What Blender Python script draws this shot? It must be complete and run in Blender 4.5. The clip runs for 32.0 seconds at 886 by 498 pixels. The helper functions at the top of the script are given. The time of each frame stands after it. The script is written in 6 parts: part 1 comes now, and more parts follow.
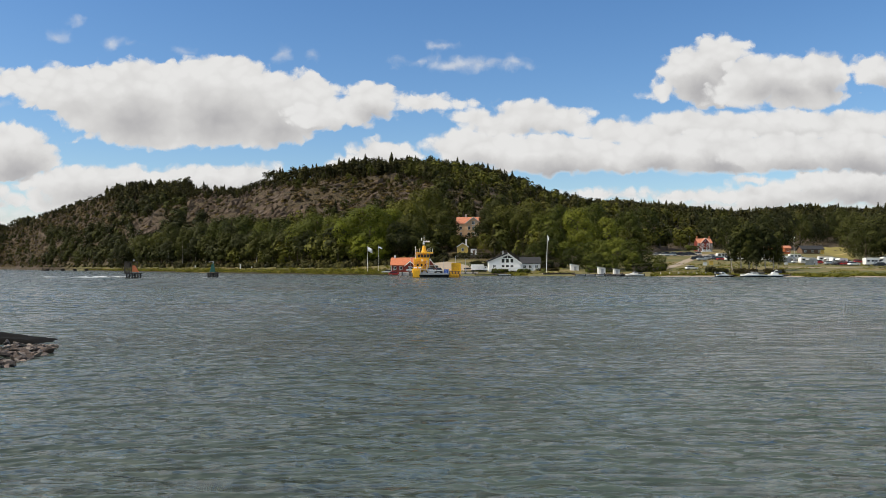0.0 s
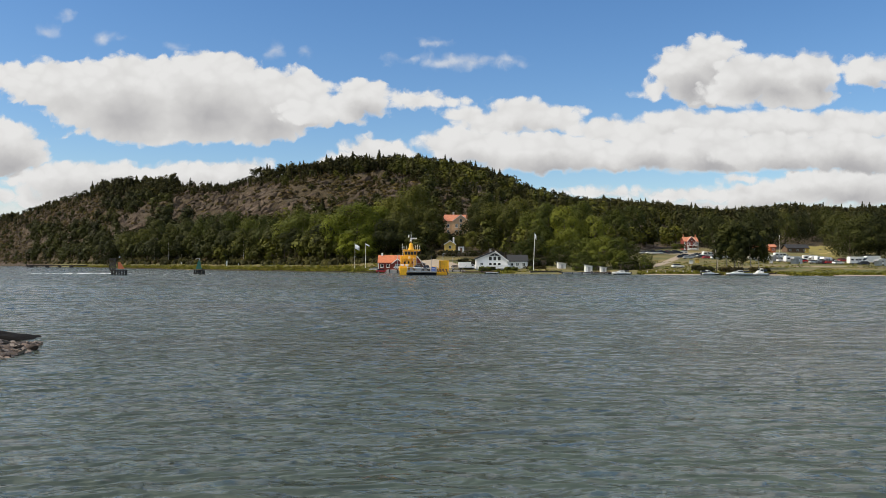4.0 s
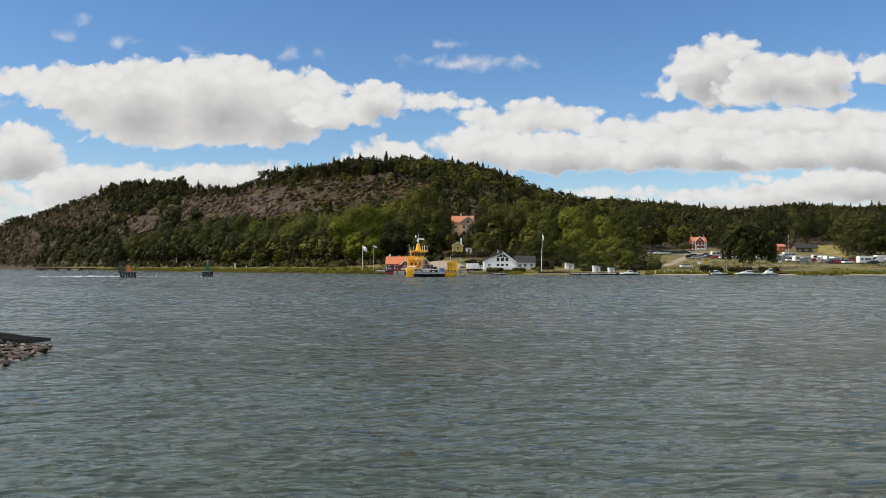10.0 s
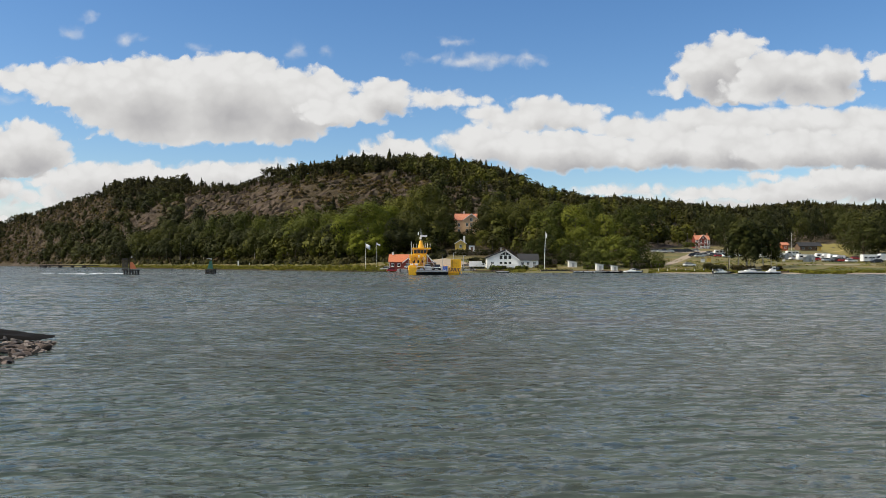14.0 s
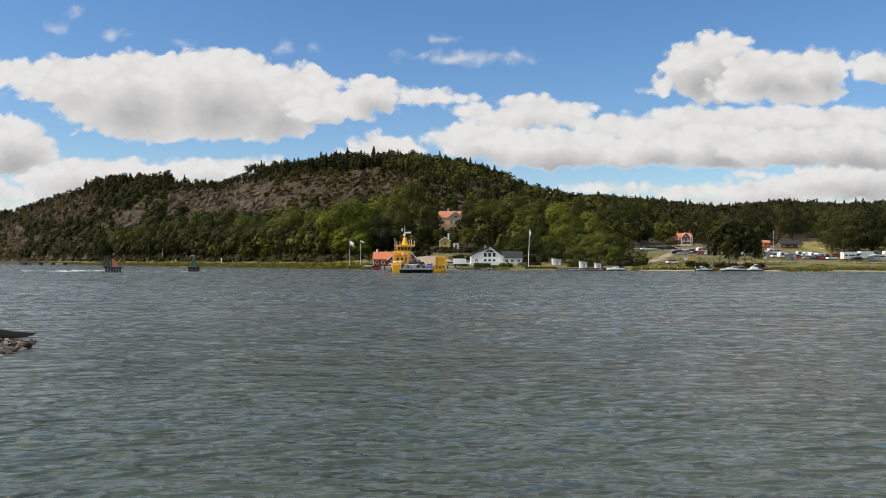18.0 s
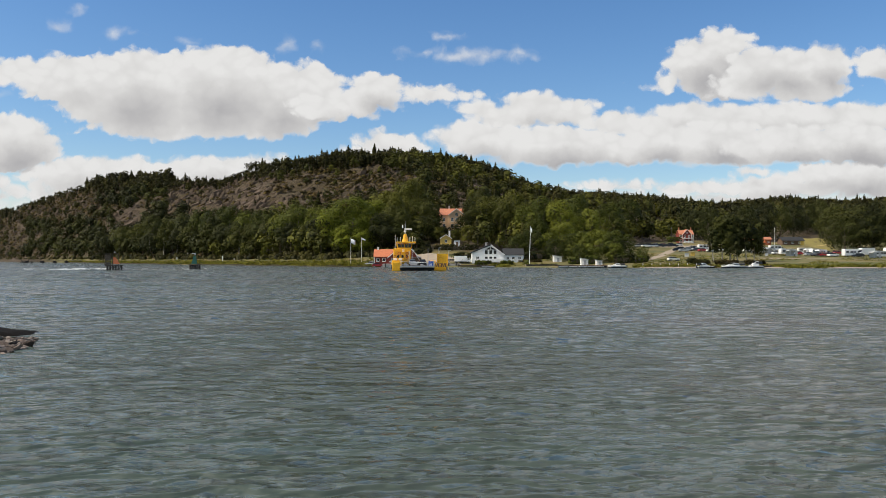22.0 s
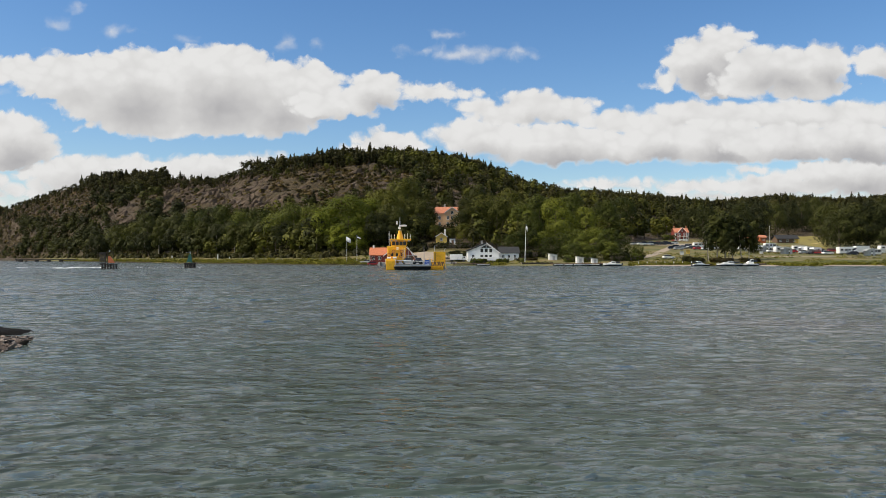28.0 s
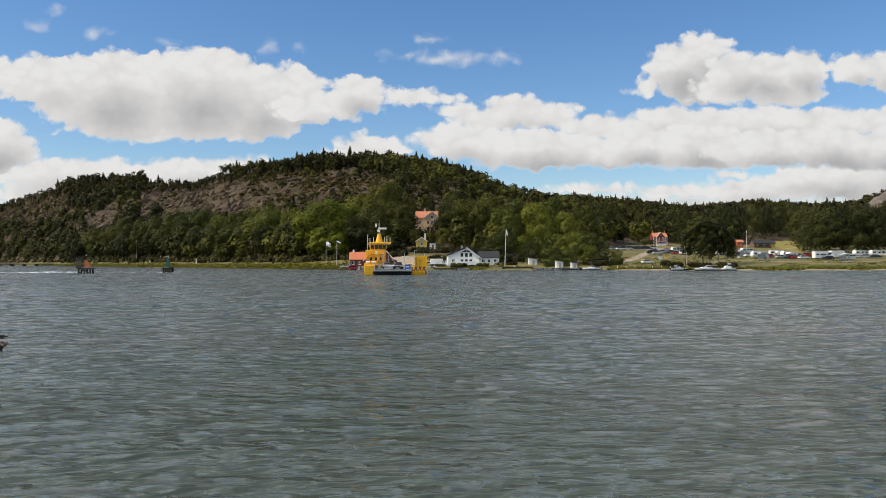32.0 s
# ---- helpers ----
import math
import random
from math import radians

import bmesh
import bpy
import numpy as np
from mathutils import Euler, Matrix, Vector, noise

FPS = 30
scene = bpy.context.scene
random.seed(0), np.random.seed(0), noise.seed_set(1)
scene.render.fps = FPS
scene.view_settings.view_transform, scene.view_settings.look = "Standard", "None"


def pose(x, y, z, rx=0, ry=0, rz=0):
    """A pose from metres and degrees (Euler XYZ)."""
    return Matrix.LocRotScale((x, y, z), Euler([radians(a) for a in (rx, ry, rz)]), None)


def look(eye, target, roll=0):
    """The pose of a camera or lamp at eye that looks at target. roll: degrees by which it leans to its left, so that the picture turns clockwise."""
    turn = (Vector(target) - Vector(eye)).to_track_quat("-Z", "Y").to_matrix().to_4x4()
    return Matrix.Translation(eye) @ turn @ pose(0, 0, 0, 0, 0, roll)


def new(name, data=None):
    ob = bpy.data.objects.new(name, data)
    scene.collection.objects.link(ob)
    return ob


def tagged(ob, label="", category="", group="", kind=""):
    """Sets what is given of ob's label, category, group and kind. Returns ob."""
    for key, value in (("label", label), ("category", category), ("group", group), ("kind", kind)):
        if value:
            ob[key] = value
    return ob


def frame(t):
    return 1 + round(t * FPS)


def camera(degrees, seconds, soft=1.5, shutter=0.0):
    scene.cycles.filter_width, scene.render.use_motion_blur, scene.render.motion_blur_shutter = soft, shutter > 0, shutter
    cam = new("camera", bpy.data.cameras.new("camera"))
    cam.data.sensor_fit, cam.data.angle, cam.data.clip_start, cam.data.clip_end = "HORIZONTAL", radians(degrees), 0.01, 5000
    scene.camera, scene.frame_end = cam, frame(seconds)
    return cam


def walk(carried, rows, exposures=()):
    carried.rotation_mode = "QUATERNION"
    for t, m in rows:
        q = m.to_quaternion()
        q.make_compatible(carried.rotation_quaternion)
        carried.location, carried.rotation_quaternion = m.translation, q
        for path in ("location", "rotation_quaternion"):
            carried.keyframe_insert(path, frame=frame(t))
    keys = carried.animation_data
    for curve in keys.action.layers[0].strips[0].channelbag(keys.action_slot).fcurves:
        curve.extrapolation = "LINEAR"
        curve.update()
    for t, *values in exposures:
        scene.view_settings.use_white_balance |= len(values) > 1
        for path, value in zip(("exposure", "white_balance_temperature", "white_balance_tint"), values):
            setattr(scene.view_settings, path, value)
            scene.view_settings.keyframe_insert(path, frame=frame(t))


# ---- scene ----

def aim(turn, tilt, lean):
    return pose(0, 0, EYE, 0, 0, -turn) @ pose(0, 0, 0, 90 + tilt) @ pose(0, 0, 0, 0, 0, lean)


EYE = 2.9
cam = camera(56.8, 32.0, soft=0.7)
# seconds, turn to the right, tilt up, lean to the left, in degrees
walk(cam, [(t, aim(a, b, c)) for t, a, b, c in (
    (0, -0.20, 1.27, 0.02), (0.5, -0.22, 1.24, -0.01), (1, -0.14, 1.18, 0.01), (1.5, -0.07, 1.14, 0.05),
    (2, 0.13, 1.11, 0.07), (2.5, 0.34, 1.09, 0.14), (3, 0.55, 1.10, 0.20), (3.5, 0.69, 1.11, 0.20), (5.5, 0.54, 1.08, 0.04),
    (6, 0.42, 1.09, 0.01), (6.5, 0.32, 1.10, -0.04), (7, 0.21, 1.11, -0.11), (7.5, 0.06, 1.14, -0.12), (8, 0.01, 1.17, -0.16),
    (8.5, 0.01, 1.18, -0.13), (9, 0.06, 1.19, -0.08), (9.5, 0.12, 1.19, -0.07), (10, 0.15, 1.19, -0.07),
    (10.5, 0.13, 1.17, -0.05), (11, 0.08, 1.16, -0.02), (11.5, 0.05, 1.12, -0.01), (12, 0.00, 1.11, 0.00),
    (12.5, -0.03, 1.09, 0.00), (13, -0.07, 1.06, -0.00), (13.5, -0.09, 1.05, 0.01), (14, -0.06, 1.04, 0.03),
    (14.5, 0.03, 0.99, 0.05), (16.5, 0.63, 0.89, 0.05), (17, 0.82, 0.88, 0.06), (17.5, 0.95, 0.87, 0.05), (18, 1.04, 0.86, 0.06),
    (18.5, 1.05, 0.87, 0.02), (19, 1.01, 0.87, 0.02), (19.5, 0.99, 0.89, 0.01), (20, 1.01, 0.86, -0.02),
    (20.5, 1.01, 0.80, -0.02), (21, 1.04, 0.75, -0.06), (21.5, 1.03, 0.72, -0.09), (22, 0.97, 0.68, -0.05),
    (22.5, 0.90, 0.66, -0.08), (23, 0.78, 0.65, -0.11), (23.5, 0.66, 0.63, -0.15), (24, 0.54, 0.61, -0.19),
    (24.5, 0.48, 0.61, -0.17), (25, 0.51, 0.58, -0.14), (25.5, 0.63, 0.58, -0.12), (27.5, 1.15, 0.55, -0.11),
    (28, 1.28, 0.56, -0.11), (28.5, 1.45, 0.60, -0.13), (29, 1.68, 0.65, -0.13), (29.5, 1.97, 0.69, -0.11),
    (30, 2.31, 0.74, -0.10), (30.5, 2.64, 0.79, -0.05), (31, 2.82, 0.83, -0.08), (31.5, 2.77, 0.86, -0.08),
    (32, 2.67, 0.87, -0.10),
)], exposures=((0, 0.0), (32, 0.0)))

# ---- light ----
SUN_HIGH, SUN_FROM = 46.0, 258.0  # degrees above the horizon, compass bearing (0 is +y, clockwise)
world = bpy.data.worlds.new("world")
scene.world = world
world.use_nodes = True
wn = world.node_tree.nodes
sky = wn.new("ShaderNodeTexSky")
sky.sky_type, sky.sun_disc = "NISHITA", False
sky.sun_elevation, sky.sun_rotation = radians(SUN_HIGH), radians(SUN_FROM)
sky.air_density, sky.dust_density, sky.ozone_density = 1.0, 0.4, 3.0
wn["Background"].inputs["Strength"].default_value = 0.13
clear = wn.new("ShaderNodeHueSaturation")
clear.inputs["Saturation"].default_value = 1.22
clear.inputs["Hue"].default_value = 0.504
world.node_tree.links.new(sky.outputs[0], clear.inputs["Color"])
# unseen scattered cumulus, added overhead and behind to brighten the water's reflections
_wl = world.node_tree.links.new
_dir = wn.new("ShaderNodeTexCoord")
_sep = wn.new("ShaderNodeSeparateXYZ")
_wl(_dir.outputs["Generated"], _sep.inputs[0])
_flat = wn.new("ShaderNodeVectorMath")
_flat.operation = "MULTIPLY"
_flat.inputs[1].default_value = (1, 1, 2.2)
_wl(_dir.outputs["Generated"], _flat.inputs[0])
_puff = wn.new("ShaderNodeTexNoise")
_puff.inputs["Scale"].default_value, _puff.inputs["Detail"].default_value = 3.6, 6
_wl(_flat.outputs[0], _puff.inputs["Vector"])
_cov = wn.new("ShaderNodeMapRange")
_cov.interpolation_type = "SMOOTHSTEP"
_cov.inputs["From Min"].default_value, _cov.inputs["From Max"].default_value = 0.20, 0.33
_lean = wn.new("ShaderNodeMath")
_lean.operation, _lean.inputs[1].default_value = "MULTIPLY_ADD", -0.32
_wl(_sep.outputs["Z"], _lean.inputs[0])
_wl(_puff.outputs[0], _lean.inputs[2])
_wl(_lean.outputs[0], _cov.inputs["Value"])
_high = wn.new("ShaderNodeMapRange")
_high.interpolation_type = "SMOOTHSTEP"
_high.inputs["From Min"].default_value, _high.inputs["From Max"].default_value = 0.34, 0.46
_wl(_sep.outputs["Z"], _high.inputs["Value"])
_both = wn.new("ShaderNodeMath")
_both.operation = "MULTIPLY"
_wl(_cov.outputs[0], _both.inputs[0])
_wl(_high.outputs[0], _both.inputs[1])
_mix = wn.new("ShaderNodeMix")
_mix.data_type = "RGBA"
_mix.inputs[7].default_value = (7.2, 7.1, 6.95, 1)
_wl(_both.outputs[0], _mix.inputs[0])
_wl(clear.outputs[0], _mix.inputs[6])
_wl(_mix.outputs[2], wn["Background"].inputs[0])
sun = new("sun", bpy.data.lights.new("sun", "SUN"))
sun.data.energy, sun.data.angle, sun.data.color = 5.0, radians(0.6), (1.0, 0.89, 0.73)
_a, _e = radians(SUN_FROM), radians(SUN_HIGH)
sun.matrix_world = look((0, 0, 0), (-math.sin(_a) * math.cos(_e), -math.cos(_a) * math.cos(_e), -math.sin(_e)))


# ---- materials ----
def nodes_of(name):
    m = bpy.data.materials.new(name)
    m.use_nodes = True
    nt = m.node_tree
    return m, nt, nt.nodes["Principled BSDF"]


def add(nt, kind, **sets):
    n = nt.nodes.new("ShaderNode" + kind)
    for k, v in sets.items():
        if k.startswith("in_"):
            n.inputs[int(k[3:])].default_value = v
        elif k == "op":
            n.operation = v
    return n


def rgb(c):
    return (*c, 1.0)


def noise_tex(nt, scale, detail=4.0, rough=0.55, coord="Object", stretch=(1, 1, 1), turn=0):
    tc = nt.nodes.new("ShaderNodeTexCoord")
    mp = nt.nodes.new("ShaderNodeMapping")
    mp.vector_type = "TEXTURE" if turn else "POINT"
    mp.inputs["Scale"].default_value = tuple(1 / q for q in stretch) if turn else stretch
    mp.inputs["Rotation"].default_value = (0, 0, radians(turn))
    nt.links.new(tc.outputs[coord], mp.inputs[0])
    n = nt.nodes.new("ShaderNodeTexNoise")
    n.inputs["Scale"].default_value, n.inputs["Detail"].default_value, n.inputs["Roughness"].default_value = scale, detail, rough
    nt.links.new(mp.outputs[0], n.inputs["Vector"])
    return n


def ramp(nt, src, stops):
    r = nt.nodes.new("ShaderNodeValToRGB")
    while len(r.color_ramp.elements) < len(stops):
        r.color_ramp.elements.new(0.5)
    for el, (p, c) in zip(r.color_ramp.elements, stops):
        el.position, el.color = p, (rgb(c) if len(c) == 3 else c)
    nt.links.new(src, r.inputs[0])
    return r


def mixc(nt, fac, a, b, blend="MIX"):
    m = nt.nodes.new("ShaderNodeMix")
    m.data_type, m.blend_type = "RGBA", blend
    for sock, v in ((0, fac), (6, a), (7, b)):
        if isinstance(v, (int, float)):
            m.inputs[sock].default_value = v
        elif isinstance(v, tuple):
            m.inputs[sock].default_value = rgb(v)
        else:
            nt.links.new(v, m.inputs[sock])
    return m.outputs[2]


def surface(name, col, rough=0.6, metal=0.0, vary=0.25, scale=1.5, bump=0.0, grain=None, dirt=None):
    """A painted or natural surface: colour, blotches at one scale, grain at a finer one, relief."""
    m, nt, b = nodes_of(name)
    big, fine = noise_tex(nt, scale), noise_tex(nt, scale * 9, 5)
    dark = tuple(x * (1 - vary) for x in col)
    light = tuple(min(1, x * (1 + vary * 0.5)) for x in col)
    c1 = ramp(nt, big.outputs[0], [(0.3, dark), (0.7, light)]).outputs[0]
    c2 = ramp(nt, fine.outputs[0], [(0.35, dark), (0.65, light)]).outputs[0]
    c = mixc(nt, 0.4, c1, c2)
    if dirt:
        d = noise_tex(nt, scale * 2.3, 6, 0.7)
        c = mixc(nt, ramp(nt, d.outputs[0], [(0.52, (0, 0, 0)), (0.72, (0.8, 0.8, 0.8))]).outputs[0], c, dirt)
    nt.links.new(c, b.inputs["Base Color"])
    b.inputs["Roughness"].default_value, b.inputs["Metallic"].default_value = rough, metal
    if bump:
        bp = nt.nodes.new("ShaderNodeBump")
        bp.inputs["Strength"].default_value, bp.inputs["Distance"].default_value = 0.6, bump
        nt.links.new(fine.outputs[0], bp.inputs["Height"])
        nt.links.new(bp.outputs[0], b.inputs["Normal"])
    return m


def leafy(name, dark, light, other, through_leaf=0.25):
    """Foliage: each tree takes a tone by its tint, each clump another by chance."""
    m, nt, b = nodes_of(name)
    geo, at = nt.nodes.new("ShaderNodeNewGeometry"), nt.nodes.new("ShaderNodeAttribute")
    at.attribute_name = "tint"
    c = mixc(nt, geo.outputs["Random Per Island"], dark, light)
    tone = ramp(nt, at.outputs["Fac"], [(0.0, (0.315, 0.33, 0.30)), (0.5, (0.78, 0.75, 0.69)), (1.0, (1.32, 1.20, 0.86))]).outputs[0]
    c = mixc(nt, 1.0, c, tone, "MULTIPLY")
    big = noise_tex(nt, 0.12, 3)
    c = mixc(nt, ramp(nt, big.outputs[0], [(0.5, (0, 0, 0)), (0.75, (0.7, 0.7, 0.7))]).outputs[0], c, other)
    nt.links.new(c, b.inputs["Base Color"])
    b.inputs["Roughness"].default_value = 0.6
    b.inputs["Specular IOR Level"].default_value = 0.1
    tr = nt.nodes.new("ShaderNodeBsdfTranslucent")
    nt.links.new(c, tr.inputs[0])
    mx = nt.nodes.new("ShaderNodeMixShader")
    mx.inputs[0].default_value = through_leaf
    nt.links.new(b.outputs[0], mx.inputs[1])
    nt.links.new(tr.outputs[0], mx.inputs[2])
    nt.links.new(mx.outputs[0], nt.nodes["Material Output"].inputs[0])
    return m


M_BROAD = leafy("broad_leaves", (0.074, 0.094, 0.016), (0.102, 0.122, 0.021), (0.088, 0.101, 0.018), 0.15)
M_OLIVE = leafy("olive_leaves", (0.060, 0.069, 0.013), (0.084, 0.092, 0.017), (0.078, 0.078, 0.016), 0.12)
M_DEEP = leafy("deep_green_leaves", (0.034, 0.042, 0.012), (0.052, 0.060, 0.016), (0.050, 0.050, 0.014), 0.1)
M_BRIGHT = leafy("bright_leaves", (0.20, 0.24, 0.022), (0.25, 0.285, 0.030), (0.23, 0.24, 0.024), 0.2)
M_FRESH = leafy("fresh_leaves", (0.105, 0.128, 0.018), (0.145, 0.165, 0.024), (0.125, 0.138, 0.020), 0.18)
M_PINE = leafy("needles", (0.037, 0.041, 0.012), (0.060, 0.060, 0.018), (0.068, 0.058, 0.018), 0.08)
M_SCRUB = leafy("scrub_leaves", (0.062, 0.054, 0.017), (0.098, 0.078, 0.028), (0.125, 0.078, 0.038), 0.1)
M_REED = leafy("reeds", (0.13, 0.145, 0.022), (0.18, 0.185, 0.034), (0.19, 0.165, 0.04), 0.3)
M_BARK = surface("bark", (0.11, 0.085, 0.06), 0.9, vary=0.4, scale=2, bump=0.05)


# length in metres, turn in degrees, slope, offset
WAVELETS = ((0.17, 8, 0.045, 3.1), (0.30, -16, 0.085, 11.7), (0.55, 18, 0.13, 23.9), (1.0, -8, 0.16, 37.3), (1.9, 12, 0.16, 51.1), (3.6, 2, 0.13, 77.7), (7.5, -4, 0.10, 99.3))


def water_material():
    m, nt, b = nodes_of("water")
    big = noise_tex(nt, 0.035, 4, 0.6, stretch=(0.5, 1, 1))
    c = ramp(nt, big.outputs[0], [(0.3, (0.047, 0.073, 0.061)), (0.55, (0.062, 0.073, 0.061)), (0.75, (0.086, 0.074, 0.073))]).outputs[0]
    nt.links.new(c, b.inputs["Base Color"])
    b.inputs["IOR"].default_value = 1.333
    fine = nt.nodes.new("ShaderNodeAttribute")
    fine.attribute_name = "tint"
    blur = nt.nodes.new("ShaderNodeMapRange")
    blur.inputs["To Min"].default_value, blur.inputs["To Max"].default_value = 0.14, 0.26
    nt.links.new(fine.outputs["Fac"], blur.inputs["Value"])
    gust = noise_tex(nt, 1.0, 3, 0.6, stretch=(0.55, 0.09, 1))
    dev = nt.nodes.new("ShaderNodeMath")
    dev.operation, dev.inputs[1].default_value = "SUBTRACT", 0.5
    nt.links.new(gust.outputs[0], dev.inputs[0])
    far = nt.nodes.new("ShaderNodeMath")
    far.operation = "MULTIPLY"
    nt.links.new(dev.outputs[0], far.inputs[0])
    nt.links.new(fine.outputs["Fac"], far.inputs[1])
    tot = nt.nodes.new("ShaderNodeMath")
    tot.operation, tot.use_clamp = "MULTIPLY_ADD", True
    tot.inputs[1].default_value = 1.1
    nt.links.new(far.outputs[0], tot.inputs[0])
    nt.links.new(blur.outputs[0], tot.inputs[2])
    nt.links.new(tot.outputs[0], b.inputs["Roughness"])

    def steep_waves(long, turn, slope, at):
        """Short-crested wavelets of a given length: a long back, a sudden front, coming and going in patches."""
        tc = nt.nodes.new("ShaderNodeTexCoord")
        mp = nt.nodes.new("ShaderNodeMapping")
        mp.inputs["Rotation"].default_value = (0, 0, radians(turn))
        mp.inputs["Scale"].default_value = (0.85, 1, 1)
        mp.inputs["Location"].default_value = (at, at * 1.7, 0)
        nt.links.new(tc.outputs["Object"], mp.inputs[0])
        w = nt.nodes.new("ShaderNodeTexWave")
        w.wave_type, w.bands_direction, w.wave_profile = "BANDS", "Y", "SAW"
        for key, value in (("Scale", 2 * math.pi / 20 / long), ("Distortion", 5.4), ("Detail", 2.0), ("Detail Scale", 2.7), ("Detail Roughness", 0.55)):
            w.inputs[key].default_value = value
        nt.links.new(mp.outputs[0], w.inputs["Vector"])
        spell = nt.nodes.new("ShaderNodeTexNoise")
        spell.inputs["Scale"].default_value, spell.inputs["Detail"].default_value = 0.42 / long, 2.0
        nt.links.new(mp.outputs[0], spell.inputs["Vector"])
        on = nt.nodes.new("ShaderNodeMapRange")
        on.interpolation_type = "SMOOTHSTEP"
        for key, value in (("From Min", 0.36), ("From Max", 0.62), ("To Min", 0.12), ("To Max", 1.0)):
            on.inputs[key].default_value = value
        nt.links.new(spell.outputs[0], on.inputs["Value"])
        h = nt.nodes.new("ShaderNodeMath")
        h.operation = "MULTIPLY"
        shape = ramp(nt, w.outputs["Fac"], [(0.0, (0, 0, 0)), (0.42, (1, 1, 1)), (1.0, (0, 0, 0))])
        shape.color_ramp.interpolation = "EASE"
        nt.links.new(shape.outputs[0], h.inputs[0])
        nt.links.new(on.outputs[0], h.inputs[1])
        size = nt.nodes.new("ShaderNodeMath")
        size.operation, size.inputs[1].default_value = "MULTIPLY", slope * long
        nt.links.new(h.outputs[0], size.inputs[0])
        return size.outputs[0]

    total = None
    for long, turn, slope, at in WAVELETS:
        h = steep_waves(long, turn, slope, at)
        if long > 1.2:
            # the longer seas run out in the sound
            off = nt.nodes.new("ShaderNodeMapRange")
            off.inputs["From Max"].default_value, off.inputs["To Min"].default_value = 0.5, 0.25
            nt.links.new(fine.outputs["Fac"], off.inputs["Value"])
            less = nt.nodes.new("ShaderNodeMath")
            less.operation = "MULTIPLY"
            nt.links.new(h, less.inputs[0])
            nt.links.new(off.outputs[0], less.inputs[1])
            h = less.outputs[0]
        if total is not None:
            both = nt.nodes.new("ShaderNodeMath")
            both.operation = "ADD"
            nt.links.new(total, both.inputs[0])
            nt.links.new(h, both.inputs[1])
            h = both.outputs[0]
        total = h
    bp = nt.nodes.new("ShaderNodeBump")
    bp.inputs["Strength"].default_value, bp.inputs["Distance"].default_value = 0.55, 2.7
    nt.links.new(total, bp.inputs["Height"])
    nt.links.new(bp.outputs[0], b.inputs["Normal"])
    return m


def ground_material():
    """Bare rock and heather on the slopes, cut grass on the low land by the shore."""
    m, nt, b = nodes_of("ground")
    n1, n2, n3 = noise_tex(nt, 0.028, 6, 0.6), noise_tex(nt, 0.25, 6, 0.65), noise_tex(nt, 1.3, 5, 0.6)
    rock = ramp(nt, n2.outputs[0], [(0.3, (0.036, 0.025, 0.015)), (0.48, (0.092, 0.064, 0.043)), (0.7, (0.175, 0.128, 0.092))]).outputs[0]
    heath = ramp(nt, n3.outputs[0], [(0.3, (0.036, 0.030, 0.011)), (0.7, (0.110, 0.074, 0.032))]).outputs[0]
    hill = mixc(nt, ramp(nt, n1.outputs[0], [(0.40, (0, 0, 0)), (0.54, (1, 1, 1))]).outputs[0], rock, heath)
    grass = ramp(nt, n2.outputs[0], [(0.3, (0.052, 0.062, 0.012)), (0.5, (0.088, 0.088, 0.020)), (0.7, (0.160, 0.130, 0.040))]).outputs[0]
    dry = ramp(nt, noise_tex(nt, 0.07, 4, 0.6, stretch=(0.6, 1.4, 1)).outputs[0], [(0.44, (0, 0, 0)), (0.66, (0.85, 0.85, 0.85))]).outputs[0]
    grass = mixc(nt, dry, grass, (0.19, 0.140, 0.050))
    lush = ramp(nt, noise_tex(nt, 0.11, 5, 0.65).outputs[0], [(0.52, (0, 0, 0)), (0.68, (0.8, 0.8, 0.8))]).outputs[0]
    grass = mixc(nt, lush, grass, (0.060, 0.070, 0.016))
    # dark streaks: the shade in rock crevices, put into the colour
    crevice_shade = noise_tex(nt, 0.16, 7, 0.72, stretch=(1.6, 0.6, 1.0), turn=28)
    hill = mixc(nt, ramp(nt, crevice_shade.outputs[0], [(0.34, (1, 1, 1)), (0.43, (0, 0, 0))]).outputs[0], hill, (0.024, 0.018, 0.011))
    wild = nt.nodes.new("ShaderNodeAttribute")
    wild.attribute_name = "tint"
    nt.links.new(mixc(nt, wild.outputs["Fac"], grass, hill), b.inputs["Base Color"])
    b.inputs["Roughness"].default_value = 0.95
    bp = nt.nodes.new("ShaderNodeBump")
    streak = noise_tex(nt, 0.35, 6, 0.65, stretch=(2.2, 0.5, 1.6), turn=35)
    rel = nt.nodes.new("ShaderNodeMath")
    rel.operation = "MULTIPLY_ADD"
    rel.inputs[1].default_value = 0.9
    nt.links.new(streak.outputs[0], rel.inputs[0])
    nt.links.new(n2.outputs[0], rel.inputs[2])
    deep = nt.nodes.new("ShaderNodeMath")
    deep.operation = "MULTIPLY"
    nt.links.new(rel.outputs[0], deep.inputs[0])
    nt.links.new(wild.outputs["Fac"], deep.inputs[1])
    bp.inputs["Strength"].default_value, bp.inputs["Distance"].default_value = 1.0, 4.0
    nt.links.new(deep.outputs[0], bp.inputs["Height"])
    nt.links.new(bp.outputs[0], b.inputs["Normal"])
    return m


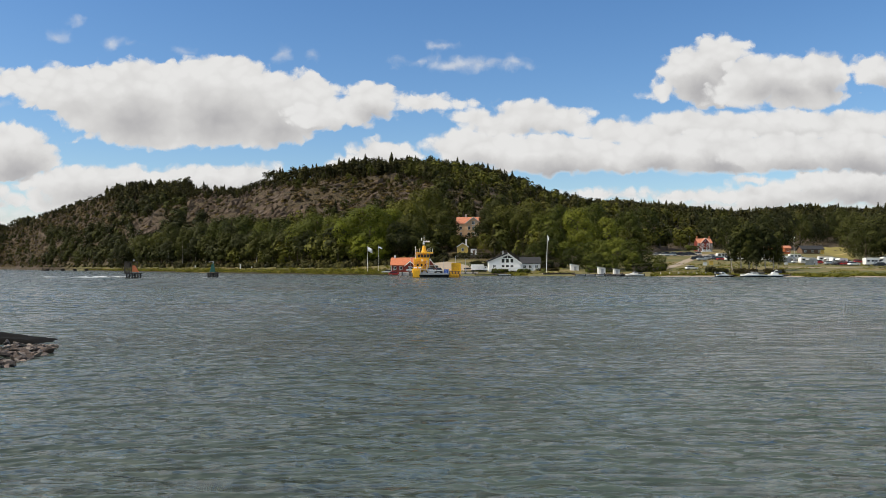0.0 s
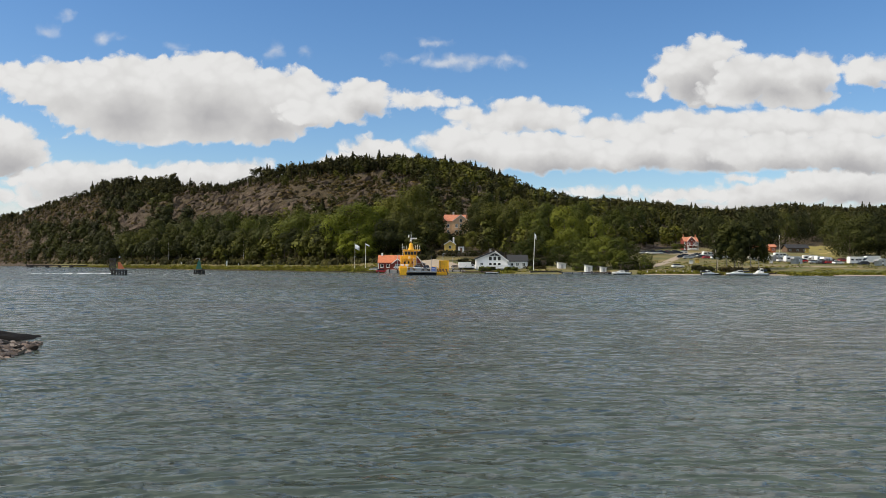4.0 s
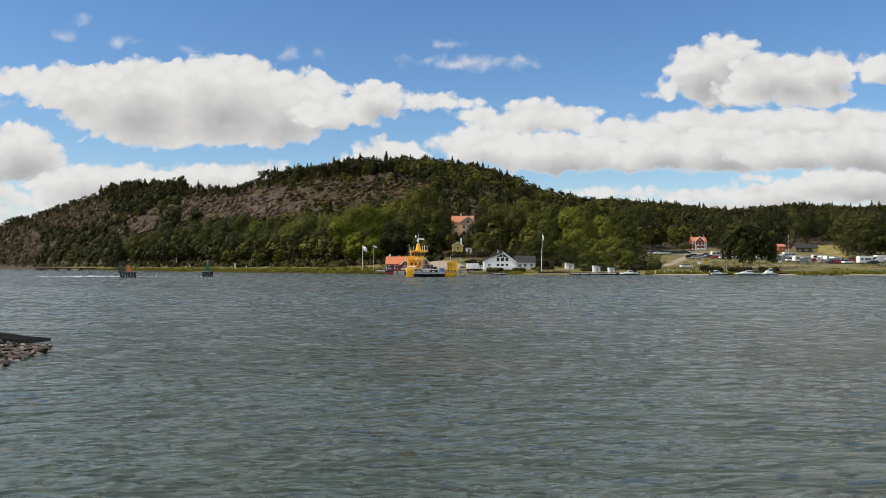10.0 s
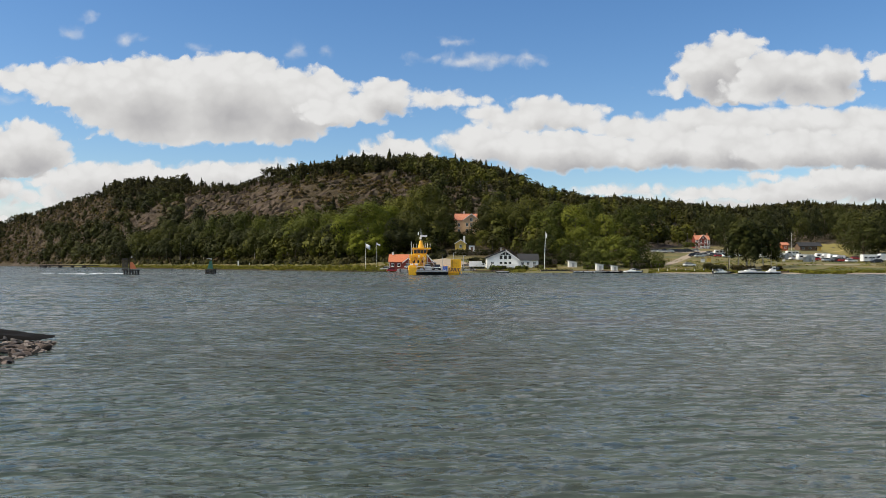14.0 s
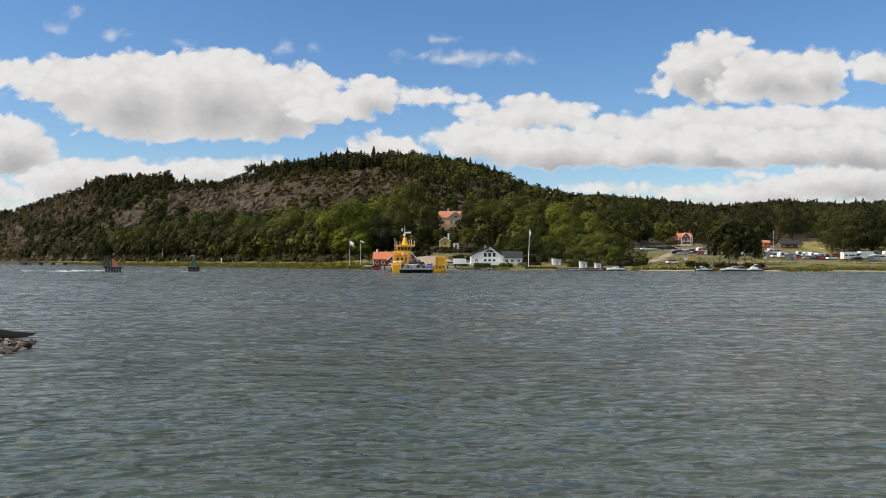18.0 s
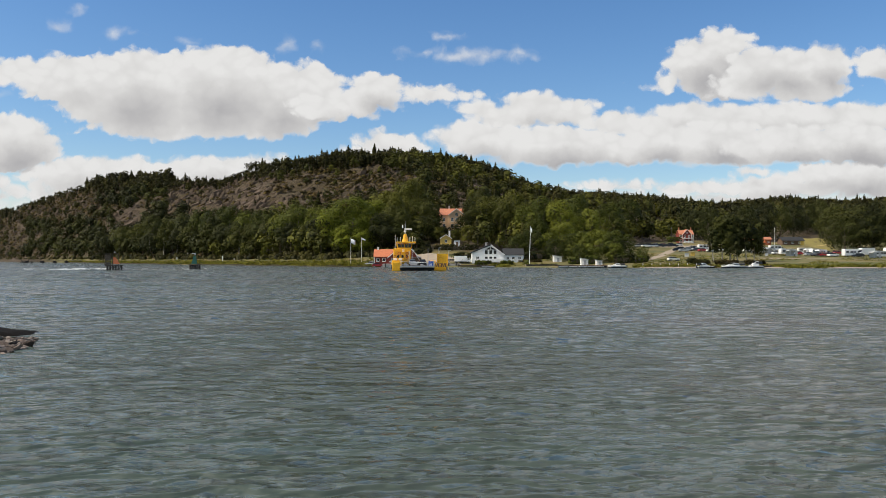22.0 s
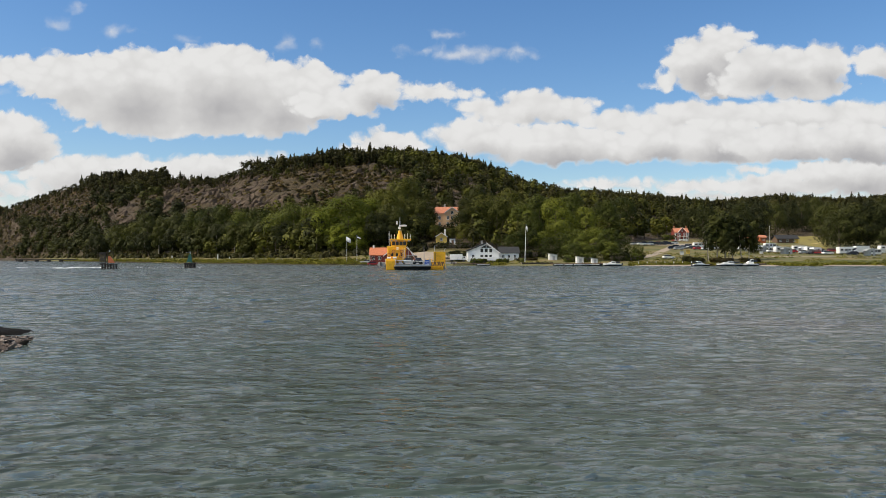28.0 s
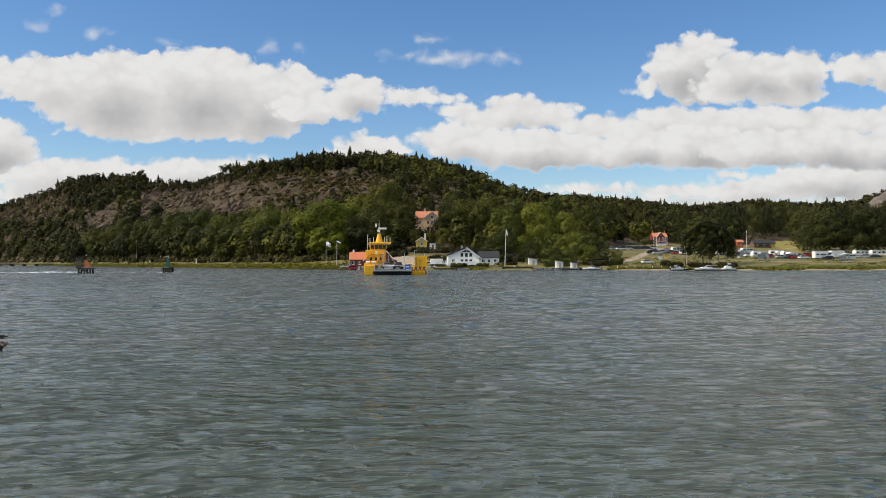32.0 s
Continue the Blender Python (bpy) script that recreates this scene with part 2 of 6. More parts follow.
# ---- small tools ----
def mesh_of(name, verts, faces, mats, indices=None, tint=None, smooth=False, normals=None):
    me = bpy.data.meshes.new(name)
    v = np.asarray(verts, dtype=np.float32)
    f = np.asarray(faces, dtype=np.int32)
    me.vertices.add(len(v))
    me.vertices.foreach_set("co", v.ravel())
    k = f.shape[1]
    me.loops.add(f.size)
    me.loops.foreach_set("vertex_index", f.ravel())
    me.polygons.add(len(f))
    me.polygons.foreach_set("loop_start", np.arange(0, f.size, k, dtype=np.int32))
    for mt in mats:
        me.materials.append(mt)
    if indices is not None:
        me.polygons.foreach_set("material_index", np.asarray(indices, dtype=np.int32))
    me.polygons.foreach_set("use_smooth", np.full(len(f), smooth))
    if tint is not None:
        at = me.attributes.new("tint", "FLOAT", "POINT")
        at.data.foreach_set("value", np.asarray(tint, dtype=np.float32))
    me.update(calc_edges=True)
    if normals is not None:
        me.polygons.foreach_set("use_smooth", np.full(len(f), True))
        me.normals_split_custom_set_from_vertices(np.asarray(normals, dtype=np.float32))
    return me


def lattice(x, y, seed=0):
    """Smooth value noise in the plane, 0 to 1."""
    xi, yi = np.floor(x).astype(np.int64), np.floor(y).astype(np.int64)
    fx, fy = x - xi, y - yi
    fx, fy = fx * fx * (3 - 2 * fx), fy * fy * (3 - 2 * fy)

    def h(i, j):
        n = (i * 374761393 + j * 668265263 + seed * 974711) & 0x7FFFFFFF
        n = ((n ^ (n >> 13)) * 1274126177) & 0x7FFFFFFF
        return ((n ^ (n >> 16)) & 0xFFFF) / 65535.0

    return (h(xi, yi) * (1 - fx) + h(xi + 1, yi) * fx) * (1 - fy) + (h(xi, yi + 1) * (1 - fx) + h(xi + 1, yi + 1) * fx) * fy


def rough_field(x, y, size, octaves=4, seed=0):
    total, amp = 0.0, 1.0
    for o in range(octaves):
        total = total + amp * (lattice(x / size, y / size, seed + o) - 0.5)
        size, amp = size * 0.5, amp * 0.5
    return total


# ---- the lie of the land: bearings are x / y seen from the quay ----
SHORE = ((-1.5, -0.68, -0.54, -0.50, -0.417, -0.368, -0.265, -0.127, 0.01, 0.08, 0.218, 0.356, 0.494, 0.70, 1.6),
         (1000, 1000, 960, 850, 600, 470, 380, 300, 280, 275, 265, 250, 243, 240, 230))
FRONT = ((-1.5, -0.54, -0.50, -0.368, -0.265, -0.127, 0.01, 0.08, 0.15, 0.218, 0.29, 0.70, 1.6),
         (1040, 1000, 890, 520, 430, 345, 330, 330, 330, 360, 430, 420, 420))
FRONT_Z = ((-1.5, -0.265, -0.127, 0.01, 0.08, 0.15, 0.218, 0.29, 0.70, 1.6),
           (3, 3, 3, 6, 5, 5, 7, 12, 10, 10))
RIDGE = ((-1.5, -0.68, -0.54, -0.50, -0.47, -0.41, -0.34, -0.25, -0.168, 0.045, 0.115, 0.15, 0.218, 0.356, 0.494, 0.563, 0.64, 1.6),
         (1150, 1150, 1100, 1000, 900, 800, 750, 700, 650, 650, 680, 700, 780, 850, 850, 700, 600, 600))
# treetops over the eye, per metre of distance
SKYLINE = ((-1.5, -0.68, -0.54, -0.50, -0.472, -0.41, -0.34, -0.251, -0.223, -0.168, -0.092, -0.037, 0.045, 0.08, 0.115, 0.15, 0.218, 0.356, 0.494, 0.563, 0.63, 0.70, 1.6),
           (0.050, 0.050, 0.055, 0.069, 0.084, 0.102, 0.110, 0.110, 0.119, 0.129, 0.136, 0.141, 0.131, 0.121, 0.104, 0.094, 0.087, 0.077, 0.078, 0.082, 0.10, 0.11, 0.08))


def ground_z(x, y):
    x, y = np.asarray(x, dtype=float), np.asarray(y, dtype=float)
    a = x / y
    ys, yf, zf, yr = (np.interp(a, *t) for t in (SHORE, FRONT, FRONT_Z, RIDGE))
    zr = EYE + np.interp(a, *SKYLINE) * yr - np.interp(a, (0.06, 0.15), (11.5, 13.2))
    s0 = np.clip((y - ys) / (yf - ys), 0, 1)
    s1 = np.clip((y - yf) / (yr - yf), 0, 1)
    s2 = np.clip((y - yr) / 700, 0, 1)
    z = np.where(y < ys, 0.35 + (y - ys) * 0.12, 0.35 + (zf - 0.35) * s0 ** 1.15)
    z = z + (zr - zf) * (0.75 * s1 ** 0.9 + 0.25 * (3 * s1 ** 2 - 2 * s1 ** 3)) - s2 * 25
    rise = np.clip((y - yf) / 120, 0, 1)
    z = z + rise * (rough_field(x, y, 90, 5, 3) * 14 * (1 - 0.5 * s1)) + np.clip(s0, 0.1, 1) * rough_field(x, y, 12, 3, 9) * 0.5
    crag = np.abs(rough_field(x * 1.2 + y * 0.5, y - x * 0.3, 34, 4, 21)) + 0.5 * np.abs(rough_field(x, y, 11, 3, 33))
    craggy = np.clip((0.06 - a) / 0.1, 0.15, 1) * rise * np.clip((s1 - 0.12) / 0.2, 0, 1)
    z = z - craggy * crag * 9.0
    return np.maximum(z, -3)


def gz(x, y):
    return float(ground_z(x, y))


def spot(a, y):
    """A place on the ground by bearing and distance."""
    return Vector((a * y, y, gz(a * y, y)))


# ---- ground ----
cols = np.concatenate([np.linspace(-1.5, -0.72, 14)[:-1], np.linspace(-0.72, 0.74, 560), np.linspace(0.74, 1.6, 14)[1:]])
rows_y = np.concatenate([np.linspace(225, 480, 110)[:-1], np.linspace(480, 1000, 230)[:-1], np.linspace(1000, 1150, 30)[:-1], np.linspace(1150, 2600, 20)])
A, Y = np.meshgrid(cols, rows_y)
X = A * Y
Z = ground_z(X, Y)
nr, nc = A.shape
idx = np.arange(nr * nc).reshape(nr, nc)
quads = np.stack([idx[:-1, :-1], idx[:-1, 1:], idx[1:, 1:], idx[1:, :-1]], -1).reshape(-1, 4)
ground = new("ground", mesh_of("ground", np.stack([X, Y, Z], -1).reshape(-1, 3), quads, [ground_material()], tint=np.clip(np.maximum((Y - np.interp(A, *FRONT) + 4) / 10, (-0.452 - A) / 0.02), 0, 1).ravel(), smooth=True))
tagged(ground, "far shore with grass, heather and bare brown rock slopes", "ground", kind="structure")

# ---- water ----
wy = [-400, -200, -80, -30, -10, -4]
y0 = -4.0
while y0 < 1500:
    y0 += 0.2 if y0 < 0 else 0.045 if y0 < 14 else y0 * y0 / 4300 if y0 < 27 else y0 * 0.0042 if y0 < 110 else y0 * 0.0063 if y0 < 400 else y0 * 0.06
    wy.append(y0)
wy = np.array(wy + [2000, 3000, 4200])
wa = np.concatenate([[-9, -6, -4, -2.5, -1.7, -1.2, -1.0], np.arange(-0.84, 0.88, 0.0033), [1.0, 1.2, 1.7, 2.5, 4, 6, 9]])
A, Y = np.meshgrid(wa, wy)
X = A * np.maximum(np.abs(Y), 20)
step = np.maximum(np.where(Y < 14, 0.045, np.where(Y < 27, Y * Y / 4300, np.abs(Y) * np.where(Y < 110, 0.0042, 0.0063))), np.maximum(np.abs(Y), 20) * 0.0011)
Z = np.zeros_like(X)
wr = np.random.RandomState(7)
for i in range(30):
    # short-crested trains: a long back and a steep front, coming and going in patches
    wl = 0.45 * (7.0 ** (i / 29))
    head = radians(-80 + wr.normal(0, 26))
    k = 2 * math.pi / wl
    bend = 4.2 * lattice(X / (2.6 * wl) + i * 7.3, Y / (1.9 * wl), i % 5)
    ph = k * (X * math.cos(head) + Y * math.sin(head)) + bend + wr.uniform(0, 6.28)
    patch = np.clip(2.6 * lattice(X / (5.0 * wl) + i * 3.1, Y / (3.6 * wl), (i + 2) % 5) - 0.75, 0.06, 1)
    gust = 0.55 + 0.9 * lattice(X / 14 + i * 0.7, Y / 22, 3)
    reach = np.clip((np.abs(Y) - 8) / 50, 0.4 if wl > 0.8 else 1.2, 1.2) * (1 + (0.8 if wl > 1.7 else 1.7) * np.clip((Y - 25) / 40, 0, 1))
    amp = reach * 0.032 * (0.4 / max(wl, 0.4)) ** 0.55 / k * patch * gust
    for n in range(1, 6):
        Z -= amp * np.clip(wl / (n * step * 1.7) - 1, 0, 1) * np.sin(n * ph) / n
nr, nc = A.shape
idx = np.arange(nr * nc).reshape(nr, nc)
quads = np.stack([idx[:-1, :-1], idx[:-1, 1:], idx[1:, 1:], idx[1:, :-1]], -1).reshape(-1, 4)
water = new("water", mesh_of("water", np.stack([X, Y, Z], -1).reshape(-1, 3), quads, [water_material()], tint=np.clip((step - 0.12) / 0.9, 0, 1).ravel(), smooth=True))
tagged(water, "grey-green sea water with small wind ripples", "water", kind="structure")


# ---- clouds: a far backdrop of sky, drifting with the wind ----
FAR = 3900.0
UNIT = FAR / 14.5


def cloud_bank():
    m, nt, b = nodes_of("clouds")
    nt.nodes.remove(b)
    L = nt.links.new

    def math_node(op, a, b2=None, c=None, clamp=False):
        n = nt.nodes.new("ShaderNodeMath")
        n.operation, n.use_clamp = op, clamp
        for i, v in enumerate((a, b2, c)):
            if v is None:
                continue
            if isinstance(v, (int, float)):
                n.inputs[i].default_value = v
            else:
                L(v, n.inputs[i])
        return n.outputs[0]

    def vec(op, a, b2=None, c=None):
        n = nt.nodes.new("ShaderNodeVectorMath")
        n.operation = op
        for i, v in enumerate((a, b2, c)):
            if v is None:
                continue
            if isinstance(v, tuple):
                n.inputs[i].default_value = v
            else:
                L(v, n.inputs[i])
        return n

    def noise_at(p, scale, detail, rough):
        n = nt.nodes.new("ShaderNodeTexNoise")
        n.inputs["Scale"].default_value, n.inputs["Detail"].default_value, n.inputs["Roughness"].default_value = scale, detail, rough
        L(p, n.inputs["Vector"])
        return n

    def span(src, lo, hi, a=0.0, b2=1.0):
        r = nt.nodes.new("ShaderNodeMapRange")
        r.interpolation_type = "SMOOTHSTEP"
        for i, v in enumerate((lo, hi, a, b2)):
            r.inputs[i + 1].default_value = v
        L(src, r.inputs[0])
        return r.outputs[0]

    tc = nt.nodes.new("ShaderNodeTexCoord")
    p = vec("MULTIPLY", tc.outputs["Object"], (1 / UNIT, 1 / UNIT, 0)).outputs[0]
    warp = noise_at(p, 2.2, 5, 0.55)
    shift = vec("MULTIPLY_ADD", warp.outputs["Color"], (0.46, 0.28, 0), (-0.23, -0.14, 0)).outputs[0]
    wp = vec("ADD", p, shift).outputs[0]
    fine = noise_at(wp, 5.5, 7, 0.62).outputs[0]
    lobes = nt.nodes.new("ShaderNodeTexVoronoi")
    lobes.feature = "SMOOTH_F1"
    lobes.inputs["Scale"].default_value, lobes.inputs["Smoothness"].default_value = 5.0, 0.35
    L(vec("MULTIPLY", wp, (0.8, 1.15, 0)).outputs[0], lobes.inputs["Vector"])
    knob = lobes.outputs["Distance"]
    edge = math_node("ADD", math_node("MULTIPLY_ADD", fine, 0.20, -0.10), math_node("MULTIPLY_ADD", knob, -0.16, 0.06))
    soft = noise_at(p, 1.6, 4, 0.5).outputs[0]

    def depth(at, group):
        """Signed depth inside a cloud's puffs."""
        best = None
        for cu, cv, ru, rv in group:
            q = vec("MULTIPLY", vec("SUBTRACT", at, (cu / 100, cv / 100, 0)).outputs[0], (100 / ru, 100 / rv, 0)).outputs[0]
            r = min(ru, rv) / 100
            e = math_node("MULTIPLY_ADD", vec("LENGTH", q).outputs["Value"], -r, r)
            best = e if best is None else math_node("SMOOTH_MAX", best, e, 0.07)
        return best

    cover_all, col_all = None, None
    for thick, ragged, dark, group in CLOUDS:
        here = math_node("MULTIPLY_ADD", edge, ragged, depth(wp, group))
        above = math_node("MULTIPLY_ADD", edge, 0.6, depth(vec("ADD", wp, (-0.12 * thick, 0.36 * thick, 0)).outputs[0], group))
        veil = thick <= 0.5
        cover = span(here, -0.05, 0.20, 0.0, 0.72) if veil else span(here, -0.02, 0.085)
        shade = span(above, -0.02, dark)
        lump = math_node("ADD", math_node("MULTIPLY_ADD", knob, 0.30, -0.11), math_node("MULTIPLY_ADD", soft, 0.34, -0.17))
        sh = math_node("ADD", shade, lump, clamp=True)
        col = ramp(nt, sh, [(0.0, (0.79, 0.785, 0.775)), (0.3, (0.655, 0.648, 0.64)), (0.65, (0.545, 0.538, 0.538)), (1.0, (0.43, 0.425, 0.435))]).outputs[0]
        if col_all is None:
            cover_all, col_all = cover, col
        else:
            col_all = mixc(nt, cover, col_all, col)
            cover_all = math_node("MAXIMUM", cover_all, cover)
    em, tp, mx = nt.nodes.new("ShaderNodeEmission"), nt.nodes.new("ShaderNodeBsdfTransparent"), nt.nodes.new("ShaderNodeMixShader")
    L(col_all, em.inputs[0])
    L(cover_all, mx.inputs[0])
    L(tp.outputs[0], mx.inputs[1])
    L(em.outputs[0], mx.inputs[2])
    L(mx.outputs[0], nt.nodes["Material Output"].inputs[0])
    w, h = 3300, 1900
    me = mesh_of("cloud_backdrop", [(-w, -60, 0), (w, -60, 0), (w, h, 0), (-w, h, 0)], [(0, 1, 2, 3)], [m])
    ob = new("cloud_backdrop", me)
    ob.matrix_world = pose(0, FAR, 0, 90)
    return tagged(ob, "white cumulus clouds with grey undersides in a blue sky", "clouds", kind="structure")


def puffs(thick, ragged, dark, *list_of):
    """Puffs as right, up, half width, half height; how thick and ragged the cloud is, and how deep it must be to turn grey."""
    return thick, ragged, dark, [(x - 789, 456.5 - y, rx, ry) for x, y, rx, ry in list_of]


# from the farthest bank to the nearest cloud
CLOUDS = [
    puffs(0.5, 1.3, 0.9, (300, 372, 700, 42), (1300, 352, 560, 34)),
    puffs(0.6, 0.8, 0.5, (200, 308, 170, 36), (400, 306, 150, 36), (470, 293, 70, 28), (300, 340, 330, 34), (-20, 320, 90, 26), (20, 378, 70, 10)),
    puffs(0.6, 0.8, 0.45, (1110, 327, 110, 14), (1250, 329, 140, 18), (1400, 329, 140, 26), (1550, 314, 140, 38), (1350, 302, 40, 13), (1480, 306, 90, 24), (1680, 312, 130, 44), (1200, 350, 400, 14)),
    puffs(0.7, 1.0, 0.5, (700, 258, 75, 34), (640, 275, 50, 20)),
    puffs(0.8, 0.8, 0.5, (870, 192, 55, 22), (955, 187, 70, 30), (1010, 196, 70, 30), (920, 205, 90, 24), (1045, 178, 40, 12)),
    puffs(0.8, 0.7, 0.42, (1110, 214, 72, 26), (1180, 222, 90, 26), (1240, 200, 80, 30), (1330, 206, 110, 28), (1340, 190, 70, 16), (1440, 205, 110, 34), (1550, 205, 90, 32), (1660, 205, 90, 34)),
    puffs(1.0, 1.0, 0.52, (1300, 76, 62, 38), (1260, 108, 75, 52), (1200, 142, 52, 18), (1300, 136, 90, 44)),
    puffs(0.9, 0.8, 0.6, (1365, 112, 70, 40), (1410, 118, 90, 44), (1480, 108, 56, 44), (1440, 148, 95, 32), (1340, 150, 80, 28)),
    puffs(0.9, 1.0, 0.5, (1580, 105, 55, 36), (1660, 112, 70, 48)),
    puffs(1.0, 0.7, 0.45, (860, 242, 95, 35), (1000, 255, 150, 42), (1120, 258, 120, 36)),
    puffs(1.0, 0.6, 0.42, (1180, 246, 100, 36), (1290, 245, 100, 42), (1300, 268, 220, 26)),
    puffs(1.0, 0.6, 0.42, (1420, 252, 140, 40), (1540, 250, 120, 44), (1660, 255, 110, 48)),
    puffs(0.9, 1.0, 0.6, (45, 252, 85, 55), (-10, 265, 80, 48), (100, 272, 40, 28)),
    puffs(1.15, 1.0, 1.05, (60, 125, 95, 30), (150, 140, 120, 50), (250, 160, 150, 78), (400, 155, 150, 82), (500, 175, 110, 75), (330, 212, 190, 38), (560, 165, 75, 62)),
    puffs(0.8, 1.0, 0.5, (680, 160, 60, 38), (620, 185, 110, 28), (770, 165, 90, 20), (850, 162, 55, 10)),
    puffs(0.5, 0.8, 0.35, (760, 90, 40, 10), (875, 92, 84, 17), (800, 63, 34, 10), (830, 95, 60, 14), (935, 92, 40, 10)),
    puffs(0.4, 0.6, 0.4, (123, 44, 22, 13), (152, 16, 13, 9), (219, 57, 20, 12), (255, 57, 12, 3), (520, 76, 13, 16), (575, 80, 18, 10), (350, 72, 22, 5), (10, 165, 26, 8)),
]
clouds = cloud_bank()


# ---- trees ----
def leaf_quads(rs, centre, normal, size):
    """Clumps of leaves: bent four-cornered sprays round given centres."""
    n = len(centre)
    nrm = normal + rs.normal(0, 0.34, (n, 3))
    nrm /= np.linalg.norm(nrm, axis=1)[:, None] + 1e-9
    up = rs.normal(0, 1, (n, 3))
    t1 = np.cross(nrm, up)
    t1 /= np.linalg.norm(t1, axis=1)[:, None] + 1e-9
    t2 = np.cross(nrm, t1)
    s = (size * rs.uniform(0.55, 1.3, n))[:, None]
    c = [centre + s * (t1 * rs.uniform(0.6, 1.1, (n, 1)) * p + t2 * rs.uniform(0.6, 1.1, (n, 1)) * q - nrm * 0.25 * abs(p))
         for p, q in ((-0.5, -0.1), (0.05, -0.5), (0.5, 0.1), (-0.05, 0.5))]
    v = np.stack(c, 1).reshape(-1, 3)
    soft = normal + rs.normal(0, 0.06, (n, 3))
    soft /= np.linalg.norm(soft, axis=1)[:, None] + 1e-9
    return v, np.arange(4 * n).reshape(-1, 4), np.repeat(soft, 4, axis=0)


def tube(points, radii, sides=6):
    v, f = [], []
    for i, (p, r) in enumerate(zip(points, radii)):
        for j in range(sides):
            w = 2 * math.pi * j / sides
            v.append((p[0] + r * math.cos(w), p[1] + r * math.sin(w), p[2]))
    for i in range(len(points) - 1):
        for j in range(sides):
            k = (j + 1) % sides
            f.append((i * sides + j, i * sides + k, (i + 1) * sides + k, (i + 1) * sides + j))
    out = np.array([(math.cos(2 * math.pi * j / sides), math.sin(2 * math.pi * j / sides), 0.0) for _ in points for j in range(sides)])
    return np.array(v, dtype=float), np.array(f), out


def merge(chunks):
    """chunks of (verts, quads, normals, material index) into one."""
    vs, fs, ns, ms, n = [], [], [], [], 0
    for v, f, nv, m in chunks:
        vs.append(v)
        fs.append(f + n)
        ns.append(nv)
        ms.append(np.full(len(f), m))
        n += len(v)
    return np.concatenate(vs), np.concatenate(fs), np.concatenate(ns), np.concatenate(ms)


def broad_crown(rs, leaves, lobes=10, size=0.09, low=0.12, wide=0.42, billow=0.95):
    """Crown of a broad-leaved tree one unit high, in lobes with gaps between."""
    cs, rr = [], []
    for i in range(lobes):
        h = low + 0.06 + (0.84 - low - 0.06) * ((i + rs.uniform(0, 1)) / lobes)
        out = wide * 0.86 * math.sin(math.pi * min(1, max(0.05, (h - low + 0.16) / (1.12 - low)))) * rs.uniform(0.35, 1.0)
        w = i * 2.4 + rs.uniform(-0.5, 0.5)
        cs.append((out * math.cos(w), out * math.sin(w), h))
        rr.append(rs.uniform(0.11, 0.19) * wide / 0.42)
    cs.append((0, 0, 0.55))
    rr.append(0.22 * wide / 0.42)
    cs, rr = np.array(cs), np.array(rr)
    pick = rs.choice(len(cs), leaves * 2, p=rr ** 2 / np.sum(rr ** 2))
    d = rs.normal(0, 1, (leaves * 2, 3))
    d /= np.linalg.norm(d, axis=1)[:, None]
    d[:, 2] = np.where(rs.uniform(0, 1, len(d)) < 0.4, np.abs(d[:, 2]), d[:, 2])
    c = cs[pick] + d * (rr[pick] * rs.uniform(0.8, 1.08, len(pick)))[:, None]
    gap = np.linalg.norm(c[:, None] - cs[None], axis=2) < rr[None] * 0.78
    c, d = c[~gap.any(1)][:leaves], d[~gap.any(1)][:leaves]
    whole = (c - np.array([0, 0, 0.45])) / np.array([wide, wide, 0.5])
    whole /= np.linalg.norm(whole, axis=1)[:, None] + 1e-9
    return leaf_quads(rs, c, billow * d + (1.45 - billow) * whole + np.array([0, 0, 0.05]), size)


def broad_trunk(rs, sides=6):
    ch = [(*tube([(0, 0, -0.03), (0.005, 0, 0.12), (0.01, 0.01, 0.35), (0, 0.02, 0.62)], [0.03, 0.022, 0.017, 0.006], sides), 0)]
    for i in range(5):
        w, h = i * 1.9 + rs.uniform(0, 1), rs.uniform(0.18, 0.45)
        r = rs.uniform(0.15, 0.26)
        ch.append((*tube([(0, 0, h), (r * 0.5 * math.cos(w), r * 0.5 * math.sin(w), h + 0.1), (r * math.cos(w), r * math.sin(w), h + 0.24)], [0.011, 0.008, 0.003], 4), 0))
    v, f, nv, _ = merge(ch)
    return v, f


def spruce(rs, whorls=17, arms=6):
    """A conifer one unit high: drooping boughs in whorls round a trunk."""
    nor, v, f = [], [], []
    n = 0
    for i in range(whorls):
        h = 0.12 + 0.86 * i / (whorls - 1)
        reach = 0.23 * (1.02 - h) ** 0.75 + 0.026
        for j in range(arms):
            w = 2 * math.pi * (j + rs.uniform(-0.3, 0.3)) / arms + i * 0.5
            r = reach * rs.uniform(0.6, 1.25)
            c, s = math.cos(w), math.sin(w)
            wd = reach * 0.62 * rs.uniform(0.6, 1.2)
            dz = -r * rs.uniform(0.15, 0.55)
            v += [(0.0, 0.0, h + 0.045), (c * r * 0.55 - s * wd, s * r * 0.55 + c * wd, h + dz * 0.5), (c * r, s * r, h + dz),
                  (c * r * 0.55 + s * wd, s * r * 0.55 - c * wd, h + dz * 0.5)]
            f.append((n, n + 3, n + 2, n + 1))
            nor += [(c + rs.normal(0, 0.25), s + rs.normal(0, 0.25), 0.95)] * 4
            n += 4
    nor = np.array(nor)
    nor /= np.linalg.norm(nor, axis=1)[:, None]
    return merge([(np.array(v), np.array(f), nor, 0), (*tube([(0, 0, -0.02), (0, 0, 0.5), (0, 0, 0.99)], [0.016, 0.01, 0.002], 5), 1)])


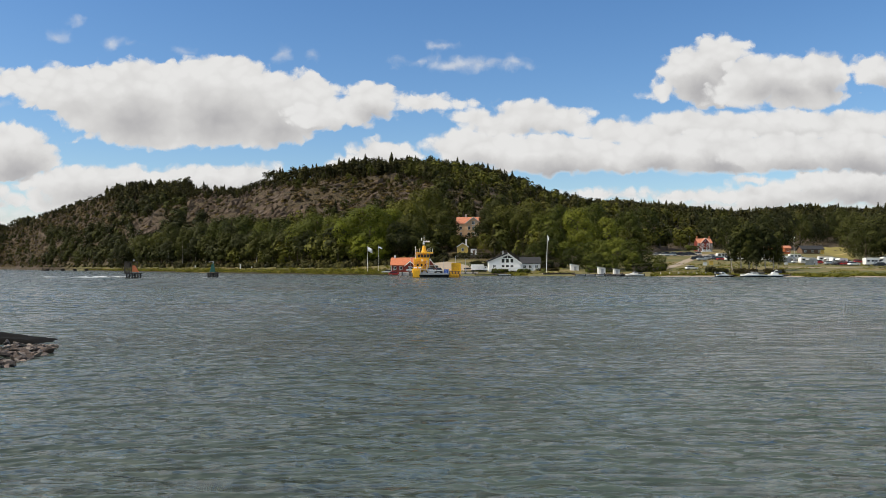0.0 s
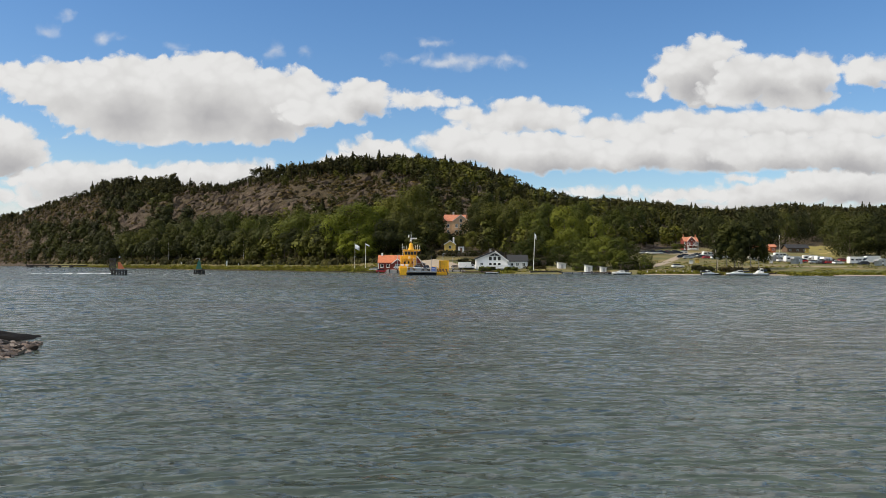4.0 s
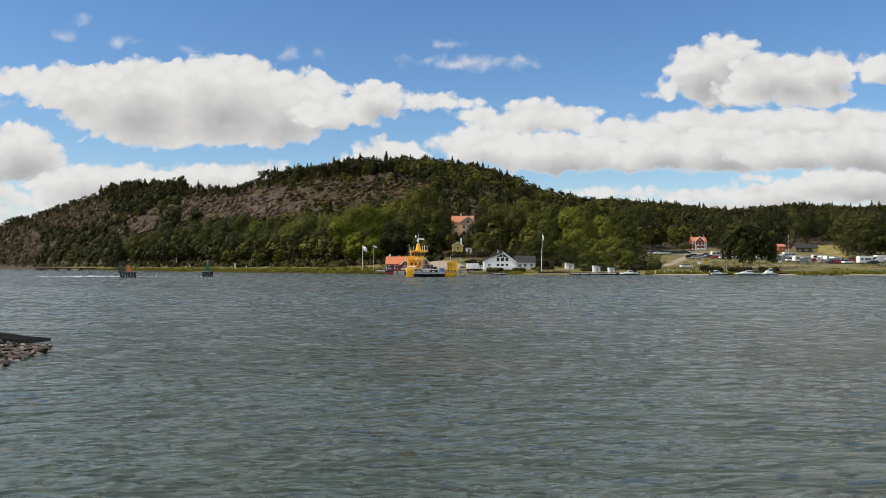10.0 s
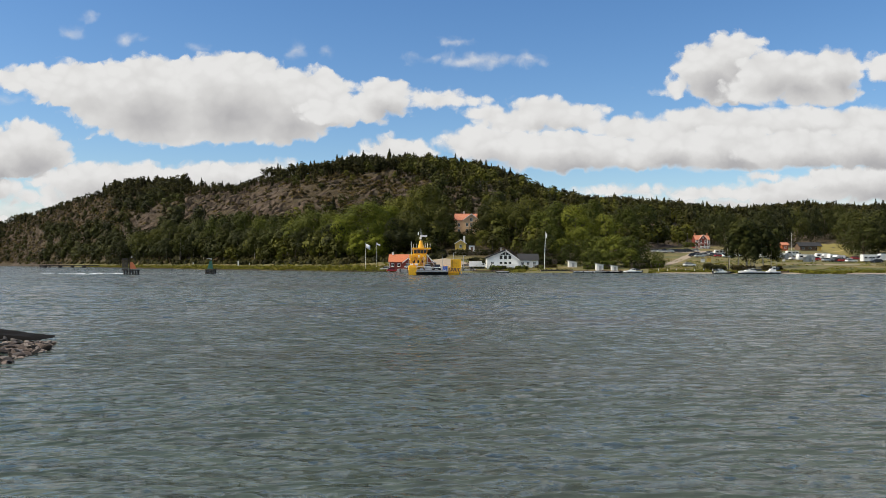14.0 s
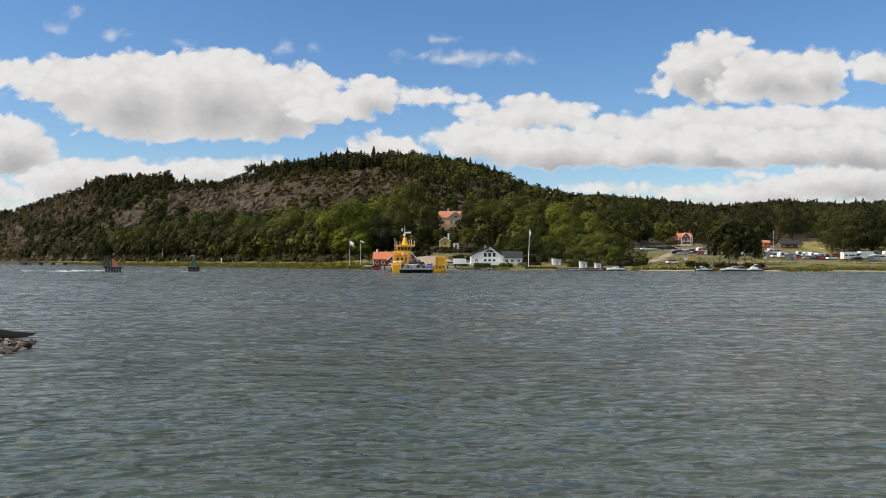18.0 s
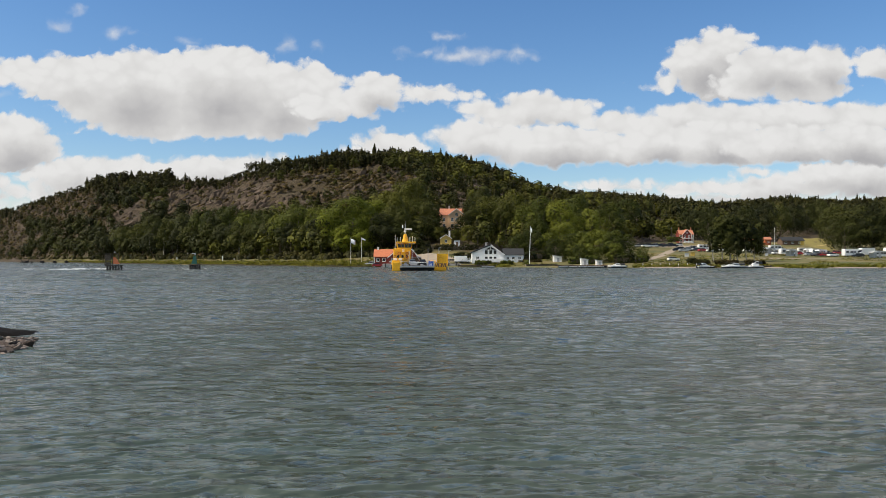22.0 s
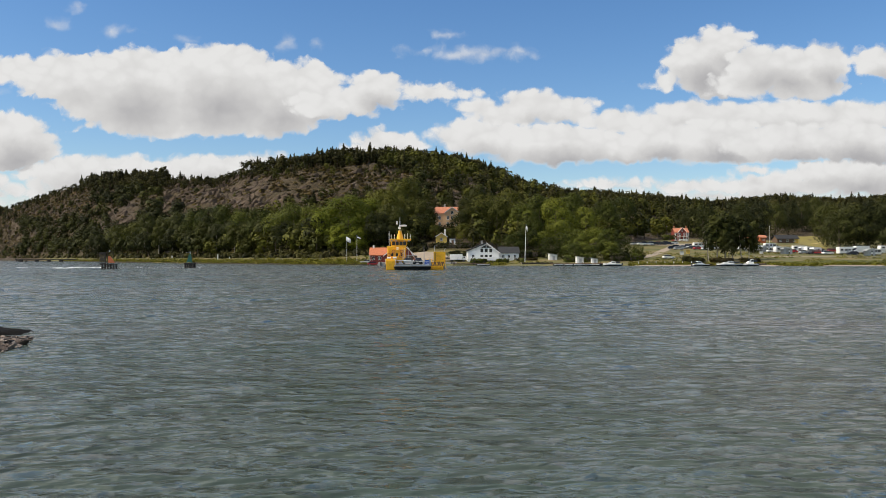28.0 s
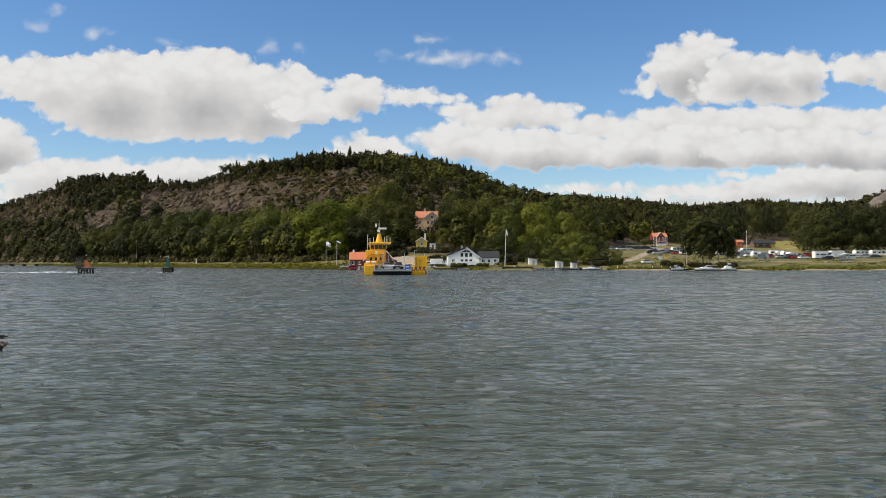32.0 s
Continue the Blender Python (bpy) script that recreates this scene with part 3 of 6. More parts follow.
def pine(rs, leaves=120):
    """A pine one unit high: bare stem, uneven flat-topped tufts above."""
    cs = [(rs.uniform(-0.13, 0.13), rs.uniform(-0.13, 0.13), rs.uniform(0.3, 0.9)) for _ in range(9)] + [(0, 0, 0.9)]
    rr = [rs.uniform(0.08, 0.15) for _ in cs]
    cs, rr = np.array(cs), np.array(rr)
    p = rs.choice(len(cs), leaves)
    d = rs.normal(0, 1, (leaves, 3))
    d /= np.linalg.norm(d, axis=1)[:, None]
    c = cs[p] + d * rr[p][:, None] * np.array([1, 1, 0.7])
    return merge([(*leaf_quads(rs, c, 0.5 * d + (c - np.array([0, 0, 0.55])) * 2.6 + np.array([0, 0, 0.2]), 0.115), 0),
                  (*tube([(0, 0, -0.02), (0.01, 0, 0.4), (0, 0.01, 0.9)], [0.018, 0.013, 0.004], 5), 1)])


def broad_far(rs, leaves=300):
    return merge([(*broad_crown(rs, leaves, 9, 0.105, billow=0.45), 0), (*tube([(0, 0, -0.02), (0, 0, 0.5)], [0.025, 0.012], 5), 1)])


def shrub(rs, leaves=34):
    d = rs.normal(0, 1, (leaves, 3))
    d /= np.linalg.norm(d, axis=1)[:, None]
    d[:, 2] = np.abs(d[:, 2])
    c = d * np.array([0.75, 0.75, 0.85]) * rs.uniform(0.5, 1.0, (leaves, 1))
    return (*(q := leaf_quads(rs, c, d, 0.54)), np.zeros(len(q[1]), dtype=int))


def scatter(name, protos, xs, ys, heights, widths, mats, label, category, rs, turns=(0, 6.283)):
    """Many plants of one kind as one mass, each turned, sized and toned by chance."""
    zs = ground_z(xs, ys)
    kind = rs.randint(0, len(protos), len(xs))
    V, F, NV, MI, T, n = [], [], [], [], [], 0
    for k, (pv, pf, pn, pm) in enumerate(protos):
        sel = np.nonzero(kind == k)[0]
        if not len(sel):
            continue
        w = rs.uniform(*turns, len(sel))
        c, s = np.cos(w)[:, None], np.sin(w)[:, None]
        sw, sh = (heights[sel] * widths[sel])[:, None], heights[sel][:, None]
        vx = (pv[:, 0] * c - pv[:, 1] * s) * sw + xs[sel][:, None]
        vy = (pv[:, 0] * s + pv[:, 1] * c) * sw + ys[sel][:, None]
        vz = pv[:, 2] * sh + zs[sel][:, None]
        V.append(np.stack([vx, vy, vz], -1).reshape(-1, 3))
        F.append((pf[None] + (np.arange(len(sel)) * len(pv))[:, None, None]).reshape(-1, pf.shape[1]) + n)
        if pn is not None:
            NV.append(np.stack([pn[:, 0] * c - pn[:, 1] * s, pn[:, 0] * s + pn[:, 1] * c, np.broadcast_to(pn[:, 2], vx.shape)], -1).reshape(-1, 3))
        MI.append(np.tile(pm, len(sel)))
        T.append(np.repeat(rs.uniform(0, 1, len(sel)), len(pv)))
        n += len(sel) * len(pv)
    me = mesh_of(name, np.concatenate(V), np.concatenate(F), mats, np.concatenate(MI), np.concatenate(T), normals=np.concatenate(NV) if NV else None)
    return tagged(new(name, me), label, category, kind="stuff")


def sample(rs, n, a0, a1):
    """Chance places on the wooded slopes, even per area."""
    a = rs.uniform(a0, a1, n * 3)
    yf, yr = np.interp(a, *FRONT), np.interp(a, *RIDGE) + 70
    y = yf + (yr - yf) * rs.uniform(0, 1, n * 3)
    keep = rs.uniform(0, 1, n * 3) < y / 1150
    a, y = a[keep][:n], y[keep][:n]
    return a, y


def height_seen(a, y):
    return (ground_z(a * y, y) - EYE) / y


def oval(a, e, ca, ce, ra, re):
    return ((a - ca) / ra) ** 2 + ((e - ce) / re) ** 2 < 1


def bare(a, e):
    """Where the slope is bare rock and heather."""
    return (oval(a, e, -0.246, 0.073, 0.076, 0.030) | oval(a, e, -0.362, 0.046, 0.024, 0.013) | oval(a, e, -0.458, 0.066, 0.056, 0.026)
            | oval(a, e, -0.52, 0.020, 0.035, 0.030) | oval(a, e, -0.11, 0.085, 0.10, 0.024))


rs = np.random.RandomState(11)
a, y = sample(rs, 6500, -0.66, 0.72)
extra = rs.uniform(-0.62, 0.72, 3200)
a, y = np.concatenate([a, extra]), np.concatenate([y, np.interp(extra, *RIDGE) + rs.uniform(-60, 30, 3200)])
e = height_seen(a, y)
top = np.interp(a, *SKYLINE)
is_bare = bare(a, e)
crest = (top - e) < np.where(a < -0.2, 0.032, 0.026)
conif = crest | (rs.uniform(0, 1, len(a)) < np.interp(a, (-0.6, -0.1, 0.03, 0.12, 0.7), (0.25, 0.3, 0.55, 0.66, 0.62)))
conif |= (e > 0.05) & (a > -0.22) & (a < 0.12) & (rs.uniform(0, 1, len(a)) < 0.35)
low = (e < 0.035) & (a < 0.05)
conif &= ~low
slabs = oval(a, e, -0.246, 0.073, 0.076, 0.030) | oval(a, e, -0.362, 0.046, 0.024, 0.013)
gone = is_bare & (rs.uniform(0, 1, len(a)) > np.where(slabs, 0.04, np.where(a > -0.2, 0.28, 0.36))) & ~((top - e) < 0.028)
thin = (a < -0.05) & ~crest & ~low & (rs.uniform(0, 1, len(a)) > 0.55)
clear_lawn = (oval(a, e, 0.463, 0.022, 0.045, 0.02) & (y < 520)) | ((a > 0.006) & (a < 0.052) & (y < 394))
keep = ~(gone | thin | clear_lawn)
ca, cy = a[keep & conif], y[keep & conif]
ba, by = a[keep & ~conif], y[keep & ~conif]
hs = rs.uniform(5.5, 12, len(ca)) * np.where(ca > 0.1, np.where(cy > 640, 0.88, 1.1), 0.95) * np.where(is_bare[keep & conif], 0.65, 1.0)
hs *= 1 + 0.25 * rs.uniform(0, 1, len(ca)) ** 5
half = rs.uniform(0, 1, len(ca)) < np.where(ca > 0.08, np.where(crest[keep & conif], 0.26, 0.45), np.where(crest[keep & conif], np.where(ca > -0.14, 0.36, 0.2), 0.35))
sp, pi = half, ~half
scatter("spruce_woods", [spruce(np.random.RandomState(i)) for i in range(5)], (ca * cy)[sp], cy[sp], hs[sp] * 1.06, rs.uniform(0.85, 1.25, sp.sum()), [M_PINE, M_BARK],
        "dense dark green spruce wood covering the hill", "woods", rs)
scatter("pine_woods", [pine(np.random.RandomState(20 + i)) for i in range(5)], (ca * cy)[pi], cy[pi], hs[pi] * 0.92, rs.uniform(1.0, 1.5, pi.sum()), [M_PINE, M_BARK],
        "dark green pines along the crest of the hill", "woods", rs)
bh, bw = rs.uniform(8, 14, len(ba)) * np.where(is_bare[keep & ~conif], 0.55, 1.0), rs.uniform(0.85, 1.25, len(ba))
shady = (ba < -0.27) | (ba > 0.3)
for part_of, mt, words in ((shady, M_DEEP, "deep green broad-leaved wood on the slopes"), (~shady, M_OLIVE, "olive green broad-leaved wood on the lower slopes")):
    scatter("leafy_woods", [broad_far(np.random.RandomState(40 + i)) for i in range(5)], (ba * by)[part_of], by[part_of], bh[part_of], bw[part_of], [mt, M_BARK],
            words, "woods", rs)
a, y = sample(rs, 17000, -0.64, 0.05)
e = height_seen(a, y)
on_slab = oval(a, e, -0.246, 0.073, 0.076, 0.030) | oval(a, e, -0.362, 0.046, 0.024, 0.013)
k = (bare(a, e) & (rs.uniform(0, 1, len(a)) < np.where(on_slab, 0.3, 1.0))) | (~on_slab & (rs.uniform(0, 1, len(a)) < 0.35))
scatter("hill_scrub", [shrub(np.random.RandomState(60 + i)) for i in range(4)], (a * y)[k], y[k], rs.uniform(0.8, 2.4, k.sum()), rs.uniform(1.0, 1.9, k.sum()), [M_SCRUB],
        "low olive and brown heather scrub on bare rock", "scrub", rs)


def outcrop(r, n=4, planes=14):
    """An angular lump of rock, one unit high, cut by chance planes."""
    d = r.normal(0, 1, (planes, 3))
    d /= np.linalg.norm(d, axis=1)[:, None]
    far = r.uniform(0.4, 1.0, planes)
    g = np.linspace(-1, 1, n)
    u, w = np.meshgrid(g, g)
    one = np.ones_like(u)
    v, f = [], []
    for k, face in enumerate(((u, w, one), (u, one, w), (u, -one, w), (one, u, w), (-one, u, w))):
        v.append(np.stack(face, -1).reshape(-1, 3))
        ix = np.arange(n * n).reshape(n, n) + k * n * n
        f.append(np.stack([ix[:-1, :-1], ix[:-1, 1:], ix[1:, 1:], ix[1:, :-1]], -1).reshape(-1, 4))
    v = np.concatenate(v)
    v /= np.linalg.norm(v, axis=1)[:, None]
    reach = far[None] / np.maximum(v @ d.T, 0.02)
    size = np.minimum(reach.min(1), 1.3)
    v = v * size[:, None]
    v[:, 2] = np.where(v[:, 2] < 0, v[:, 2] * 4, v[:, 2])
    f = np.concatenate(f)
    turned = np.einsum('ij,ij->i', np.cross(v[f[:, 1]] - v[f[:, 0]], v[f[:, 3]] - v[f[:, 0]]), v[f].mean(1)) < 0
    f[turned] = f[turned][:, ::-1]
    # a long ledge, dipping along the bedding
    dip = radians(r.uniform(18, 40))
    v = v * np.array([2.6, 0.9, 1.0])
    v = np.stack([v[:, 0] * math.cos(dip) - v[:, 2] * math.sin(dip) * 0.6, v[:, 1], v[:, 0] * math.sin(dip) + v[:, 2]], -1)
    return v, f, None, np.zeros(len(f), dtype=int)


ro = np.random.RandomState(91)
a, y = sample(ro, 14000, -0.62, -0.02)
e = height_seen(a, y)
on_slab = oval(a, e, -0.246, 0.073, 0.076, 0.030) | oval(a, e, -0.362, 0.046, 0.024, 0.013)
k = (on_slab & (ro.uniform(0, 1, len(a)) < 0.7)) | (bare(a, e) & ~on_slab & (ro.uniform(0, 1, len(a)) < np.where(a > -0.2, 0.14, 0.4)))
scatter("rock_outcrops", [outcrop(np.random.RandomState(95 + i)) for i in range(6)], (a * y)[k], y[k], ro.uniform(0.35, 1.7, k.sum()), ro.uniform(0.7, 1.6, k.sum()),
        [surface("hill_rock", (0.118, 0.084, 0.056), 0.95, vary=0.75, scale=0.25, bump=0.3, dirt=(0.06, 0.045, 0.022))], "brown ledges of bare rock on the hillside", "rocks", ro, (-0.5, 0.3))
# bushes in dark needle colour, put in for the shade below the crowns
fa = rs.uniform(-0.52, 0.0, 700)
fy = np.interp(fa, *FRONT) + rs.uniform(-7, 12, 700)
scatter("meadow_bushes", [shrub(np.random.RandomState(80 + i), 110) for i in range(4)], fa * fy, fy, rs.uniform(1.2, 3.4, 700), rs.uniform(0.7, 1.1, 700), [M_PINE],
        "dark green bushes along the edge of the wood", "bushes", rs)


# ---- building tools ----
def part(name, bm, material, parent, label=""):
    me = bpy.data.meshes.new(name)
    bm.to_mesh(me)
    bm.free()
    mats = material if isinstance(material, (list, tuple)) else [material]
    for mt in mats:
        me.materials.append(mt)
    ob = new(name, me)
    ob.parent = parent
    if label:
        tagged(ob, label)
    return ob


def thing(name, m, label, category, group="", kind=""):
    ob = new(name)
    ob.empty_display_size = 0.3
    ob.matrix_world = m
    return tagged(ob, label, category, group, kind)


def box(bm, c, s, bevel=0.0, turn=None):
    """A box round c with sizes s."""
    mx = Matrix.Translation(c) @ (turn or Matrix()) @ Matrix.Diagonal((*s, 1))
    made = bmesh.ops.create_cube(bm, size=1.0, matrix=mx)
    if bevel:
        es = list({e for v in made["verts"] for e in v.link_edges})
        bmesh.ops.bevel(bm, geom=es, offset=bevel, segments=2, affect="EDGES", profile=0.6)
    return bm


def boxes(*rows, bevel=0.0):
    bm = bmesh.new()
    for c, s in rows:
        box(bm, c, s, bevel)
    return bm


def rod(bm, p, q, r, sides=8, r2=None):
    p, q = Vector(p), Vector(q)
    d = q - p
    mx = Matrix.Translation((p + q) / 2) @ d.to_track_quat("Z", "Y").to_matrix().to_4x4()
    bmesh.ops.create_cone(bm, cap_ends=True, segments=sides, radius1=r, radius2=r if r2 is None else r2, depth=d.length, matrix=mx)
    return bm


def rods(*rows, sides=8):
    bm = bmesh.new()
    for p, q, r in rows:
        rod(bm, p, q, r, sides)
    return bm


def prism(outline, y0, y1):
    """An outline in x and z, drawn out from y0 to y1."""
    bm = bmesh.new()
    f = [bm.verts.new((x, y0, z)) for x, z in outline]
    b = [bm.verts.new((x, y1, z)) for x, z in outline]
    n = len(outline)
    bm.faces.new(f)
    bm.faces.new(b[::-1])
    for i in range(n):
        bm.faces.new((f[i], b[i], b[(i + 1) % n], f[(i + 1) % n]))
    bmesh.ops.recalc_face_normals(bm, faces=bm.faces)
    return bm


# ---- trees that stand apart ----
TREE_MESHES = {}


def tree_mesh(variant, leaves, mat, skirt):
    key = (variant, leaves, mat.name, skirt)
    if key not in TREE_MESHES:
        r = np.random.RandomState(200 + variant)
        v, f, nv = broad_crown(r, leaves, 18 + variant % 6, 0.029, skirt + 0.04 * (variant % 3), 0.40 + 0.04 * (variant % 3))
        crown = mesh_of("crown", v, f, [mat], tint=np.full(len(v), (variant * 0.37 + 0.15) % 1.0), normals=nv)
        tv, tf = broad_trunk(r)
        TREE_MESHES[key] = (crown, mesh_of("trunk", tv, tf, [M_BARK], smooth=True))
    return TREE_MESHES[key]


def tree(a, y, high, wide, variant, label, group, leaves=5600, mat=None, base=None, skirt=0.09):
    p = spot(a, y)
    if base is not None:
        p.z = base
    ob = thing("tree", Matrix.Translation(p) @ pose(0, 0, 0, 0, 0, variant * 77 + a * 900), label, "tree", group)
    ob.scale = (high * wide, high * wide, high)
    crown, trunk = tree_mesh(variant % 9, leaves, mat or M_BROAD, skirt)
    for nm, me in (("trunk", trunk), ("crown", crown)):
        c = new(nm, me)
        c.parent = ob
    return ob


def row_of_trees(label, group, *trees, leaves=5600, mat=None, skirt=0.09):
    for i, (a, y, h, w, v) in enumerate(trees):
        tree(a, y, h, w, v, label, group, leaves, mat, skirt=skirt)


row_of_trees("tall green broad-leaved tree behind the reed meadow", "trees behind the meadow",
             (-0.372, 535, 20, 0.9, 1), (-0.352, 525, 19, 0.9, 4), (-0.315, 490, 20, 0.9, 6), mat=M_OLIVE)
row_of_trees("tall dark green tree behind the reed meadow", "trees behind the meadow",
             (-0.395, 560, 19, 0.9, 3), (-0.335, 515, 22, 0.8, 2), (-0.298, 480, 21, 0.8, 7), (-0.262, 450, 18, 0.9, 6), (-0.212, 412, 15, 1.0, 2), mat=M_DEEP)
row_of_trees("tall green broad-leaved tree behind the reed meadow", "trees behind the meadow",
             (-0.278, 462, 22, 0.9, 3), (-0.258, 455, 21, 0.95, 5), (-0.242, 445, 22, 0.9, 0), (-0.222, 425, 19, 0.9, 4), (-0.202, 410, 20, 1.0, 8),
             (-0.178, 395, 17, 1.0, 2), (-0.160, 385, 20, 1.0, 1), (-0.140, 372, 18, 0.9, 7))
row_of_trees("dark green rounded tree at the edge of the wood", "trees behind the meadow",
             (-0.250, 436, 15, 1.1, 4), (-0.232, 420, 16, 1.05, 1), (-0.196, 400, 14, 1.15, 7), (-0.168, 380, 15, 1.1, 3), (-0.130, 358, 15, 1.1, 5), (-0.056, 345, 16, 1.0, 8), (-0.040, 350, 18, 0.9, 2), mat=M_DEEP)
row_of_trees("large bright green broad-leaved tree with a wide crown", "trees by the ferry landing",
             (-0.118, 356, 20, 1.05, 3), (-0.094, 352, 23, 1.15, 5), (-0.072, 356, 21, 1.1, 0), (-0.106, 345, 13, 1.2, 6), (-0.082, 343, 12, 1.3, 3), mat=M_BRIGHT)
row_of_trees("dark green broad-leaved tree on the slope by the villa", "trees round the villa",
             (-0.048, 372, 22, 0.9, 2), (-0.030, 380, 24, 0.85, 7), (-0.022, 392, 22, 0.8, 4), (-0.012, 372, 17, 0.9, 1), (-0.008, 352, 12, 1.1, 5), (0.001, 362, 18, 0.95, 6), (0.062, 374, 21, 0.8, 8),
             (0.070, 368, 20, 1.0, 4), (0.088, 362, 19, 1.0, 1), (0.048, 345, 9, 1.1, 2), (0.030, 352, 6, 1.2, 4), (0.012, 350, 7, 1.2, 7), (0.018, 362, 6.0, 1.1, 3), (0.030, 364, 6.5, 1.2, 8), (0.043, 362, 11, 1.0, 5), (0.052, 366, 17, 0.95, 0), (0.104, 372, 21, 0.9, 7), (-0.026, 338, 9, 1.1, 6), mat=M_OLIVE)
row_of_trees("green broad-leaved tree on the slope above the boat sheds", "trees above the sheds",
             (0.108, 318, 9, 1.2, 8), (0.126, 322, 10, 1.2, 5), (0.143, 324, 9, 1.2, 2), (0.122, 352, 18, 0.95, 4), (0.140, 360, 21, 0.9, 6), (0.180, 372, 23, 0.9, 6),
             (0.222, 388, 20, 0.9, 3), (0.245, 420, 20, 0.9, 5))
row_of_trees("yellowish green broad-leaved tree above the boat sheds", "trees above the sheds",
             (0.132, 330, 14, 1.0, 5), (0.160, 350, 20, 1.0, 7), (0.166, 332, 13, 1.1, 1), (0.198, 352, 19, 1.0, 4), mat=M_FRESH)
row_of_trees("rounded green tree at the water's edge", "trees by the boat sheds",
             (0.155, 300, 8, 1.2, 5), (0.172, 298, 10, 1.15, 0), (0.190, 296, 11.5, 1.15, 4), (0.207, 294, 12, 1.15, 2), (0.224, 290, 12, 1.2, 6),
             (0.240, 292, 10.5, 1.2, 3), (0.184, 286, 6.5, 1.3, 8), (0.203, 286, 6, 1.4, 1), (0.228, 285, 7, 1.3, 7), (0.262, 300, 5, 1.4, 1), skirt=-0.04)
M_BIRCH = surface("birch_bark", (0.42, 0.38, 0.33), 0.8, vary=0.5, scale=1.5, dirt=(0.05, 0.04, 0.03))


def birch(a, y, high, wide, seed, label="tall slender birch with a pale stem by the marina", group="birches by the marina", low=0.22):
    """A slender tree: pale stem bare below, a narrow hanging crown in loose tufts above."""
    r = np.random.RandomState(seed)
    ob = thing("birch", Matrix.Translation(spot(a, y)), label, "tree", group)
    lean = r.normal(0, 0.02)
    v, f, nv = broad_crown(r, 2400, 26, 0.038, low, wide * 1.25)
    v = v + np.stack([lean * v[:, 2] * 6, 0 * v[:, 2], 0 * v[:, 2]], -1) * 0.15
    crown = new("crown", mesh_of("crown", v * high, f, [M_DEEP if seed % 2 else M_OLIVE], tint=np.full(len(v), r.uniform(0.22, 0.5)), normals=nv))
    tv, tf, _ = tube([(0, 0, -0.02), (lean, 0, 0.3), (lean * 2, 0, 0.6), (lean * 2.4, 0, 0.8)], [0.012, 0.010, 0.006, 0.002], 7)
    stem = new("trunk", mesh_of("trunk", tv * high, tf, [M_BIRCH], smooth=True))
    for c in (crown, stem):
        c.parent = ob


for i, (a, y, h, w) in enumerate(((0.3495, 275, 13.5, 0.13), (0.3600, 276, 17.0, 0.19), (0.3695, 277, 18.5, 0.19), (0.3785, 279, 15.0, 0.19), (0.3900, 277, 17.0, 0.18), (0.3990, 278, 13.0, 0.2), (0.3740, 274, 10.0, 0.27), (0.4060, 280, 9.0, 0.24))):
    birch(a, y, h, w, 311 + i)
for i, (a, y, h) in enumerate(((-0.338, 494, 17), (-0.322, 482, 19), (-0.307, 468, 17), (-0.293, 456, 18), (-0.284, 450, 15), (-0.268, 440, 18), (-0.252, 432, 16), (-0.231, 412, 16), (-0.190, 396, 15), (-0.151, 366, 14))):
    birch(a, y, h, 0.24, 331 + i, "tall birch with a pale stem at the edge of the wood", "birches at the edge of the wood", 0.26)
row_of_trees("green broad-leaved tree beside the campsite road", "trees behind the campsite",
             (0.343, 352, 19, 0.6, 5), (0.354, 360, 18, 0.62, 8), (0.368, 374, 17, 0.7, 2), leaves=4000, mat=M_OLIVE)
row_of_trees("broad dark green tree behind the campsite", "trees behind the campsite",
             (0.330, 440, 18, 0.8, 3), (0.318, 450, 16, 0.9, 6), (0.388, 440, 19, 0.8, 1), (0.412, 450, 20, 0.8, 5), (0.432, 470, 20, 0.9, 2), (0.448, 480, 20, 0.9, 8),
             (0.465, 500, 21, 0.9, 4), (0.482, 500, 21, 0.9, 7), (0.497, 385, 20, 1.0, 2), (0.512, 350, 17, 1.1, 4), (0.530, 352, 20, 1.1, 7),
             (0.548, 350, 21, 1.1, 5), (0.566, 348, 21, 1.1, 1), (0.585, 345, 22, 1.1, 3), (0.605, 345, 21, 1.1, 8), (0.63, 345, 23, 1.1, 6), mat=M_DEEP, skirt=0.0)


# ---- reeds and shore grass ----
def reed_tuft(r, blades=9):
    v, f = [], []
    for i in range(blades):
        w, x, y = r.uniform(-1.0, 1.0), r.uniform(-0.6, 0.6), r.uniform(-0.6, 0.6)
        h, lean = r.uniform(0.6, 1.0), r.normal(0.12, 0.15)
        c, s = math.cos(w) * 0.09, math.sin(w) * 0.09
        n = len(v)
        v += [(x - c, y - s, 0), (x + c, y + s, 0), (x + c * 0.5 + lean, y + s * 0.5, h), (x - c * 0.5 + lean, y - s * 0.5, h)]
        f.append((n, n + 1, n + 2, n + 3))
    nv = np.tile(np.array([0.0, -0.45, 0.9]), (len(v), 1)) + r.normal(0, 0.2, (len(v), 3))
    return np.array(v), np.array(f), nv / np.linalg.norm(nv, axis=1)[:, None], np.zeros(len(f), dtype=int)


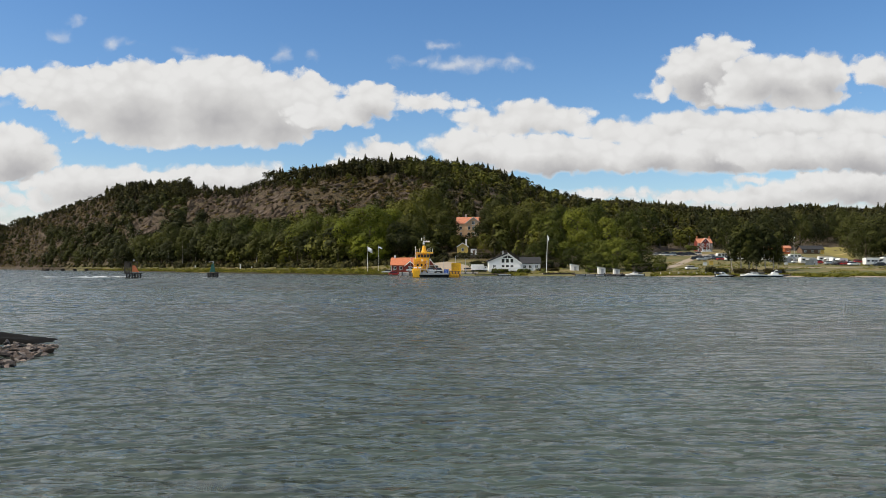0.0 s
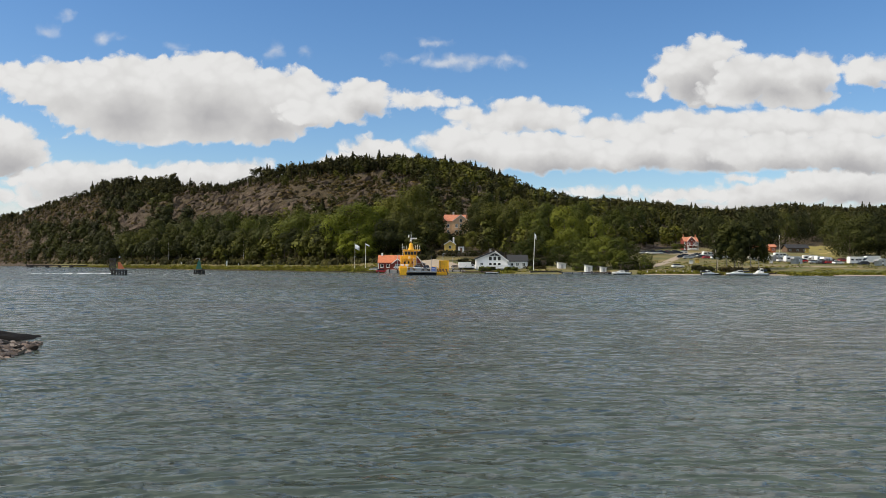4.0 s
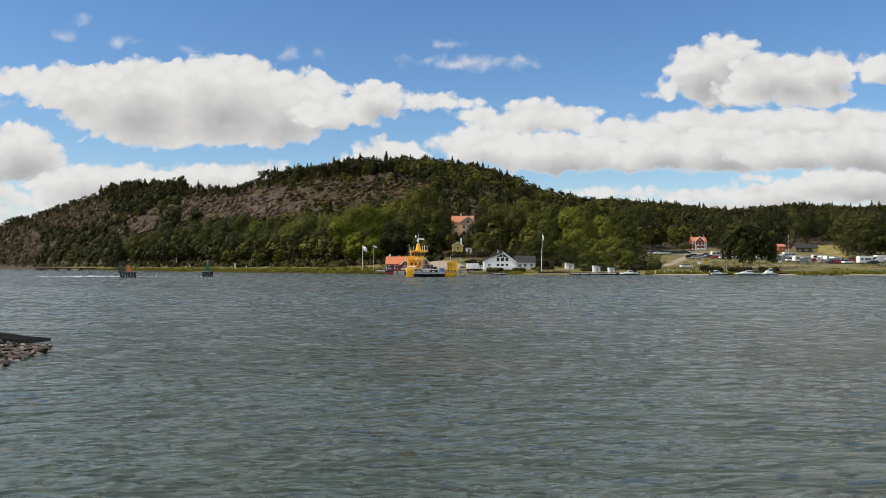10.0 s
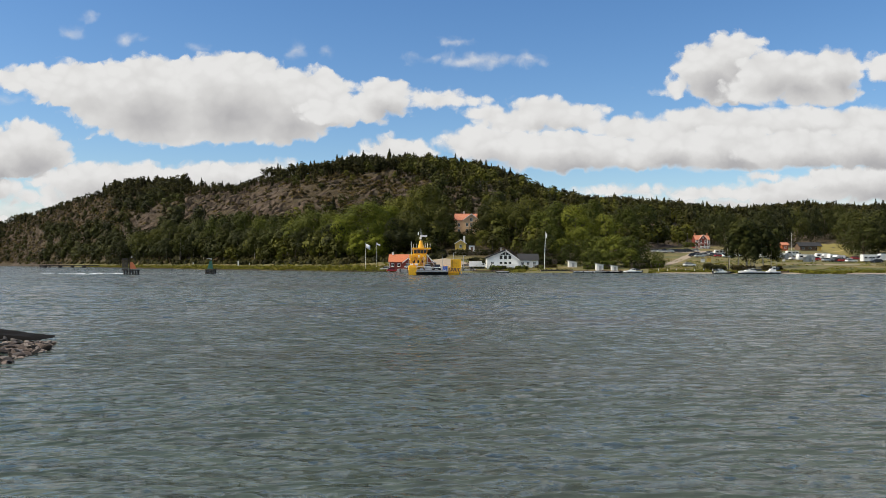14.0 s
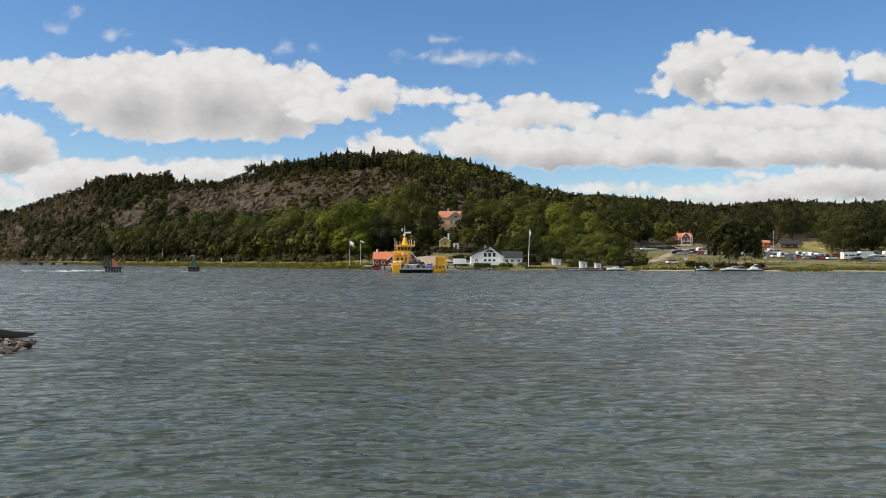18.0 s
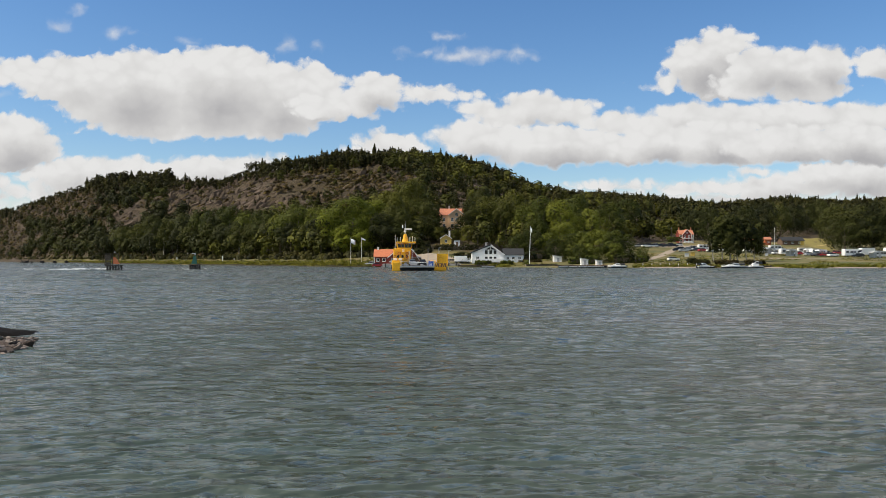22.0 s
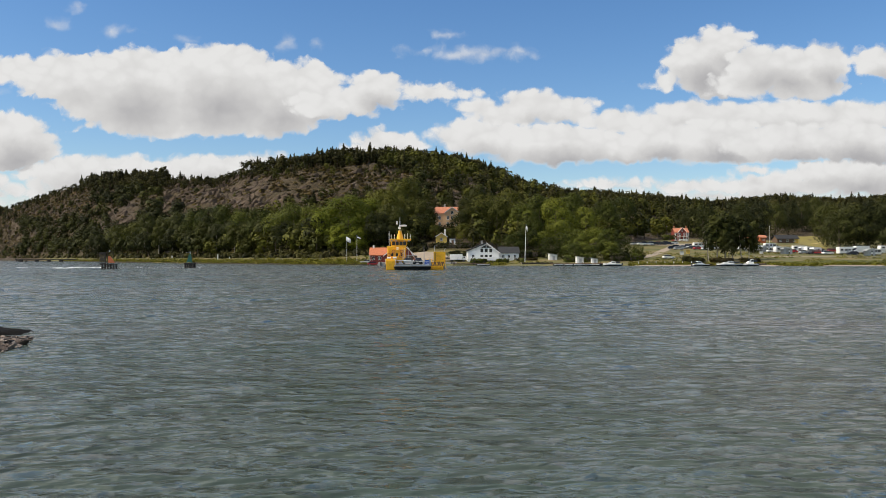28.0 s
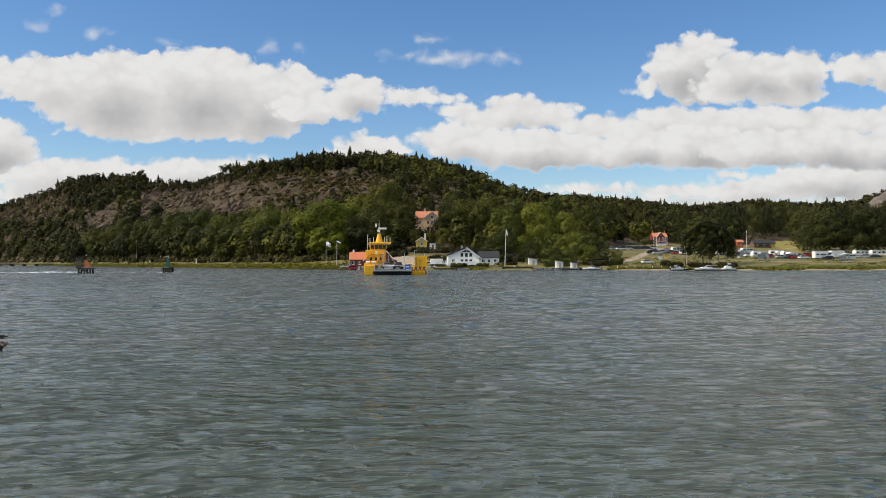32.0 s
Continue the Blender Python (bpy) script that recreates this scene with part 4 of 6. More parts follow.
rs = np.random.RandomState(5)
ra = np.concatenate([rs.uniform(-0.44, -0.06, 6500), rs.uniform(0.075, 0.10, 160), rs.uniform(0.25, 0.72, 3600)])
ry = np.interp(ra, *SHORE) + np.abs(rs.normal(0, 1, len(ra))) * np.where(ra < -0.05, 13, 5) - np.where(ra < -0.05, 0.2, 1.5)
ry += rough_field(ra * 300, ra * 0, 9, 3, 4) * 5
scatter("reeds", [reed_tuft(np.random.RandomState(i)) for i in range(4)], ra * ry, ry, rs.uniform(0.3, 0.95, len(ra)) * np.where(ra > 0.2, 0.7, 1.0), rs.uniform(0.9, 1.4, len(ra)), [M_REED],
        "green and straw-coloured reeds along the shore", "reeds", rs)

ga = np.concatenate([rs.uniform(0.25, 0.72, 5200), rs.uniform(0.10, 0.16, 500)])
gy = np.interp(ga, *SHORE) + 3 + rs.uniform(0, 1, len(ga)) ** 1.6 * 75
keep = rough_field(ga * 300, gy, 16, 3, 8) > -0.10
scatter("grass_tufts", [reed_tuft(np.random.RandomState(10 + i), 7) for i in range(4)], (ga * gy)[keep], gy[keep], rs.uniform(0.12, 0.42, keep.sum()), rs.uniform(1.6, 3.2, keep.sum()), [M_REED],
        "uncut tufts of dry grass about the campsite", "grass", rs)


# ---- bare crag at the end of the ridge ----
crag_bm = bmesh.new()
bmesh.ops.create_icosphere(crag_bm, subdivisions=5, radius=1.0)
for v in crag_bm.verts:
    p = v.co.copy()
    k = 1 + 0.25 * noise.noise(p * 1.7) + 0.12 * noise.noise(p * 4.5) + 0.05 * noise.noise(p * 11)
    v.co = Vector((p.x * 17, p.y * 14, p.z * 17)) * k
crag = thing("crag", pose(0.612 * 545, 545, 34), "bare grey rock crag on the wooded ridge", "rock")
part("rock", crag_bm, surface("crag_rock", (0.16, 0.135, 0.12), 0.9, vary=0.5, scale=0.12, bump=0.8), crag)


# ---- paints and stuffs ----
M_WHITE = surface("white_paint", (0.78, 0.78, 0.75), 0.5, vary=0.12, scale=0.8)
M_RED = surface("red_timber", (0.19, 0.034, 0.022), 0.8, vary=0.3, scale=1.2, bump=0.02)
M_ORANGE_TILE = surface("orange_roof_tiles", (0.52, 0.165, 0.07), 0.75, vary=0.3, scale=1.5, bump=0.05)
M_PALE_TILE = surface("weathered_roof_tiles", (0.48, 0.19, 0.105), 0.8, vary=0.35, scale=1.2, bump=0.05)
M_BLACK_ROOF = surface("black_roof_tiles", (0.022, 0.023, 0.024), 0.7, vary=0.3, scale=1.5, bump=0.04)
M_YELLOW_WALL = surface("yellow_timber", (0.62, 0.44, 0.10), 0.75, vary=0.15)
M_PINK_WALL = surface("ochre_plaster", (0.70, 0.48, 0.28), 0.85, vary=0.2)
M_BROWN = surface("brown_timber", (0.15, 0.095, 0.06), 0.8, vary=0.3)
M_FERRY = surface("ferry_yellow", (0.84, 0.45, 0.010), 0.45, vary=0.2, scale=0.8, dirt=(0.48, 0.20, 0.015))
M_BLACK = surface("black_rubber_and_shade", (0.018, 0.018, 0.02), 0.7, vary=0.3)
M_STEEL = surface("galvanised_steel", (0.42, 0.43, 0.43), 0.5, 0.5, vary=0.2)
M_DECK = surface("deck_grey", (0.20, 0.21, 0.21), 0.75, vary=0.3, scale=0.9)
M_BLUE = surface("blue_sign", (0.02, 0.09, 0.42), 0.5, vary=0.1)
M_GREEN = surface("green_paint", (0.012, 0.10, 0.07), 0.5, vary=0.25)
M_ORANGE = surface("orange_paint", (0.46, 0.13, 0.045), 0.55, vary=0.25)
M_PILE = surface("tarred_timber", (0.030, 0.027, 0.024), 0.85, vary=0.4, scale=2, bump=0.03)
M_CONCRETE = surface("concrete", (0.38, 0.36, 0.33), 0.9, vary=0.25, scale=0.6, bump=0.02, dirt=(0.2, 0.19, 0.17))
M_PEAT = surface("peat", (0.035, 0.028, 0.014), 0.95, vary=0.5, scale=0.5, bump=0.1, dirt=(0.10, 0.10, 0.02))
M_MEADOW = surface("meadow", (0.086, 0.096, 0.018), 0.95, vary=0.5, scale=0.35, bump=0.1, dirt=(0.135, 0.115, 0.034))
M_GRAVEL = surface("gravel", (0.31, 0.255, 0.19), 0.95, vary=0.3, scale=0.3, bump=0.03)
M_LAWN = surface("dry_lawn", (0.21, 0.175, 0.036), 0.95, vary=0.3, scale=0.25, bump=0.05)
M_SAND = surface("sand", (0.50, 0.38, 0.16), 0.95, vary=0.2, scale=0.5)
M_SILVER = surface("silver_car_paint", (0.50, 0.51, 0.52), 0.3, 0.6, vary=0.05)
M_DARKCAR = surface("dark_car_paint", (0.03, 0.035, 0.045), 0.25, 0.2, vary=0.1)
M_REDCAR = surface("red_car_paint", (0.35, 0.02, 0.02), 0.3, 0.1, vary=0.1)
M_BEIGE = surface("beige_canvas", (0.45, 0.36, 0.24), 0.8, vary=0.2)
M_FLAG = surface("white_flag_cloth", (0.75, 0.76, 0.78), 0.8, vary=0.1)
# the near bank's rock, blackened for the shade between its stones
M_ROCK = surface("gap_shade_rock", (0.014, 0.012, 0.010), 0.8, vary=0.45, scale=1.1, bump=0.04)
M_STONE = surface("shore_stone", (0.14, 0.112, 0.095), 0.85, vary=0.7, scale=3.0, bump=0.05)
# chance tone for each stone; the whitest stand in for sunlit tops
_nt = M_STONE.node_tree
_inf, _b = _nt.nodes.new("ShaderNodeObjectInfo"), _nt.nodes["Principled BSDF"]
_old = _b.inputs["Base Color"].links[0].from_socket
_nt.links.new(mixc(_nt, 1.0, _old, ramp(_nt, _inf.outputs["Random"], [(0.0, (0.14, 0.12, 0.11)), (0.5, (0.6, 0.52, 0.46)), (1.0, (2.8, 2.7, 2.55))]).outputs[0], "MULTIPLY"), _b.inputs["Base Color"])
M_FOAM = surface("foam", (0.6, 0.63, 0.64), 0.6, vary=0.1, scale=3)


def glass_material():
    m, nt, b = nodes_of("window_glass")
    b.inputs["Base Color"].default_value = (0.012, 0.015, 0.018, 1)
    b.inputs["Roughness"].default_value = 0.06
    b.inputs["IOR"].default_value = 1.5
    return m


M_GLASS = glass_material()


# ---- houses ----
def window(parent, x, y, z, w, h, bars=1, side=None, frame_mat=None):
    """A window in the wall at y that faces the viewer; side turns it into an end wall's."""
    b = 0.09
    fr = boxes(((0, 0, h / 2 - b / 2), (w, 0.10, b)), ((0, 0, -h / 2 + b / 2), (w, 0.10, b)), ((-w / 2 + b / 2, 0, 0), (b, 0.10, h - 2 * b)),
               ((w / 2 - b / 2, 0, 0), (b, 0.10, h - 2 * b)))
    for i in range(bars):
        box(fr, ((i + 1) * w / (bars + 1) - w / 2, -0.005, 0), (0.06, 0.08, h - 2 * b))
    ob = part("window", fr, frame_mat or M_WHITE, parent)
    ob.matrix_local = pose(x, y - 0.05, z, 0, 0, 0) if side is None else pose(x, y, z, 0, 0, side)
    part("pane", boxes(((0, 0.02, 0), (w - 2 * b, 0.02, h - 2 * b))), M_GLASS, ob)
    part("sill", boxes(((0, -0.05, -h / 2 - 0.03), (w + 0.1, 0.16, 0.05))), frame_mat or M_WHITE, ob)
    return ob


def gable_roof(parent, xl, xa, xr, zl, za, zr, y0, y1, mat, thick=0.16, over=0.35, trim=None, dark_trim=None):
    """Two roof slopes over a gable that faces the viewer, from eave xl over apex xa to eave xr, with bargeboards."""
    for (xe, ze), sgn in (((xl, zl), -1), ((xr, zr), 1)):
        dx, dz = xe - xa, ze - za
        n = math.hypot(dx, dz)
        ex, ez = xe + dx / n * over, ze + dz / n * over
        o = [(xa, za), (ex, ez), (ex, ez + thick), (xa, za + thick)]
        board = dark_trim if sgn < 0 and dark_trim else trim
        part("roof", prism(o if sgn > 0 else o[::-1], y0 - over, y1 + over), mat, parent)
        if trim:
            o = [(xa, za - 0.12), (ex, ez - 0.12), (ex, ez + thick + 0.03), (xa, za + thick + 0.03)]
            part("bargeboard", prism(o if sgn > 0 else o[::-1], y0 - over - 0.07, y0 - over - 0.004), board, parent)


def cross_roof(parent, x0, x1, y0, y1, ze, za, mat, over=0.35, thick=0.16):
    """Two slopes with the ridge along x."""
    ym = (y0 + y1) / 2
    for ye, s in ((y0, -1), (y1, 1)):
        dy, dz = ye - ym, ze - za
        n = math.hypot(dy, dz)
        ey, ez = ye + dy / n * over, ze + dz / n * over
        bm = bmesh.new()
        pts = [(ym, za), (ey, ez), (ey, ez + thick), (ym, za + thick)]
        f = [bm.verts.new((x0 - over, p, q)) for p, q in pts]
        b = [bm.verts.new((x1 + over, p, q)) for p, q in pts]
        bm.faces.new(f)
        bm.faces.new(b[::-1])
        for i in range(4):
            bm.faces.new((f[i], b[i], b[(i + 1) % 4], f[(i + 1) % 4]))
        bmesh.ops.recalc_face_normals(bm, faces=bm.faces)
        part("roof", bm, mat, parent)


def cross_body(x0, x1, y0, y1, ze, za, z0=-1.5):
    bm = bmesh.new()
    ym = (y0 + y1) / 2
    pts = [(y0, z0), (y1, z0), (y1, ze), (ym, za), (y0, ze)]
    f = [bm.verts.new((x0, p, q)) for p, q in pts]
    b = [bm.verts.new((x1, p, q)) for p, q in pts]
    bm.faces.new(f)
    bm.faces.new(b[::-1])
    for i in range(5):
        bm.faces.new((f[i], b[i], b[(i + 1) % 5], f[(i + 1) % 5]))
    bmesh.ops.recalc_face_normals(bm, faces=bm.faces)
    return bm


def at_base(a, y, z=None, turn=0):
    p = spot(a, y)
    return pose(p.x, p.y, p.z if z is None else z, 0, 0, turn)


def white_house():
    h = thing("house", at_base(0.0752, 288, 2.1), "white timber house with a glazed gable and black roof", "house")
    part("wall", prism([(-6.5, -2), (4.6, -2), (4.6, 2.2), (0, 5.6), (-6.5, 3.0)], 0, 9), M_WHITE, h)
    gable_roof(h, -6.5, 0, 4.6, 3.0, 5.6, 2.2, 0, 9, M_BLACK_ROOF, 0.3, 0.5, trim=M_WHITE, dark_trim=M_BLACK_ROOF)
    for x in (-1.55, 0, 1.55):
        window(h, x, 0, 3.1, 1.15, 1.5, 0)
        window(h, x, 0, 0.95, 1.15, 1.3, 0)
    # three-cornered lights over the upper windows
    for s in (-1, 1):
        o = [(0.08 * s, 4.0), (1.9 * s, 4.0), (0.08 * s, 5.0)]
        part("window", prism(o if s < 0 else o[::-1], -0.05, -0.004), M_GLASS, h)
    window(h, -4.6, 0, 1.0, 1.0, 1.2, 1)
    part("chimney", boxes(((-1.2, 5, 5.6), (0.7, 0.7, 1.9)), ((-1.2, 5, 6.6), (0.85, 0.85, 0.12))), M_CONCRETE, h)
    w = part("wing", cross_body(4.9, 11.8, 2.0, 8.5, 2.2, 4.3, -2), M_WHITE, h)
    cross_roof(h, 4.9, 11.8, 2.0, 8.5, 2.2, 4.3, M_BLACK_ROOF)
    for x in (6.2, 8.2, 10.4):
        window(h, x, 2.0, 1.0, 1.0, 1.1, 1)
    part("terrace", boxes(((0, -1.8, -0.3), (10, 3.4, 0.25)), ((0, -3.4, 0.35), (10, 0.08, 0.9))), M_WHITE, h, "white terrace with a low fence")


def red_cabin():
    h = thing("house", at_base(-0.0550, 292, 1.2), "dark red timber cabin with an orange tiled roof", "house")
    part("wall", cross_body(-3.4, 5.4, 0, 6.5, 2.5, 5.0), M_RED, h)
    cross_roof(h, -3.4, 5.4, 0, 6.5, 2.5, 5.0, M_ORANGE_TILE)
    part("porch", prism([(1.6, -1.5), (5.2, -1.5), (5.2, 2.2), (3.4, 3.7), (1.6, 2.2)], -1.6, 0.5), M_RED, h)
    gable_roof(h, 1.6, 3.4, 5.2, 2.2, 3.7, 2.2, -1.6, 1.5, M_ORANGE_TILE, trim=M_WHITE)
    window(h, 3.4, -1.6, 1.3, 1.5, 1.3, 2)
    for x in (-2.2, 0.0):
        window(h, x, 0, 1.3, 1.1, 1.2, 1)
    part("wing", prism([(5.8, -1.5), (12.8, -1.5), (12.8, 2.0), (9.3, 5.4), (5.8, 2.0)], 1.5, 8), M_RED, h)
    gable_roof(h, 5.8, 9.3, 12.8, 2.0, 5.4, 2.0, 1.5, 8, M_ORANGE_TILE, trim=M_WHITE)
    window(h, 9.3, 1.5, 1.4, 2.2, 1.3, 2)
    part("chimney", boxes(((-2.3, 3.2, 5.2), (0.6, 0.6, 1.5))), M_WHITE, h, "white chimney")
    for x in (-3.4, 5.4):
        part("corner_board", boxes(((x, -0.03, 1.0), (0.18, 0.06, 3.0))), M_WHITE, h)


def villa():
    h = thing("villa", at_base(0.0275, 380, gz(0.0275 * 380, 380) + 0.8), "large ochre villa with a weathered orange tiled roof", "house")
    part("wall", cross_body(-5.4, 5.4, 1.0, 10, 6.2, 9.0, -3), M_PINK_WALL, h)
    cross_roof(h, -5.4, 5.4, 1.0, 10, 6.2, 9.3, M_PALE_TILE)
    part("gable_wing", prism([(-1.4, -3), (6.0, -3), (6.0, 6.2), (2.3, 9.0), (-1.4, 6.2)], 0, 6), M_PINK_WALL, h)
    gable_roof(h, -1.4, 2.3, 6.0, 6.2, 9.0, 6.2, 0, 6, M_PALE_TILE, trim=M_WHITE)
    window(h, 2.3, 0, 6.4, 1.2, 1.5, 1)
    for x in (0.3, 2.3, 4.3):
        for z in (1.2, 4.0):
            window(h, x, 0, z, 1.1, 1.6, 1)
    for z in (1.2, 4.0):
        window(h, -3.5, 1.0, z, 1.1, 1.6, 1)
    part("chimney", boxes(((-1, 6, 9.8), (0.8, 0.8, 2.0))), M_CONCRETE, h)


def yellow_house():
    h = thing("house", at_base(0.0205, 345), "small yellow timber house among trees", "house")
    part("wall", prism([(-2.3, -2), (2.3, -2), (2.3, 2.7), (0, 4.2), (-2.3, 2.7)], 0, 7), M_YELLOW_WALL, h)
    gable_roof(h, -2.3, 0, 2.3, 2.7, 4.2, 2.7, 0, 7, M_ORANGE_TILE, trim=M_WHITE)
    window(h, 0, 0, 1.5, 1.0, 1.3, 1)
    part("chimney", boxes(((1.5, 1.2, 3.6), (0.7, 0.7, 4.6))), M_WHITE, h, "tall white chimney")
    g = thing("garden_shed", at_base(0.034, 342), "small white garden shed with slatted walls", "shed")
    part("wall", boxes(((0, 0, 1.0), (2.4, 2.0, 3.0)), bevel=0.03), M_WHITE, g)
    part("roof", boxes(((0, 0, 2.6), (2.8, 2.4, 0.15))), M_BLACK_ROOF, g)
    part("door", boxes(((0, -1.03, 0.9), (0.9, 0.05, 1.9))), M_BROWN, g)


def red_house():
    h = thing("house", at_base(0.3165, 412), "dark red timber house with white corner boards and gable", "house")
    part("wall", cross_body(-4.2, 4.2, 0.8, 8, 5.0, 7.4, -2), M_RED, h)
    cross_roof(h, -4.2, 4.2, 0.8, 8, 5.0, 7.4, M_PALE_TILE)
    part("gable_wing", prism([(-2.6, -2), (2.6, -2), (2.6, 5.0), (0, 7.6), (-2.6, 5.0)], 0, 4), M_RED, h)
    gable_roof(h, -2.6, 0, 2.6, 5.0, 7.6, 5.0, 0, 4, M_PALE_TILE, trim=M_WHITE)
    for x in (-1.3, 1.3):
        window(h, x, 0, 1.2, 1.0, 1.5, 1)
        window(h, x, 0, 3.9, 1.0, 1.5, 1)
    window(h, 0, 0, 5.9, 0.7, 0.9, 0)
    for x in (-3.5, 3.5):
        window(h, x, 0.8, 1.2, 0.9, 1.5, 1)
        window(h, x, 0.8, 3.8, 0.9, 1.4, 1)
    for x in (-4.2, -2.6, 2.6, 4.2):
        part("corner_board", boxes(((x, -0.04 if abs(x) < 3 else 0.76, 2.2), (0.25, 0.08, 5.6))), M_WHITE, h)
    for x in (-3.7, 3.6):
        part("chimney", boxes(((x, 4.2, 7.9), (0.5, 0.5, 2.0))), M_PALE_TILE, h, "brick chimney")
    part("veranda", boxes(((0, -1.2, 0.2), (5.6, 2.4, 0.3)), ((-2.6, -2.2, 1.3), (0.14, 0.14, 2.4)), ((0, -2.2, 1.3), (0.14, 0.14, 2.4)), ((2.6, -2.2, 1.3), (0.14, 0.14, 2.4)),
                          ((0, -2.2, 0.9), (5.2, 0.06, 0.5)), ((0, -1.2, 2.55), (5.8, 2.6, 0.16))), M_WHITE, h, "white timber veranda")
    h.scale = (0.84, 0.84, 0.9)


def long_shed(a, y, w, d, hw, ht, wall, roof, label, end=None):
    s = thing("shed", at_base(a, y), label, "shed")
    part("wall", cross_body(-w / 2, w / 2, 0, d, hw, ht), wall, s)
    cross_roof(s, -w / 2, w / 2, 0, d, hw, ht, roof, over=0.5)
    if end:
        part("end_wall", boxes(((w / 2 - 1.0, -0.04, hw / 2), (2.0, 0.06, hw))), end, s)
    for i in range(max(1, int(w / 3.5))):
        window(s, -w / 2 + 1.6 + i * 3.4, 0, hw * 0.55, 1.2, 0.9, 1)
    part("door", boxes(((w * 0.12, -0.05, 1.0), (0.9, 0.05, 2.0))), wall, s)
    return s


def boat_shed(a, y, w, h, z):
    s = thing("boat_shed", at_base(a, y, z), "small white painted boat shed by the jetty", "shed", "boat sheds")
    part("wall", prism([(-w / 2, -0.6), (w / 2, -0.6), (w / 2, h * 0.82), (-w / 2, h)], 0, w * 1.1), M_WHITE, s)
    part("roof", prism([(-w / 2 - 0.25, h + 0.02), (w / 2 + 0.25, h * 0.82), (w / 2 + 0.25, h * 0.82 + 0.12), (-w / 2 - 0.25, h + 0.14)], -0.3, w * 1.1 + 0.3), M_STEEL, s)
    part("door", boxes(((0.1, -0.03, h * 0.35), (0.8, 0.05, h * 0.7))), M_STEEL, s)
    return s


white_house()
red_cabin()
villa()
yellow_house()
red_house()
long_shed(0.4475, 400, 10.5, 6, 2.3, 4.0, M_BROWN, M_BLACK_ROOF, "long brown timber service building with a dark roof", end=M_YELLOW_WALL)
long_shed(0.4165, 395, 2.8, 3.5, 2.9, 3.9, M_ORANGE, M_PALE_TILE, "small bright red shed at the campsite")
long_shed(0.395, 400, 4.2, 4, 2.4, 3.8, M_RED, M_PALE_TILE, "dark red shed behind the birches")
for a, y, w, h, z in ((0.1575, 290, 2.8, 2.9, 1.1), (0.1905, 274, 2.3, 2.4, 0.6), (0.2085, 273, 1.9, 1.8, 0.6)):
    boat_shed(a, y, w, h, z)


# ---- vehicles ----
def car(m, paint, label, group="", name="car"):
    c = thing(name, m, label, "car", group)
    body = prism([(-2.1, 0.35), (2.1, 0.35), (2.15, 0.75), (1.9, 0.92), (1.0, 0.98), (-1.95, 1.0), (-2.15, 0.7)], -0.86, 0.86)
    bmesh.ops.bevel(body, geom=body.edges[:], offset=0.06, segments=2, affect="EDGES")
    part("body", body, paint, c)
    cab = bmesh.new()
    lo = [cab.verts.new(p) for p in ((-1.9, -0.8, 0.98), (1.05, -0.8, 0.98), (1.05, 0.8, 0.98), (-1.9, 0.8, 0.98))]
    hi = [cab.verts.new(p) for p in ((-1.45, -0.62, 1.44), (0.35, -0.62, 1.44), (0.35, 0.62, 1.44), (-1.45, 0.62, 1.44))]
    cab.faces.new(hi)
    for i in range(4):
        cab.faces.new((lo[i], lo[(i + 1) % 4], hi[(i + 1) % 4], hi[i]))
    part("window_band", cab, M_GLASS, c)
    part("roof", boxes(((-0.55, 0, 1.46), (1.85, 1.28, 0.06)), bevel=0.02), paint, c)
    for x in (-1.3, 1.3):
        for y in (-0.8, 0.8):
            w = part("wheel", rods(((x, y - 0.1, 0.32), (x, y + 0.1, 0.32), 0.32), sides=14), M_BLACK, c)
            part("rim", rods(((x, y - 0.115, 0.32), (x, y + 0.115, 0.32), 0.19), sides=10), M_STEEL, w)
    for y in (-0.6, 0.6):
        part("headlight", boxes(((2.13, y, 0.72), (0.06, 0.35, 0.14)), bevel=0.02), M_STEEL, c)
    return c


def caravan(m, label, group, long=5.6):
    c = thing("caravan", m, label, "caravan", group)
    w = long / 2
    body = prism([(-w, 0.55), (w, 0.55), (w + 0.1, 1.3), (w - 0.25, 2.5), (-w + 0.15, 2.6), (-w - 0.1, 1.3)], -1.1, 1.1)
    bmesh.ops.bevel(body, geom=body.edges[:], offset=0.1, segments=2, affect="EDGES")
    part("body", body, M_WHITE, c)
    for x, ww in ((-w * 0.62, 1.2), (w * 0.05, 0.9), (w * 0.62, 1.2)):
        part("window", boxes(((x, -1.12, 1.75), (ww, 0.05, 0.6)), bevel=0.02), M_GLASS, c)
    part("stripe", boxes(((0, -1.11, 1.1), (long * 0.95, 0.02, 0.12))), M_STEEL, c)
    part("awning", boxes(((0, -1.25, 2.42), (long * 0.8, 0.2, 0.12))), M_STEEL, c)
    for y in (-0.9, 0.9):
        part("wheel", rods(((0, y - 0.1, 0.33), (0, y + 0.1, 0.33), 0.33), sides=14), M_BLACK, c)
    part("drawbar", rods(((w, 0, 0.5), (w + 1.1, 0, 0.45), 0.06)), M_STEEL, c)
    part("jockey_wheel", rods(((w + 1.0, 0, 0.0), (w + 1.0, 0, 0.5), 0.05)), M_STEEL, c)
    return c


